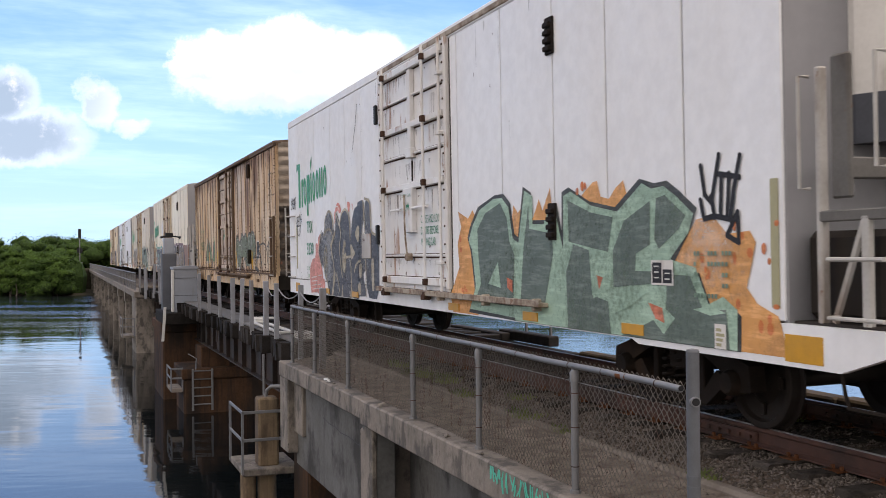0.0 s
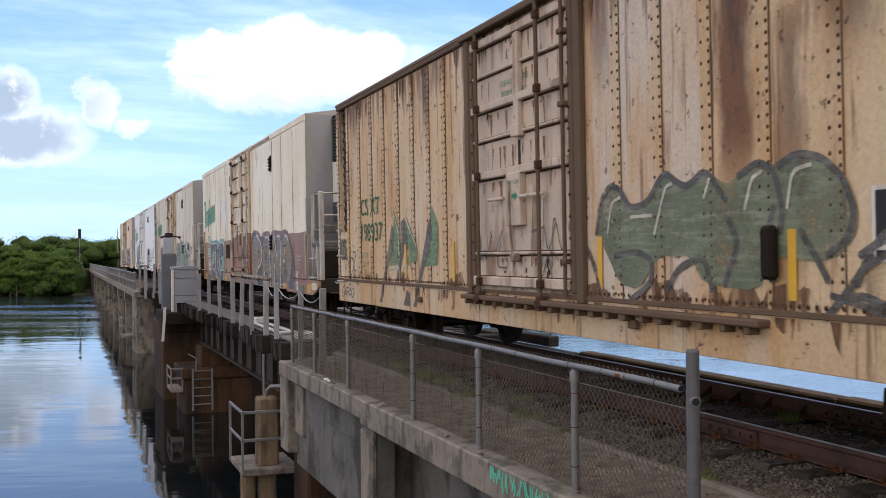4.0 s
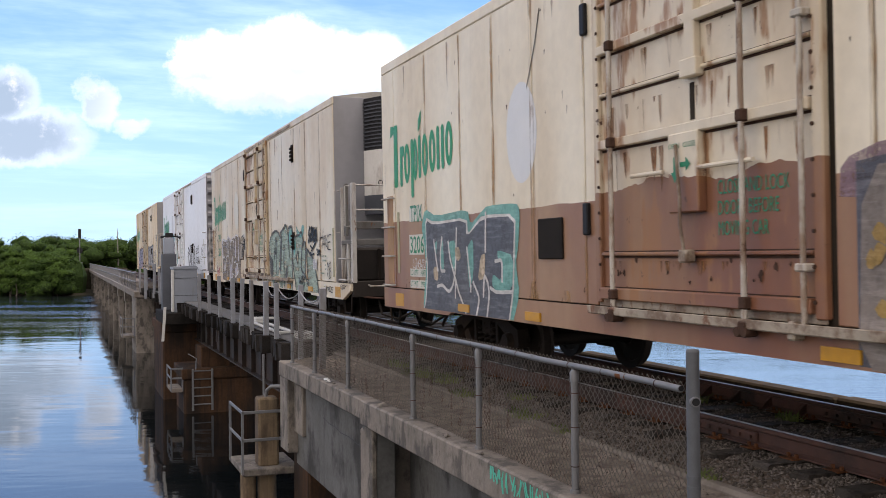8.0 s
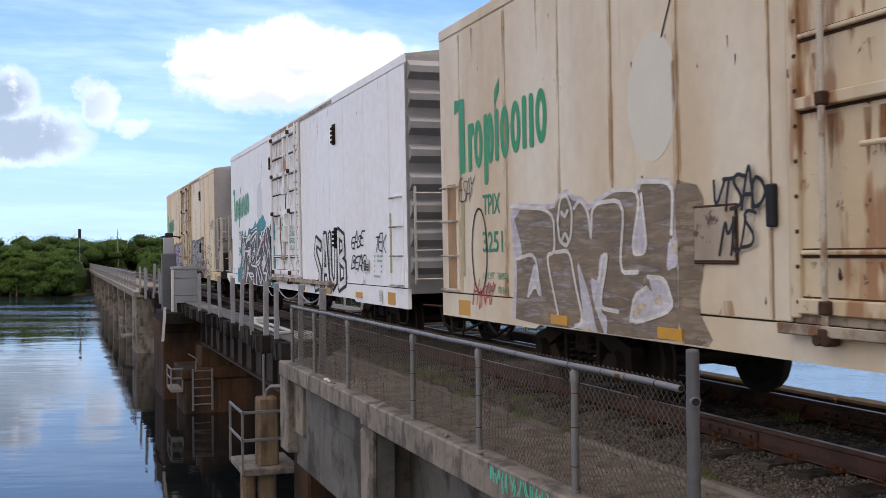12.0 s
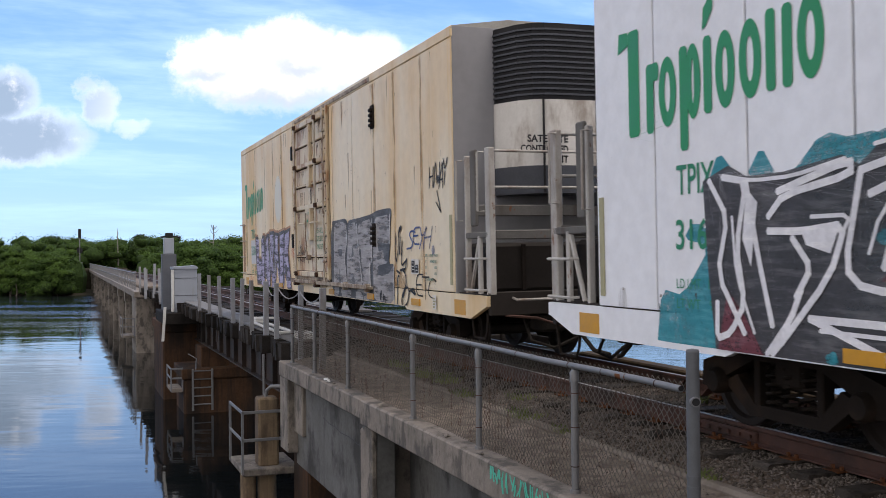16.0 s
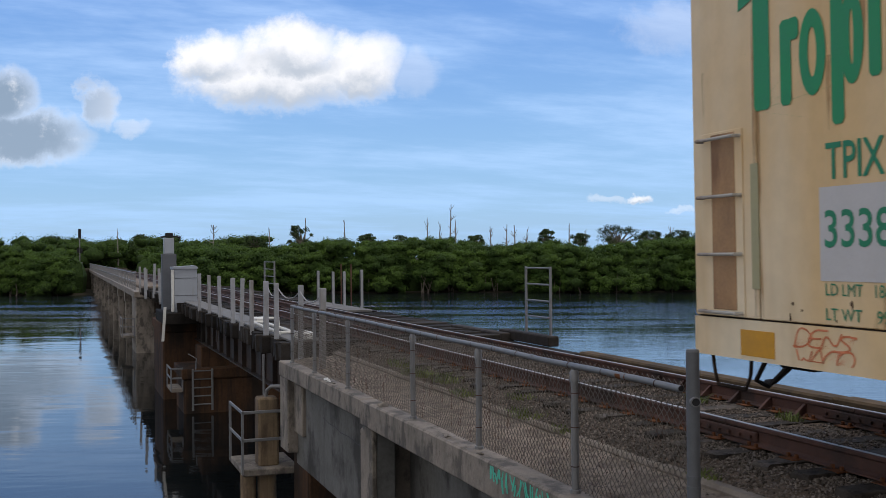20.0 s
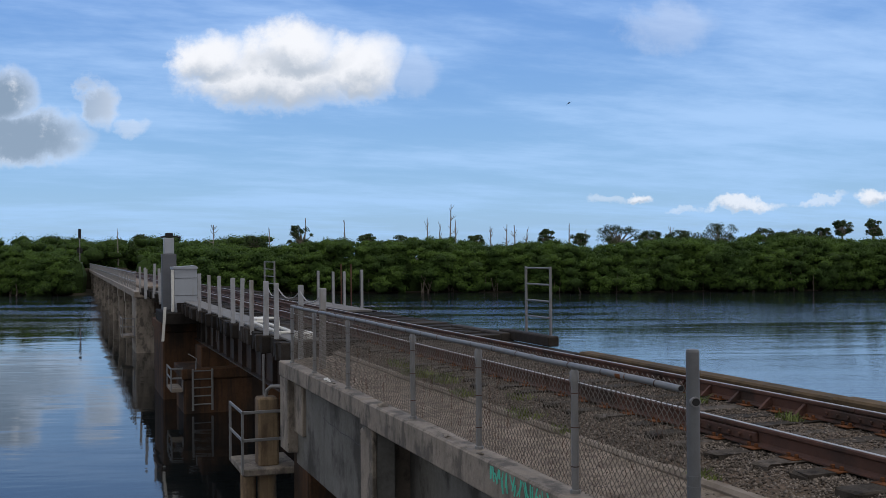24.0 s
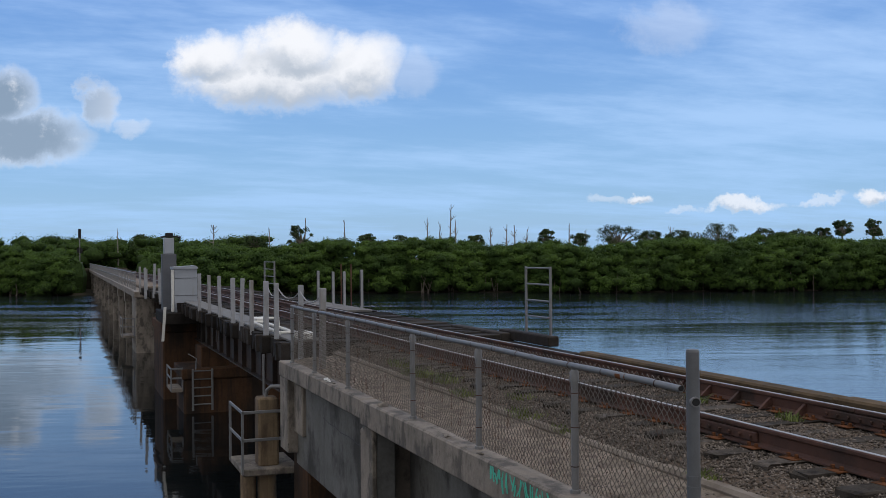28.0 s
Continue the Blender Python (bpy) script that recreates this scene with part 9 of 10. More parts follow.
    for k in range(64):
        y = r.choice([r.uniform(-2.9, -2.1), r.uniform(-4.2, -3.2), r.uniform(-5.6, -4.5), r.uniform(-7.0, -6.1)])
        s.oval(y, r.uniform(1.15, 1.8), r.uniform(0.03, 0.075), r.uniform(0.03, 0.07), 9, 0.2, k)
    s.put("graffiti_dots", spray("ochre_dot_spray", (0.34, 0.215, 0.06)), car, "ochre sprayed dots", "stuff")
    teal = spray("grey_teal_spray", (0.15, 0.37, 0.33), 0.14, 0.3)
    teal_edge = [[(6.59, 2.23), (6.13, 2.10), (4.93, 2.15), (4.83, 1.94), (4.47, 2.09), (4.27, 2.16), (3.41, 2.15), (3.31, 2.07), (3.37, 1.66), (3.45, 1.45), (3.36, 1.09), (3.58, 0.70), (6.72, 0.65), (6.71, 0.91), (6.57, 1.32), (6.64, 1.72), (6.75, 1.96)]]
    white_edge = [[(6.57, 2.11), (6.24, 2.02), (4.95, 2.04), (4.92, 1.82), (4.68, 1.94), (4.43, 2.05), (3.42, 2.03), (3.47, 1.58), (3.51, 1.12), (3.66, 0.69), (6.71, 0.65), (6.62, 0.91), (6.53, 1.32), (6.56, 1.72)]]
    slate_field = [[(6.53, 2.06), (6.25, 1.98), (4.99, 2.01), (4.97, 1.78), (4.42, 2.01), (3.46, 2.00), (3.51, 1.54), (3.55, 1.12), (3.70, 0.68), (6.68, 0.66), (6.57, 0.91), (6.48, 1.32), (6.53, 1.72)]]
    teal_fields = [[(6.17, 1.72), (6.05, 1.77), (6.15, 1.49)],
                   [(5.92, 1.82), (5.84, 1.76), (5.81, 1.33), (5.96, 1.38)],
                   [(5.63, 1.73), (5.36, 1.75), (5.40, 1.39), (5.44, 1.34), (5.52, 1.49)],
                   [(4.95, 1.64), (4.77, 1.76), (4.73, 1.69), (4.74, 1.30), (4.88, 1.08), (4.94, 1.40)],
                   [(3.96, 1.61), (3.49, 1.54), (3.55, 1.12), (4.01, 1.10), (4.15, 1.18), (4.11, 1.32), (3.86, 1.23), (3.82, 1.47), (3.96, 1.50)]]
    white_strokes = [[(6.20, 1.74), (6.10, 1.44), (6.05, 1.33)],
                     [(5.87, 1.79), (5.95, 1.60), (5.94, 1.33), (5.78, 1.33)],
                     [(5.63, 1.73), (5.57, 1.49), (5.38, 1.24), (5.39, 0.98)],
                     [(6.08, 1.11), (5.89, 1.14), (5.63, 1.04), (5.48, 1.13), (5.38, 1.31), (5.31, 1.90)],
                     [(5.38, 1.24), (5.29, 1.08), (5.02, 0.80)],
                     [(4.95, 1.64), (4.83, 1.15), (4.84, 1.08)],
                     [(4.75, 1.20), (4.54, 1.00), (4.68, 0.73)],
                     [(4.03, 1.47), (3.82, 1.49), (3.83, 1.23)],
                     [(4.42, 1.03), (4.38, 1.31), (4.26, 1.20), (4.23, 1.04), (4.32, 0.76)],
                     [(4.30, 2.07), (4.33, 1.59)],
                     [(3.53, 1.11), (4.01, 1.09), (4.19, 1.14)]]
    bare = [[(6.24, 1.38), (6.04, 1.39), (6.05, 1.19), (6.22, 1.20)],
            [(5.38, 1.65), (5.22, 1.66), (5.16, 1.52), (5.27, 1.46), (5.37, 1.52)],
            [(4.49, 1.54), (4.33, 1.57), (4.38, 1.25), (4.59, 1.22)]]
    mural(car, 0.0075, teal, teal_edge, label="slate blue graffiti edged in teal")
    mural(car, 0.010, white, white_edge)
    mural(car, 0.0125, spray("slate_blue_spray", (0.085, 0.092, 0.112), 0.14, 0.3), slate_field)
    mural(car, 0.0155, teal, teal_fields)
    mural(car, 0.018, white, (), white_strokes, 0.045)
    mural(car, 0.0185, spray("bare_cream_patch", (0.50, 0.40, 0.28)), bare)
    s = Side(0.009)
    s.word("LONEWOLF", 7.15, 6.5, 1.36, 1.5, 0.018, 0.2, 0.0, 13), s.word("HXLA", -5.9, -6.8, 0.8, 0.95, 0.02, 0.2, 0.0, 15)
    s.put("tag", white, car, "thin white scrawl")
    g = Geo()
    g.box(SIDE - 0.03, SIDE - 0.001, 2.24, 2.81, 1.50, 1.94, 0.01)
    part("dark_plate", g, M_UNDER, car, "dark square plate")
    return car


def punk_car():
    car = reefer("reefer_car", "yellowed cream refrigerator car with green block graffiti", 73.35, M_CREAM_D, False, "3251", ("184900", "101100"), (-1.85, 1.40), surface("pale_cream_patch", (0.60, 0.57, 0.49), 0.5, vary=0.05), M_DOOR_D, nudge=0.1, near_nudge=0.1, plate=surface("pale_lilac_plate", (0.42, 0.42, 0.46), 0.6, vary=0.15, scale=6))
    ink, teal, pale = spray("charcoal_spray", (0.06, 0.06, 0.055)), spray("sea_green_spray", (0.255, 0.335, 0.285), 0.14, 0.7, True), spray("pale_mint_spray", (0.42, 0.46, 0.38))
    greens = [[(-2.05, 1.95), (-2.46, 2.14), (-2.89, 2.19), (-3.24, 2.13), (-3.44, 1.99), (-3.45, 1.67), (-3.24, 1.25), (-2.97, 0.88), (-2.40, 0.73), (-2.20, 1.10), (-2.14, 1.62)],
              [(-3.49, 2.12), (-3.92, 2.24), (-3.80, 1.60), (-3.71, 0.75), (-3.16, 0.81), (-3.31, 1.37), (-3.43, 1.72)],
              [(-3.94, 2.28), (-4.19, 2.26), (-4.41, 1.81), (-4.39, 2.21), (-4.84, 2.25), (-4.75, 1.60), (-4.74, 0.75), (-4.26, 0.77), (-4.18, 1.38), (-4.09, 1.05), (-3.71, 0.75), (-3.80, 1.55)],
              [(-4.79, 1.60), (-5.08, 1.99), (-5.17, 2.01), (-5.51, 2.02), (-5.81, 2.10), (-5.92, 1.91), (-5.73, 1.50), (-5.68, 1.22), (-6.06, 1.16), (-6.33, 0.94), (-6.39, 0.76), (-5.13, 0.74), (-4.96, 0.99), (-4.77, 1.44)]]
    greens += [[(-5.76, 1.63), (-5.93, 1.79), (-6.08, 1.88), (-6.18, 1.74), (-6.14, 1.45), (-6.09, 1.16), (-5.69, 1.24)],
              [(-6.25, 1.71), (-6.38, 1.71), (-6.64, 1.58), (-6.91, 1.48), (-7.02, 1.34), (-7.20, 1.05), (-7.33, 0.76), (-6.39, 0.75), (-6.27, 1.32)]]
    bright = [[(-5.22, 2.26), (-5.43, 2.12), (-5.71, 2.07), (-5.81, 2.24), (-6.03, 2.23), (-5.94, 1.99), (-5.55, 1.96), (-5.26, 2.03)],
              [(-4.85, 1.80), (-5.08, 1.98), (-5.21, 1.79), (-4.98, 1.54)],
              [(-4.42, 2.13), (-4.80, 2.18), (-4.75, 1.80), (-4.48, 1.81)]]
    dark_lines = [[(-2.04, 1.69), (-2.08, 1.95), (-2.46, 2.14), (-2.89, 2.19), (-3.24, 2.13), (-3.44, 2.00), (-3.49, 2.13)],
                  [(-3.49, 2.13), (-3.92, 2.24), (-3.98, 2.30), (-4.21, 2.26), (-4.41, 1.92), (-4.45, 1.55)],
                  [(-4.39, 2.08), (-4.40, 2.23), (-4.84, 2.25), (-4.77, 1.65), (-4.76, 0.75)],
                  [(-3.87, 1.83), (-3.80, 1.44), (-3.88, 0.77)],
                  [(-2.65, 1.49), (-2.78, 1.89), (-2.88, 2.03), (-3.01, 1.85), (-2.92, 1.37), (-2.84, 1.06)],
                  [(-4.77, 1.65), (-5.08, 1.98), (-5.26, 2.02), (-5.51, 2.02), (-5.81, 2.10), (-5.93, 1.90), (-5.76, 1.63), (-5.69, 1.24), (-6.08, 1.14), (-6.36, 0.92)],
                  [(-5.89, 1.77), (-6.08, 1.88), (-6.19, 1.74), (-6.12, 1.41), (-6.09, 1.16)],
                  [(-4.79, 1.49), (-4.96, 1.14), (-5.17, 0.75)]]
    dark_lines += [[(-6.21, 1.58), (-6.25, 1.72), (-6.64, 1.58), (-6.91, 1.48), (-7.20, 1.05), (-7.33, 0.76)],
                  [(-6.27, 1.71), (-6.30, 1.28), (-6.39, 0.94)],
                  [(-5.20, 1.52), (-5.44, 1.69), (-5.38, 1.35), (-5.20, 1.52)]]
    dark_fields = [[(-3.32, 1.67), (-3.52, 2.01), (-3.65, 2.09), (-3.57, 1.72), (-3.45, 1.14), (-3.12, 1.31), (-3.25, 1.34)],
                   [(-4.26, 2.11), (-4.42, 2.10), (-4.46, 1.81), (-4.43, 1.49)],
                   [(-3.89, 1.05), (-4.18, 1.41), (-4.22, 1.11), (-4.11, 1.01)],
                   [(-2.41, 0.85), (-2.83, 0.86), (-3.16, 0.70), (-2.97, 0.88), (-2.77, 1.01)],
                   [(-1.92, 1.85), (-2.04, 1.62), (-2.51, 1.43), (-2.42, 1.05), (-2.11, 0.97)]]
    bare = [[(-5.22, 1.52), (-5.41, 1.68), (-5.36, 1.37)],
            [(-3.16, 1.32), (-3.30, 1.43), (-3.31, 1.26)]]
    thick_tag = [[(-6.59, 2.16), (-6.48, 2.02), (-6.59, 1.96), (-6.45, 1.86)],
                 [(-6.75, 2.15), (-6.65, 1.87), (-6.77, 1.90)],
                 [(-6.67, 2.01), (-6.76, 2.03)],
                 [(-6.80, 2.15), (-6.83, 1.86), (-6.93, 2.14)],
                 [(-7.04, 2.13), (-6.93, 2.02), (-7.01, 1.99), (-6.92, 1.86), (-7.06, 1.89)],
                 [(-7.09, 1.83), (-7.12, 2.12), (-7.22, 1.84), (-7.19, 2.13)]]
    thin_tag = [[(-6.64, 1.77), (-6.85, 1.70), (-7.03, 1.79), (-7.08, 1.83), (-6.91, 1.74), (-6.64, 1.62), (-6.57, 1.56), (-6.97, 1.60)],
                [(-7.20, 1.67), (-7.26, 1.70), (-7.29, 1.65), (-7.22, 1.57), (-7.31, 1.58)],
                [(-7.34, 1.68), (-7.32, 1.61), (-7.36, 1.57), (-7.39, 1.63), (-7.35, 1.68)],
                [(-7.42, 1.68), (-7.42, 1.57)],
                [(-7.46, 1.66), (-7.50, 1.68), (-7.50, 1.63), (-7.46, 1.65), (-7.50, 1.63), (-7.48, 1.55)],
                [(-5.48, 1.09), (-5.52, 0.93), (-5.62, 1.03), (-5.67, 0.91), (-5.72, 1.10)],
                [(-5.77, 1.13), (-5.85, 1.04), (-5.92, 1.11)],
                [(-5.85, 1.04), (-5.79, 0.94)],
                [(-6.05, 1.10), (-5.91, 1.02), (-6.01, 0.94), (-5.86, 0.84)],
                [(-2.63, 1.74), (-2.73, 1.61), (-2.77, 1.74), (-2.86, 1.58), (-2.94, 1.73)]]
    mural(car, 0.0075, teal, greens, label="sea green block letter graffiti with dark outlines")
    mural(car, 0.0105, spray("bright_teal_spray", (0.12, 0.33, 0.32), 0.14, 0.7), bright)
    mural(car, 0.0125, ink, dark_fields)
    mural(car, 0.0145, spray("cream_show_through", (0.58, 0.48, 0.34)), bare)
    mural(car, 0.017, ink, (), dark_lines, 0.058)
    mural(car, 0.0175, M_INK, (), thick_tag, 0.075, "thick black spray tag")
    mural(car, 0.0178, M_INK, (), thin_tag, 0.038, "black sprayed scrawl")
    s = Side(0.016)
    s.word("HAKE", -7.5, -8.4, 1.7, 2.0, 0.032, 0.2, 0.1, 23), s.word("MB", -8.1, -8.4, 1.12, 1.42, 0.024, 0.2, 0.0, 24), s.word("MADE", -8.0, -8.5, 0.83, 0.95, 0.022, 0.2, 0.1, 25), s.word("ESAY", -9.1, -9.5, 0.93, 1.0, 0.016, 0.2, 0.0, 26)
    s.put("tag", M_INK, car, "thin black spray tag")
    brown, white = spray("umber_spray", (0.175, 0.13, 0.085), 0.2, 0.6, True), spray("dull_white_spray", (0.60, 0.58, 0.56), 0.1, 0.25)
    edge = [[(6.36, 2.16), (5.19, 2.08), (5.11, 2.18), (4.90, 2.24), (4.74, 2.15), (4.57, 2.14), (4.42, 2.04), (4.34, 2.08), (3.94, 2.18), (3.52, 2.16), (3.46, 2.24), (2.90, 2.20), (2.90, 1.72), (2.86, 1.64), (2.89, 0.66), (6.35, 0.67), (6.24, 1.44)]]
    browns = [[(6.24, 2.07), (5.20, 2.03), (5.09, 2.13), (4.90, 2.19), (4.77, 2.10), (4.60, 2.09), (4.43, 1.98), (4.33, 2.03), (3.93, 2.14), (3.47, 2.12), (3.43, 2.19), (2.94, 2.16), (2.96, 1.68), (2.87, 1.43), (2.89, 0.66), (6.24, 0.67), (6.16, 1.39)]]
    gaps = [[(6.31, 2.14), (5.97, 1.55), (6.26, 1.49)],
            [(5.66, 1.52), (5.49, 1.04), (5.67, 1.21), (5.92, 1.08)],
            [(4.71, 1.54), (4.44, 1.14), (4.30, 0.77), (4.23, 0.66), (4.46, 0.69), (4.83, 0.82), (4.56, 0.86)],
            [(4.22, 1.54), (4.07, 1.54), (4.22, 0.98), (4.09, 0.94), (4.11, 0.71), (4.36, 1.06), (4.42, 1.32), (4.26, 1.28)],
            [(3.43, 2.08), (3.34, 1.57), (3.62, 1.54)],
            [(3.70, 0.89), (3.60, 1.18), (3.37, 1.26), (3.27, 1.19), (3.34, 1.34), (3.08, 1.33), (2.92, 1.06), (3.33, 0.99), (3.55, 0.94)],
            [(3.00, 1.68), (2.86, 1.66), (2.87, 1.44), (3.05, 1.39)]]
    white_lines = [[(6.31, 2.12), (5.20, 2.03), (5.17, 1.57), (5.39, 1.54), (5.13, 0.92)],
                   [(5.17, 1.57), (4.84, 1.59), (4.72, 1.22), (4.56, 0.86), (4.91, 0.72)],
                   [(5.10, 1.90), (5.03, 2.14), (4.88, 2.17), (4.77, 2.00), (4.80, 1.73), (4.91, 1.63), (5.06, 1.69), (5.10, 1.90)],
                   [(4.73, 2.02), (4.60, 2.11), (4.43, 1.98), (4.38, 1.72)],
                   [(4.38, 1.72), (4.34, 2.05), (3.72, 2.06), (3.84, 1.37), (3.51, 1.38)],
                   [(4.23, 1.28), (4.15, 1.54), (4.05, 1.54), (4.24, 1.02), (3.88, 1.00)],
                   [(3.94, 2.16), (3.43, 2.13), (3.62, 1.54), (3.34, 1.56), (3.43, 2.09)],
                   [(3.49, 2.21), (2.91, 2.17), (2.95, 1.72)],
                   [(6.21, 1.49), (5.66, 1.57), (5.54, 1.07), (5.67, 1.21), (5.87, 1.08)]]
    white_lines += [[(3.34, 1.34), (3.06, 1.33), (2.92, 1.06), (3.67, 0.89), (3.57, 1.16), (3.37, 1.24)],
                   [(5.01, 1.99), (4.93, 1.94), (4.87, 2.00)],
                   [(5.02, 1.68), (4.93, 1.78), (4.86, 1.69)]]
    bare = [[(3.67, 0.97), (3.49, 1.11), (3.35, 1.08), (3.55, 0.97)],
            [(3.27, 1.11), (3.16, 1.20), (3.09, 1.09)],
            [(2.97, 1.65), (2.86, 1.62), (2.87, 1.50)],
            [(4.64, 0.76), (4.45, 0.84), (4.38, 0.72)]]
    mural(car, 0.0075, spray("lilac_white_edge_spray", (0.50, 0.48, 0.54), 0.1, 0.3), edge, label="umber brown graffiti edged in pale lilac")
    mural(car, 0.0105, brown, browns)
    mural(car, 0.0125, spray("lilac_white_edge_spray", (0.50, 0.48, 0.54), 0.1, 0.3), gaps)
    mural(car, 0.0145, spray("cream_show_through", (0.58, 0.48, 0.34)), bare)
    mural(car, 0.017, white, (), white_lines, 0.042)
    mural(car, 0.0075, brown, [[(2.95, 2.2), (2.5, 2.1), (2.45, 1.6), (2.6, 1.1), (2.35, 0.78), (2.9, 0.78)]])
    s = Side(0.034)
    s.word("VTSAD", 2.32, 1.68, 1.92, 2.2, 0.045, 0.1, 0.1, 28), s.word("MUS", 2.2, 1.8, 1.55, 1.85, 0.04, 0.1, 0.1, 29)
    s.put("tag", M_INK, car, "thick black spray tag")
    s = Side(0.009)
    s.ring(7.3, 1.6, 0.26, 0.55, 0.03, 0.03), s.word("ESAY", 7.95, 7.45, 2.28, 2.55, 0.02, 0.2, 0.1, 26)
    s.put("tag", M_INK, car, "looping black tag")
    s = Side(0.0095)
    s.word("HINAY", 7.5, 6.85, 0.9, 1.2, 0.035, 0.15, 0.1, 27)
    s.put("tag", spray("crimson_spray", (0.42, 0.06, 0.07)), car, "crimson spray tag")
    g = Geo()
    g.box(SIDE - 0.022, SIDE - 0.001, 2.04, 2.62, 1.46, 1.94, 0.006)
    rim = part("plate_rim", g, M_CHIP, car, "rusted rim of a square hatch")
    g = Geo()
    g.box(SIDE - 0.03, SIDE - 0.0205, 2.06, 2.60, 1.49, 1.92, 0.006)
    part("hatch_plate", g, car_paint("flaking_cream_plate", (0.55, 0.47, 0.36), 0.4, 0.46), rim, "flaking cream hatch plate")
    return car


def blue_car():
    car = reefer("reefer_car", "bright white refrigerator car with black and teal graffiti", 92.22, M_WHITE_E, True, "3164", ("187100", "98700"), (-1.25, 1.95), surface("pale_lilac_patch", (0.60, 0.61, 0.66), 0.5, vary=0.05), M_DOOR_E, nudge=0.2)
    teal, ink, pale, wine = spray("teal_spray", (0.015, 0.22, 0.28)), spray("charcoal_piece_spray", (0.040, 0.038, 0.044), 0.2, 0.22), spray("lilac_white_spray", (0.76, 0.76, 0.81), 0.08, 0.2), spray("wine_spray", (0.14, 0.03, 0.045))
    s = Side(0.0040)
    for k, (y, z, ry, rz) in enumerate([(5.0, 1.9, 0.9, 0.45), (3.6, 2.05, 0.9, 0.55), (2.2, 1.3, 0.55, 0.65), (2.0, 2.2, 0.35, 0.3), (4.4, 1.3, 2.0, 0.55)]):
        s.oval(y, z, ry, rz, 26, 0.10, 70 + k)
    s.put("graffiti", teal, car, "teal sprayed cloud")
    teals = [[(7.62, 0.68), (7.52, 1.24), (7.19, 1.19), (6.79, 1.61), (7.17, 1.67), (7.03, 1.82), (6.61, 1.66), (6.35, 0.77)],
             [(6.83, 2.08), (6.66, 2.37), (6.41, 2.14)],
             [(6.32, 2.13), (6.13, 2.36), (5.95, 2.11)],
             [(5.82, 2.10), (5.46, 2.39), (5.10, 2.29), (4.59, 2.42), (4.43, 2.57), (4.29, 2.39), (4.84, 2.19)],
             [(4.16, 2.34), (3.93, 2.38), (3.79, 2.56), (3.66, 2.29), (3.88, 2.01), (3.81, 1.92), (3.74, 1.77), (3.88, 1.81), (4.16, 1.83)],
             [(3.63, 1.58), (3.51, 1.46), (3.58, 1.25), (3.70, 1.45)]]
    mass = [[(6.87, 2.14), (6.53, 2.24), (6.30, 2.14), (5.87, 2.14), (5.28, 2.21), (5.12, 2.13), (4.92, 2.27), (4.14, 2.38), (4.02, 2.19), (3.94, 2.06), (3.61, 2.22), (3.43, 2.25), (3.19, 2.22), (2.77, 2.34), (2.58, 2.29), (2.62, 0.66), (6.73, 0.73), (6.82, 1.43)]]
    pale_lines = [[(6.59, 2.15), (6.30, 2.10), (6.43, 1.60), (6.34, 1.16), (6.52, 0.92), (6.70, 0.86), (6.69, 1.15)],
                  [(6.77, 2.13), (6.54, 1.83), (6.68, 1.38), (6.35, 0.93)],
                  [(6.30, 2.10), (6.16, 1.49), (6.02, 1.01)],
                  [(5.93, 2.00), (5.19, 2.17), (5.19, 2.07), (5.87, 1.97), (6.04, 1.82)],
                  [(6.04, 1.71), (5.68, 1.70), (5.25, 1.74), (5.40, 1.39), (6.02, 0.79)],
                  [(5.78, 1.65), (5.59, 1.44), (5.75, 1.23)],
                  [(5.10, 2.09), (5.26, 1.44), (5.09, 1.30), (4.25, 1.27)],
                  [(5.10, 2.09), (4.22, 2.26), (4.15, 2.20), (4.16, 1.76), (4.36, 1.31)],
                  [(5.02, 1.93), (4.44, 2.11), (4.29, 2.13), (4.65, 1.78), (4.49, 1.76)]]
    pale_lines += [[(4.17, 1.58), (3.49, 1.99), (3.49, 2.05), (3.74, 2.02), (3.37, 2.18)],
                  [(4.39, 1.36), (3.89, 1.45), (3.69, 1.58), (3.80, 1.37), (4.17, 1.32)],
                  [(4.25, 1.27), (3.65, 0.77)],
                  [(3.96, 1.32), (3.12, 0.76)],
                  [(5.61, 1.08), (4.76, 1.07), (4.76, 0.81)],
                  [(5.61, 1.08), (4.64, 0.78)],
                  [(4.40, 1.22), (4.23, 0.73)],
                  [(3.65, 0.81), (3.52, 1.09)],
                  [(3.43, 2.19), (3.31, 2.02), (3.43, 1.94)],
                  [(3.25, 2.09), (2.82, 2.32), (2.74, 2.31), (2.88, 1.95), (2.93, 1.84)],
                  [(3.33, 1.62), (3.11, 1.34), (2.94, 1.38), (3.21, 1.73), (3.32, 1.82)],
                  [(2.88, 1.93), (2.60, 1.57)],
                  [(3.51, 1.33), (3.28, 1.10), (2.95, 1.12)],
                  [(2.84, 1.27), (2.61, 1.06)]]
    pale_lines += [[(4.91, 1.45), (4.62, 1.59), (4.53, 1.73), (4.82, 1.69), (4.91, 1.45)],
                  [(6.08, 0.79), (5.81, 1.07), (5.70, 1.28)]]
    pale_fields = [[(3.52, 1.42), (3.28, 1.16), (2.99, 1.34), (3.17, 1.58), (3.33, 1.46)],
                   [(6.30, 2.05), (6.17, 1.93), (6.26, 1.44), (6.36, 1.66)],
                   [(5.68, 1.68), (5.30, 1.74), (5.40, 1.54), (5.64, 1.60)],
                   [(2.95, 1.12), (2.80, 1.13), (2.96, 0.77), (3.09, 0.80)],
                   [(3.84, 2.05), (3.52, 2.15), (3.62, 2.04)],
                   [(4.42, 1.11), (4.25, 1.14), (4.30, 0.86), (4.19, 0.74), (4.38, 0.74)]]
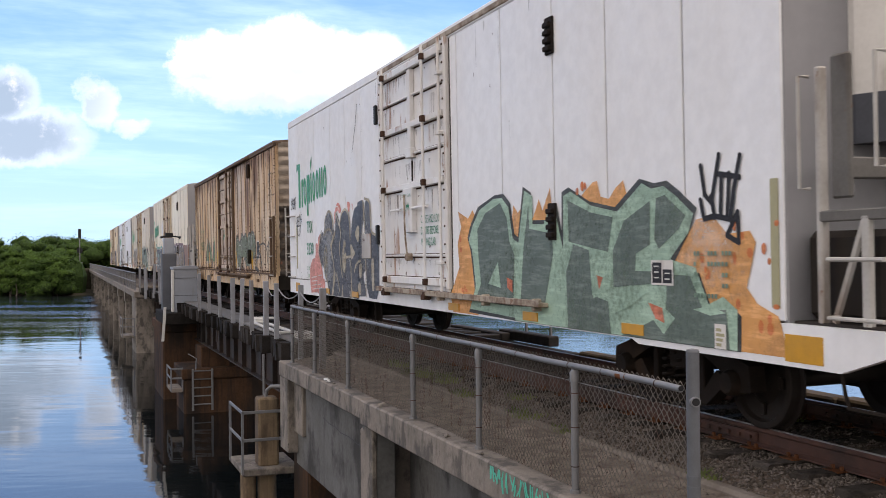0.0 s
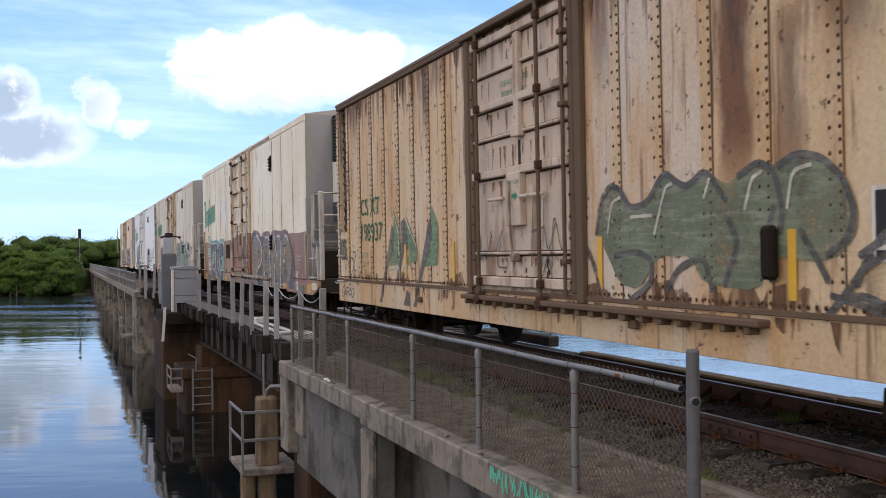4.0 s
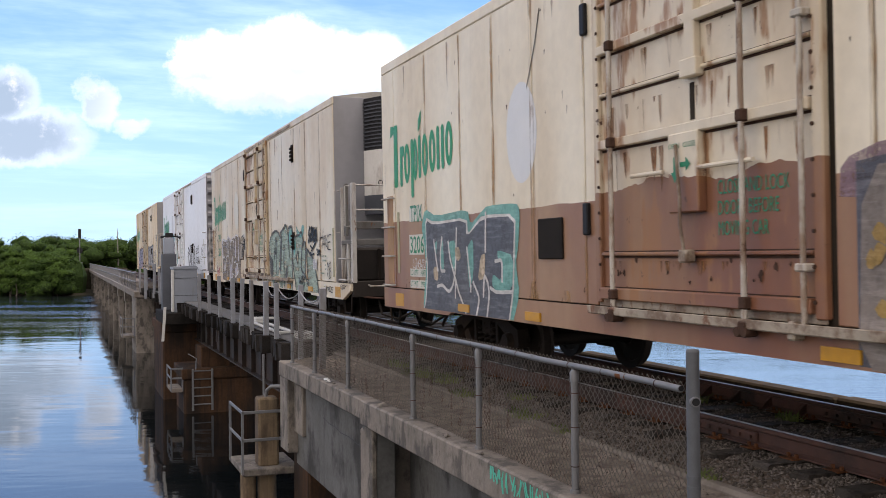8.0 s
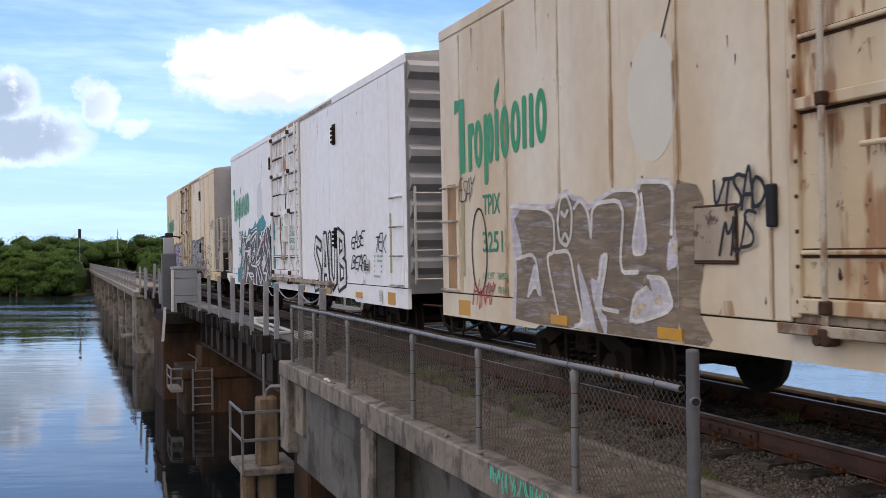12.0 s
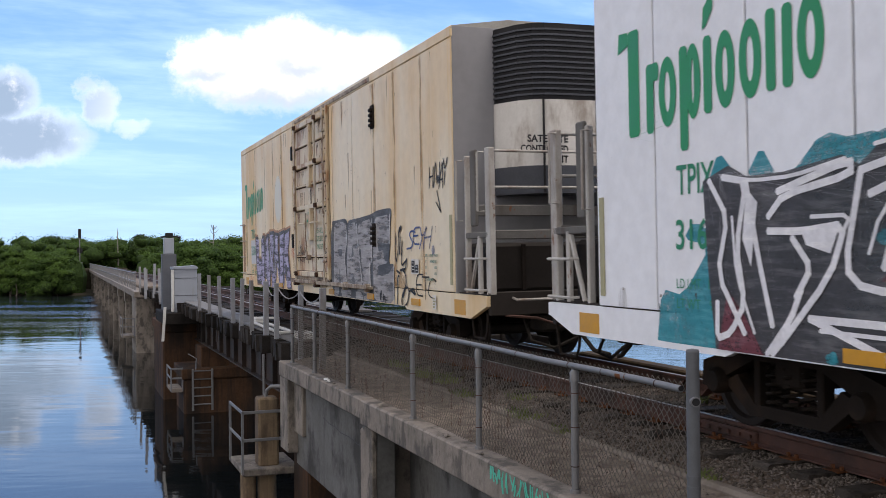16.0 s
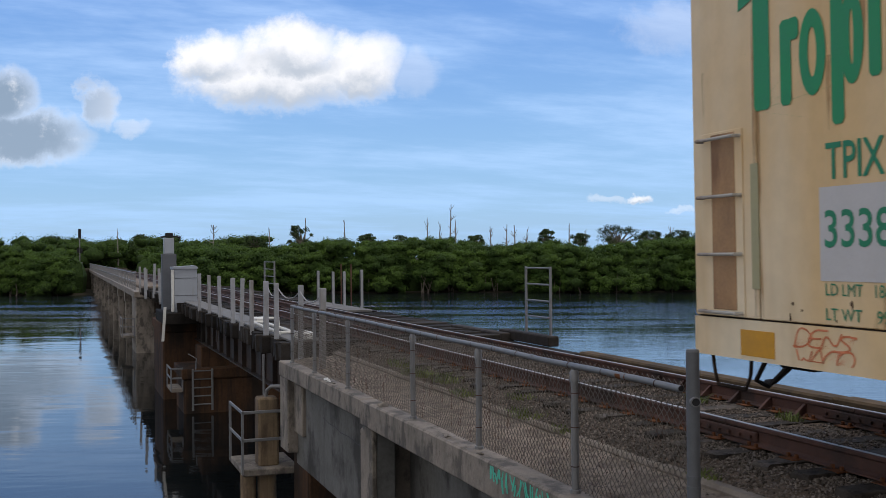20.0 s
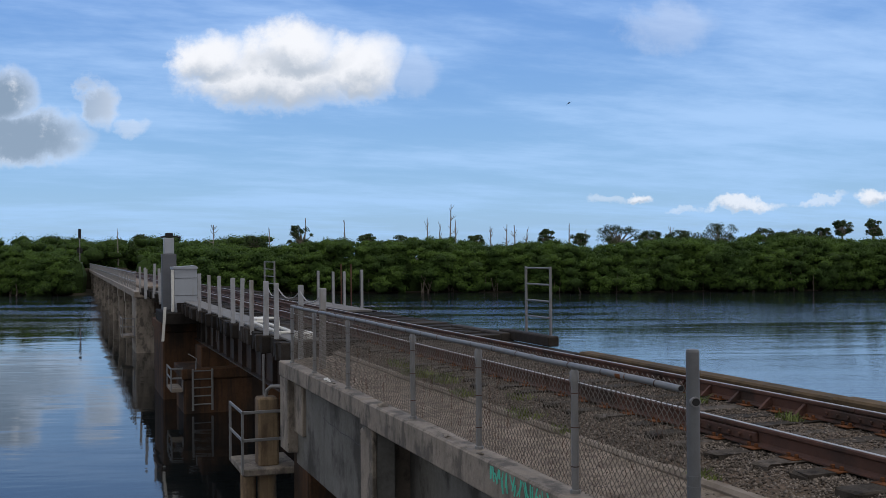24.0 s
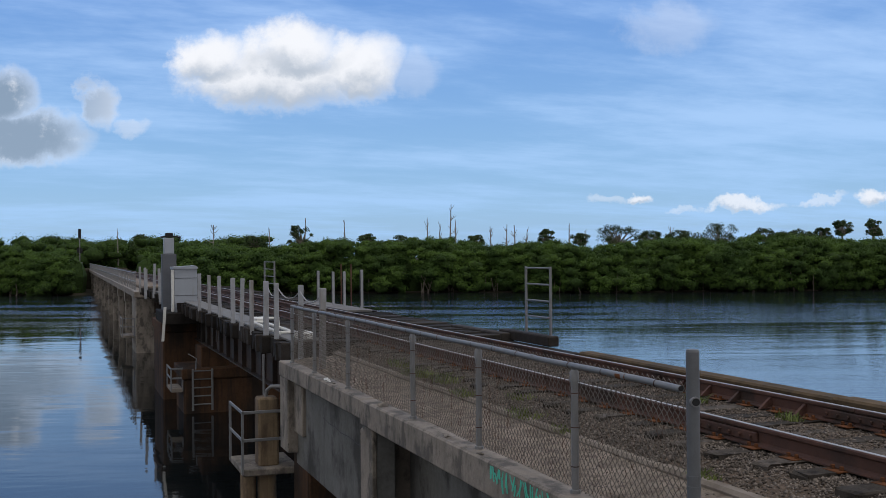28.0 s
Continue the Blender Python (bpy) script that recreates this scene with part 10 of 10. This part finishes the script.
    wines = [[(6.56, 1.26), (6.34, 1.05), (6.13, 0.75), (6.70, 0.77)],
             [(4.48, 1.03), (4.26, 0.75), (4.72, 0.81)],
             [(3.32, 1.94), (3.03, 2.07), (2.93, 1.92), (2.99, 1.73), (3.10, 1.77)],
             [(3.40, 1.21), (3.00, 1.31), (2.79, 1.24), (2.64, 1.39), (2.61, 1.14), (2.95, 1.12), (3.06, 1.05), (3.34, 1.10)],
             [(4.96, 1.35), (4.62, 1.64), (4.66, 1.40)]]
    spots = [[(4.99, 1.64), (4.90, 1.71), (4.82, 1.64), (4.91, 1.58)],
             [(4.25, 1.05), (4.17, 1.12), (4.13, 1.01), (4.22, 0.96)],
             [(3.14, 0.99), (3.06, 1.05), (3.01, 0.96), (3.09, 0.91)],
             [(2.69, 1.90), (2.62, 1.95), (2.59, 1.79), (2.69, 1.78)],
             [(2.78, 1.65), (2.68, 1.68), (2.66, 1.57), (2.74, 1.53)],
             [(3.09, 0.88), (2.98, 0.92), (2.97, 0.73), (3.08, 0.74)],
             [(5.47, 0.83), (5.37, 0.88), (5.33, 0.79), (5.43, 0.75)]]
    thin_lines = [[(6.47, 2.14), (6.21, 2.10), (5.77, 2.10), (5.24, 2.18)],
                  [(4.97, 2.25), (4.14, 2.35), (4.08, 2.20), (4.10, 1.76), (4.16, 1.63)],
                  [(4.02, 1.58), (3.43, 1.96), (3.40, 2.04)],
                  [(4.60, 2.08), (4.94, 1.79), (5.04, 1.54)],
                  [(3.55, 2.20), (3.22, 2.21), (2.77, 2.32)],
                  [(6.48, 1.83), (6.44, 1.38), (6.23, 0.94)],
                  [(5.58, 1.80), (5.20, 1.80), (5.30, 1.64)],
                  [(3.86, 1.26), (3.07, 0.72)],
                  [(4.14, 1.23), (3.59, 0.75)],
                  [(5.51, 1.00), (4.80, 0.99)],
                  [(3.09, 2.12), (3.26, 1.95), (3.15, 1.73)],
                  [(4.70, 1.68), (4.44, 1.72), (4.48, 1.45), (4.87, 1.35)],
                  [(3.04, 1.65), (2.69, 1.35), (2.61, 1.21)],
                  [(2.83, 1.91), (2.60, 1.64)]]
    mass[0] = mass[0][:-3] + [(2.1, 2.35), (1.95, 1.5), (2.2, 0.78)] + mass[0][-2:]
    pale_lines += [[(2.7, 2.2), (2.35, 1.6), (2.2, 0.85)], [(2.5, 2.35), (2.2, 2.2), (2.05, 1.6)], [(2.75, 1.5), (2.3, 1.9)]]
    mural(car, 0.0045, teal, teals)
    mural(car, 0.011, ink, mass, label="angular charcoal graffiti edged in pale lilac", soft=0)
    mural(car, 0.0135, wine, wines, soft=0)
    mural(car, 0.016, pale, pale_fields, soft=0)
    mural(car, 0.0185, pale, (), pale_lines, 0.055, soft=0)
    mural(car, 0.0190, pale, (), thin_lines, 0.03, soft=0)
    mural(car, 0.0205, teal, spots)
    base = car
    for lift, mat, w in ((0.0075, M_INK, 0.25), (0.011, spray("white_fill_spray", (0.66, 0.67, 0.70)), 0.12)):
        s = Side(lift)
        s.word("SAUB", -2.5, -5.1, 0.95, 1.95, w, 0.25, 0.0, 31)
        got = s.put("graffiti" if base is car else "fill", mat, base, "black outlined white bubble letter" if base is car else "")
        base = got if base is car else base
    s = Side(0.008)
    s.word("EASE", -5.5, -6.3, 1.7, 1.95, 0.04, 0.15, 0.1, 32), s.word("BEAR", -5.5, -6.4, 1.3, 1.55, 0.04, 0.15, 0.1, 33), s.word("TEK", -7.0, -7.6, 1.6, 1.85, 0.035, 0.15, 0.1, 34)
    s.put("tag", M_INK, car, "thin black spray tag")
    return car


def last_car():
    car = reefer("reefer_car", "stained cream refrigerator car with grey and lilac graffiti", 113.47, M_CREAM_F, False, "3338", ("186500", "99500"), (-1.86, 1.28), surface("pale_cream_patch", (0.60, 0.57, 0.49), 0.5, vary=0.05), M_DOOR_D, low=1.0)
    ink, grey, silver = spray("blue_charcoal_spray", (0.055, 0.057, 0.066), 0.15, 0.3), spray("dull_grey_spray", (0.30, 0.288, 0.298), 0.15, 0.75, True), spray("silver_spray", (0.46, 0.45, 0.46))
    shade = [[(-1.97, 2.23), (-2.70, 2.24), (-3.08, 2.25), (-3.25, 2.15), (-3.31, 2.21), (-3.91, 2.22), (-4.79, 2.26), (-5.13, 2.31), (-5.85, 2.32), (-5.93, 2.26), (-5.86, 2.01), (-5.82, 1.71), (-5.74, 1.41), (-6.01, 1.42), (-6.01, 0.72), (-2.64, 0.70), (-1.94, 0.82)]]
    silvers = [[(-2.19, 2.17), (-2.83, 2.20), (-3.07, 2.15), (-3.18, 1.97), (-3.11, 1.72), (-2.99, 1.55), (-3.14, 0.75), (-2.71, 0.73), (-2.61, 1.43), (-2.51, 0.74), (-2.17, 0.73)],
               [(-3.31, 2.14), (-3.80, 2.16), (-3.93, 1.60), (-4.16, 1.05), (-4.20, 0.71), (-3.75, 0.71), (-3.66, 1.17), (-3.49, 1.19), (-3.36, 0.71), (-3.13, 0.72), (-3.09, 1.06), (-3.17, 1.61)],
               [(-3.90, 2.13), (-4.83, 2.19), (-4.81, 1.45), (-4.68, 1.42), (-4.63, 0.73), (-4.25, 0.71), (-4.21, 1.08), (-4.13, 1.39), (-4.09, 1.70), (-3.94, 1.65)]]
    silvers += [[(-4.88, 2.19), (-5.85, 2.22), (-5.78, 1.73), (-5.19, 1.77), (-5.18, 1.63), (-5.73, 1.67), (-5.72, 1.43), (-5.09, 1.38), (-5.13, 1.26), (-5.68, 1.26), (-6.01, 1.39), (-6.00, 0.74), (-4.85, 0.73), (-4.85, 1.40)]]
    dark_fields = [[(-2.55, 1.68), (-2.81, 1.68), (-2.80, 1.54), (-2.55, 1.54)],
                   [(-3.58, 1.74), (-3.64, 1.55), (-3.44, 1.51)],
                   [(-5.15, 1.75), (-5.49, 1.72), (-5.82, 1.71), (-5.73, 1.45), (-5.49, 1.47), (-5.45, 1.65), (-5.18, 1.61)],
                   [(-5.12, 1.38), (-5.69, 1.39), (-6.00, 1.41), (-5.77, 1.26), (-5.40, 1.22), (-5.11, 1.25)]]
    pale_lines = [[(-3.13, 2.12), (-3.18, 1.83), (-2.99, 1.55), (-3.09, 1.06)],
                  [(-3.85, 2.11), (-3.96, 1.65), (-4.16, 1.08)],
                  [(-4.83, 2.17), (-4.79, 1.45)],
                  [(-5.85, 2.20), (-5.80, 1.75)],
                  [(-6.00, 1.37), (-6.00, 0.76)],
                  [(-2.30, 2.10), (-2.22, 0.75)],
                  [(-4.66, 1.40), (-4.67, 1.00)]]
    scrawl = [[(-6.15, 1.87), (-6.08, 1.62), (-6.15, 1.43), (-6.25, 1.62), (-6.28, 1.86), (-6.32, 1.96), (-6.43, 2.01), (-6.40, 1.96), (-6.28, 1.90)],
              [(-6.37, 1.84), (-6.32, 1.58)],
              [(-6.46, 1.77), (-6.39, 1.38), (-6.62, 1.46), (-6.67, 1.50), (-6.61, 1.34), (-6.36, 1.32)],
              [(-6.44, 1.34), (-6.61, 1.26), (-6.63, 1.11), (-6.49, 0.98), (-6.37, 0.85), (-6.43, 0.74)],
              [(-6.48, 0.75), (-6.65, 0.80), (-6.76, 0.96), (-6.71, 1.06), (-6.58, 1.05), (-6.46, 0.90)],
              [(-6.15, 1.31), (-6.33, 1.27)],
              [(-5.24, 0.92), (-5.25, 0.80), (-5.33, 0.93), (-5.31, 0.97), (-5.27, 0.90)],
              [(-5.42, 0.91), (-5.41, 0.81), (-5.50, 0.89), (-5.53, 0.78)],
              [(-6.16, 0.75), (-6.20, 1.21), (-6.27, 1.23)]]
    scrawl += [[(-6.76, 1.00), (-6.97, 1.05), (-7.07, 0.95), (-6.87, 1.01)]]
    mural(car, 0.0075, ink, shade, label="dark outline behind grey block letters")
    mural(car, 0.0105, grey, silvers, label="grey block letter graffiti with a dark outline")
    mural(car, 0.0130, ink, dark_fields)
    mural(car, 0.0150, silver, (), pale_lines, 0.045)
    mural(car, 0.0155, M_INK, (), scrawl, 0.035, "looping black sprayed scrawl")
    lilac = spray("lilac_grey_spray", (0.345, 0.315, 0.46), 0.3, 0.85, True)
    letters = [[(6.37, 2.05), (5.93, 2.03), (5.91, 1.44), (5.72, 1.44), (5.55, 1.45), (5.49, 2.05), (5.12, 2.05), (5.09, 1.63), (5.15, 1.03), (5.12, 0.82), (5.53, 0.75), (5.61, 0.86), (6.17, 0.88), (6.27, 1.28)],
               [(4.93, 2.00), (4.63, 2.09), (4.49, 2.06), (4.54, 1.84), (4.41, 1.45), (4.40, 0.75), (4.74, 0.79), (4.81, 1.09), (4.99, 1.04), (5.06, 1.40)],
               [(4.33, 2.13), (3.84, 2.13), (3.81, 1.85), (3.88, 1.58), (4.03, 1.50), (3.84, 1.10), (3.72, 1.14), (3.79, 0.75), (4.15, 0.70), (4.16, 1.25), (4.30, 0.99), (4.38, 1.41), (4.38, 1.75)]]
    letters += [[(3.69, 2.10), (3.25, 2.07), (3.31, 1.72), (3.16, 1.28), (3.17, 0.74), (3.26, 0.95), (3.50, 1.42), (3.62, 0.92), (3.79, 0.84), (3.79, 1.66)]]
    inner_lines = [[(6.32, 1.99), (6.25, 1.28), (6.16, 0.92)],
                   [(5.53, 1.98), (5.46, 1.69), (5.51, 1.45)],
                   [(4.89, 1.95), (5.00, 1.54), (4.71, 1.85)],
                   [(4.50, 2.01), (4.54, 1.80), (4.38, 1.41), (4.36, 0.90)],
                   [(4.29, 2.09), (4.36, 1.67), (4.28, 1.41)],
                   [(4.07, 1.74), (4.05, 1.58), (4.18, 1.54), (4.07, 1.74)],
                   [(3.84, 2.05), (3.82, 1.74), (3.94, 1.50), (3.75, 1.18)],
                   [(3.75, 2.01), (3.79, 1.66), (3.72, 1.11)],
                   [(3.67, 2.04), (3.73, 1.73)],
                   [(3.28, 2.01), (3.31, 1.72), (3.20, 1.32)],
                   [(3.50, 1.46), (3.61, 1.11)],
                   [(4.81, 1.05), (4.74, 0.87), (4.99, 1.11)]]
    last = [[(3.08, 2.08), (2.57, 2.13), (2.63, 1.55), (2.81, 0.75), (3.24, 0.75), (3.10, 1.48)],
            [(2.49, 2.10), (1.94, 2.16), (2.01, 1.88), (2.17, 1.60), (1.92, 1.10), (1.83, 0.81), (2.28, 0.73), (2.49, 1.25), (2.65, 0.89), (2.75, 0.74), (2.59, 1.54)]]
    gap = [[(2.45, 1.36), (2.26, 1.34), (2.25, 1.06), (2.39, 1.09)],
           [(2.53, 2.08), (2.49, 2.08), (2.56, 1.54), (2.71, 0.85), (2.62, 1.54)]]
    letters += last
    base = car
    for lift, mat, fat in ((0.0075, spray("brown_mist_spray", (0.40, 0.21, 0.11)), 0.11), (0.011, ink, 0.055), (0.0145, lilac, -0.03)):
        s = Side(lift)
        for pts in letters:
            cy, cz = sum(p[0] for p in pts) / len(pts), sum(p[1] for p in pts) / len(pts)
            s.poly([(a + fat * (1 if a > cy else -1), max(0.75, b + fat * (1 if b > cz else -1))) for a, b in pts])
        got = s.put("graffiti" if base is car else "fill", mat, base, "tall lilac grey graffiti letter with dark edges" if base is car else "")
        base = got if base is car else base
    mural(car, 0.0175, ink, gap)
    mural(car, 0.018, ink, (), inner_lines, 0.05)
    mural(car, 0.0185, silver, (), [[(a + 0.045, b) for a, b in q] for q in inner_lines], 0.02)
    s = Side(0.008)
    s.word("HIWAY", -7.75, -8.45, 2.5, 2.85, 0.035, 0.15, 0.1, 43), s.line([(-8.05, 2.45), (-8.2, 2.15), (-8.0, 2.3)], 0.025)
    s.word("ETC", -7.1, -7.9, 0.95, 1.3, 0.03, 0.15, 0.1, 45)
    s.word("HIWAY", 1.0, 0.3, 1.45, 1.75, 0.03, 0.15, 0.1, 46), s.word("ROT", -1.35, -1.75, 1.6, 2.0, 0.03, 0.15, 0.1, 47)
    s.put("tag", M_INK, car, "thin black spray tag")
    s = Side(0.0085)
    s.word("SEYH", -6.75, -7.75, 1.68, 1.95, 0.04, 0.15, 0.15, 48)
    s.oval(-7.85, 1.62, 0.06, 0.07)
    s.put("tag", spray("blue_spray", (0.03, 0.07, 0.24)), car, "blue spray tag")
    s = Side(0.0085)
    s.word("VIAC", 1.75, 1.35, 1.5, 1.8, 0.03, 0.15, 0.1, 49), s.word("DENS", 7.4, 6.85, 0.88, 1.02, 0.02, 0.15, 0.0, 50), s.word("WACO", 7.4, 6.85, 0.74, 0.86, 0.02, 0.15, 0.0, 51)
    s.put("tag", spray("orange_red_spray", (0.55, 0.16, 0.06)), car, "orange spray tag")
    s = Side(0.004)
    s.poly([(7.15, 1.35), (7.15, 2.0), (6.1, 2.0), (6.1, 1.35)])
    s.put("number_patch", surface("grey_lilac_patch", (0.50, 0.49, 0.50), 0.5, vary=0.06), car, "pale grey painted patch under the number")
    return car


CARS = [white_car(), boxcar(), two_tone_car(), punk_car(), blue_car(), last_car()]


def travelled(t):
    """Metres that the train has rolled by t seconds."""
    if t > 21:
        return travelled(21.0) + 5.60 * (t - 21)
    return 5.51458 * t + 0.0280795 * t * t - 0.000823535 * t ** 3


def seabird():
    """A small dark bird that climbs across the open sky."""
    b = thing("bird", "small dark bird flying over the river", "bird", at=(-150, 62, 1.2))
    b.scale = (0.6, 0.6, 0.6)
    g = Geo()
    g.lathe([(-0.13, 0.0), (-0.10, 0.022), (-0.02, 0.034), (0.06, 0.028), (0.10, 0.02), (0.14, 0.0)], "y", 8)
    part("body", g, M_BLACK, b, smooth=True)
    g = Geo()
    g.prism([(-0.03, -0.22), (0.03, -0.22), (0.014, -0.10), (-0.014, -0.10)], "z", -0.006, 0.006)
    part("tail", g, M_BLACK, b)
    for s in (-1, 1):
        g = Geo()
        g.hull([(s * 0.02, -0.05, 0), (s * 0.02, 0.06, 0), (s * 0.14, 0.05, 0.05), (s * 0.14, -0.03, 0.05), (s * 0.27, -0.05, 0.03), (s * 0.02, 0.0, 0.014), (s * 0.14, 0.01, 0.06)])
        part("wing", g, M_BLACK, b)
    return b


BIRD = seabird()


def motions():
    """The train rolls towards -y; its wheels turn on their axles."""
    lean = pose(0, 0, 0, 0, -0.6, 0)
    times = [float(k) for k in range(29)]
    for car in CARS:
        y = car.location.y
        walk(car, [(t, Matrix.Translation((TRACK, y - travelled(t), 0)) @ lean) for t in times])
    ticks = [k / 10 for k in range(281)]
    for ob, y in WHEELS:
        walk(ob, [(t, Matrix.Translation((0, y, 0.419)) @ pose(0, 0, 0, math.degrees(travelled(t) / 0.419), 0, 0)) for t in ticks])
    path = [(0.0, (-150, 62, 1.2)), (21.0, (-27, 50, 1.0)), (22.4, (-4, 47, 1.2)), (23.0, (5.4, 44, 2.0)), (23.3, (9.4, 41, 3.0)), (23.6, (13.30, 37.72, 4.36)), (23.8, (15.83, 36.76, 5.81)), (24.0, (18.71, 35.67, 7.48)), (24.2, (21.32, 34.69, 9.66)), (25.0, (37, 27, 20.5)), (28.0, (70, 5, 34))]
    rows = []
    for k, (t, at) in enumerate(path):
        a, b = Vector(path[max(k - 1, 0)][1]), Vector(path[min(k + 1, len(path) - 1)][1])
        d = b - a
        rows.append((t, pose(*at, math.degrees(math.atan2(d.z, math.hypot(d.x, d.y))), 0, math.degrees(math.atan2(-d.x, d.y)))))
    walk(BIRD, rows)


motions()
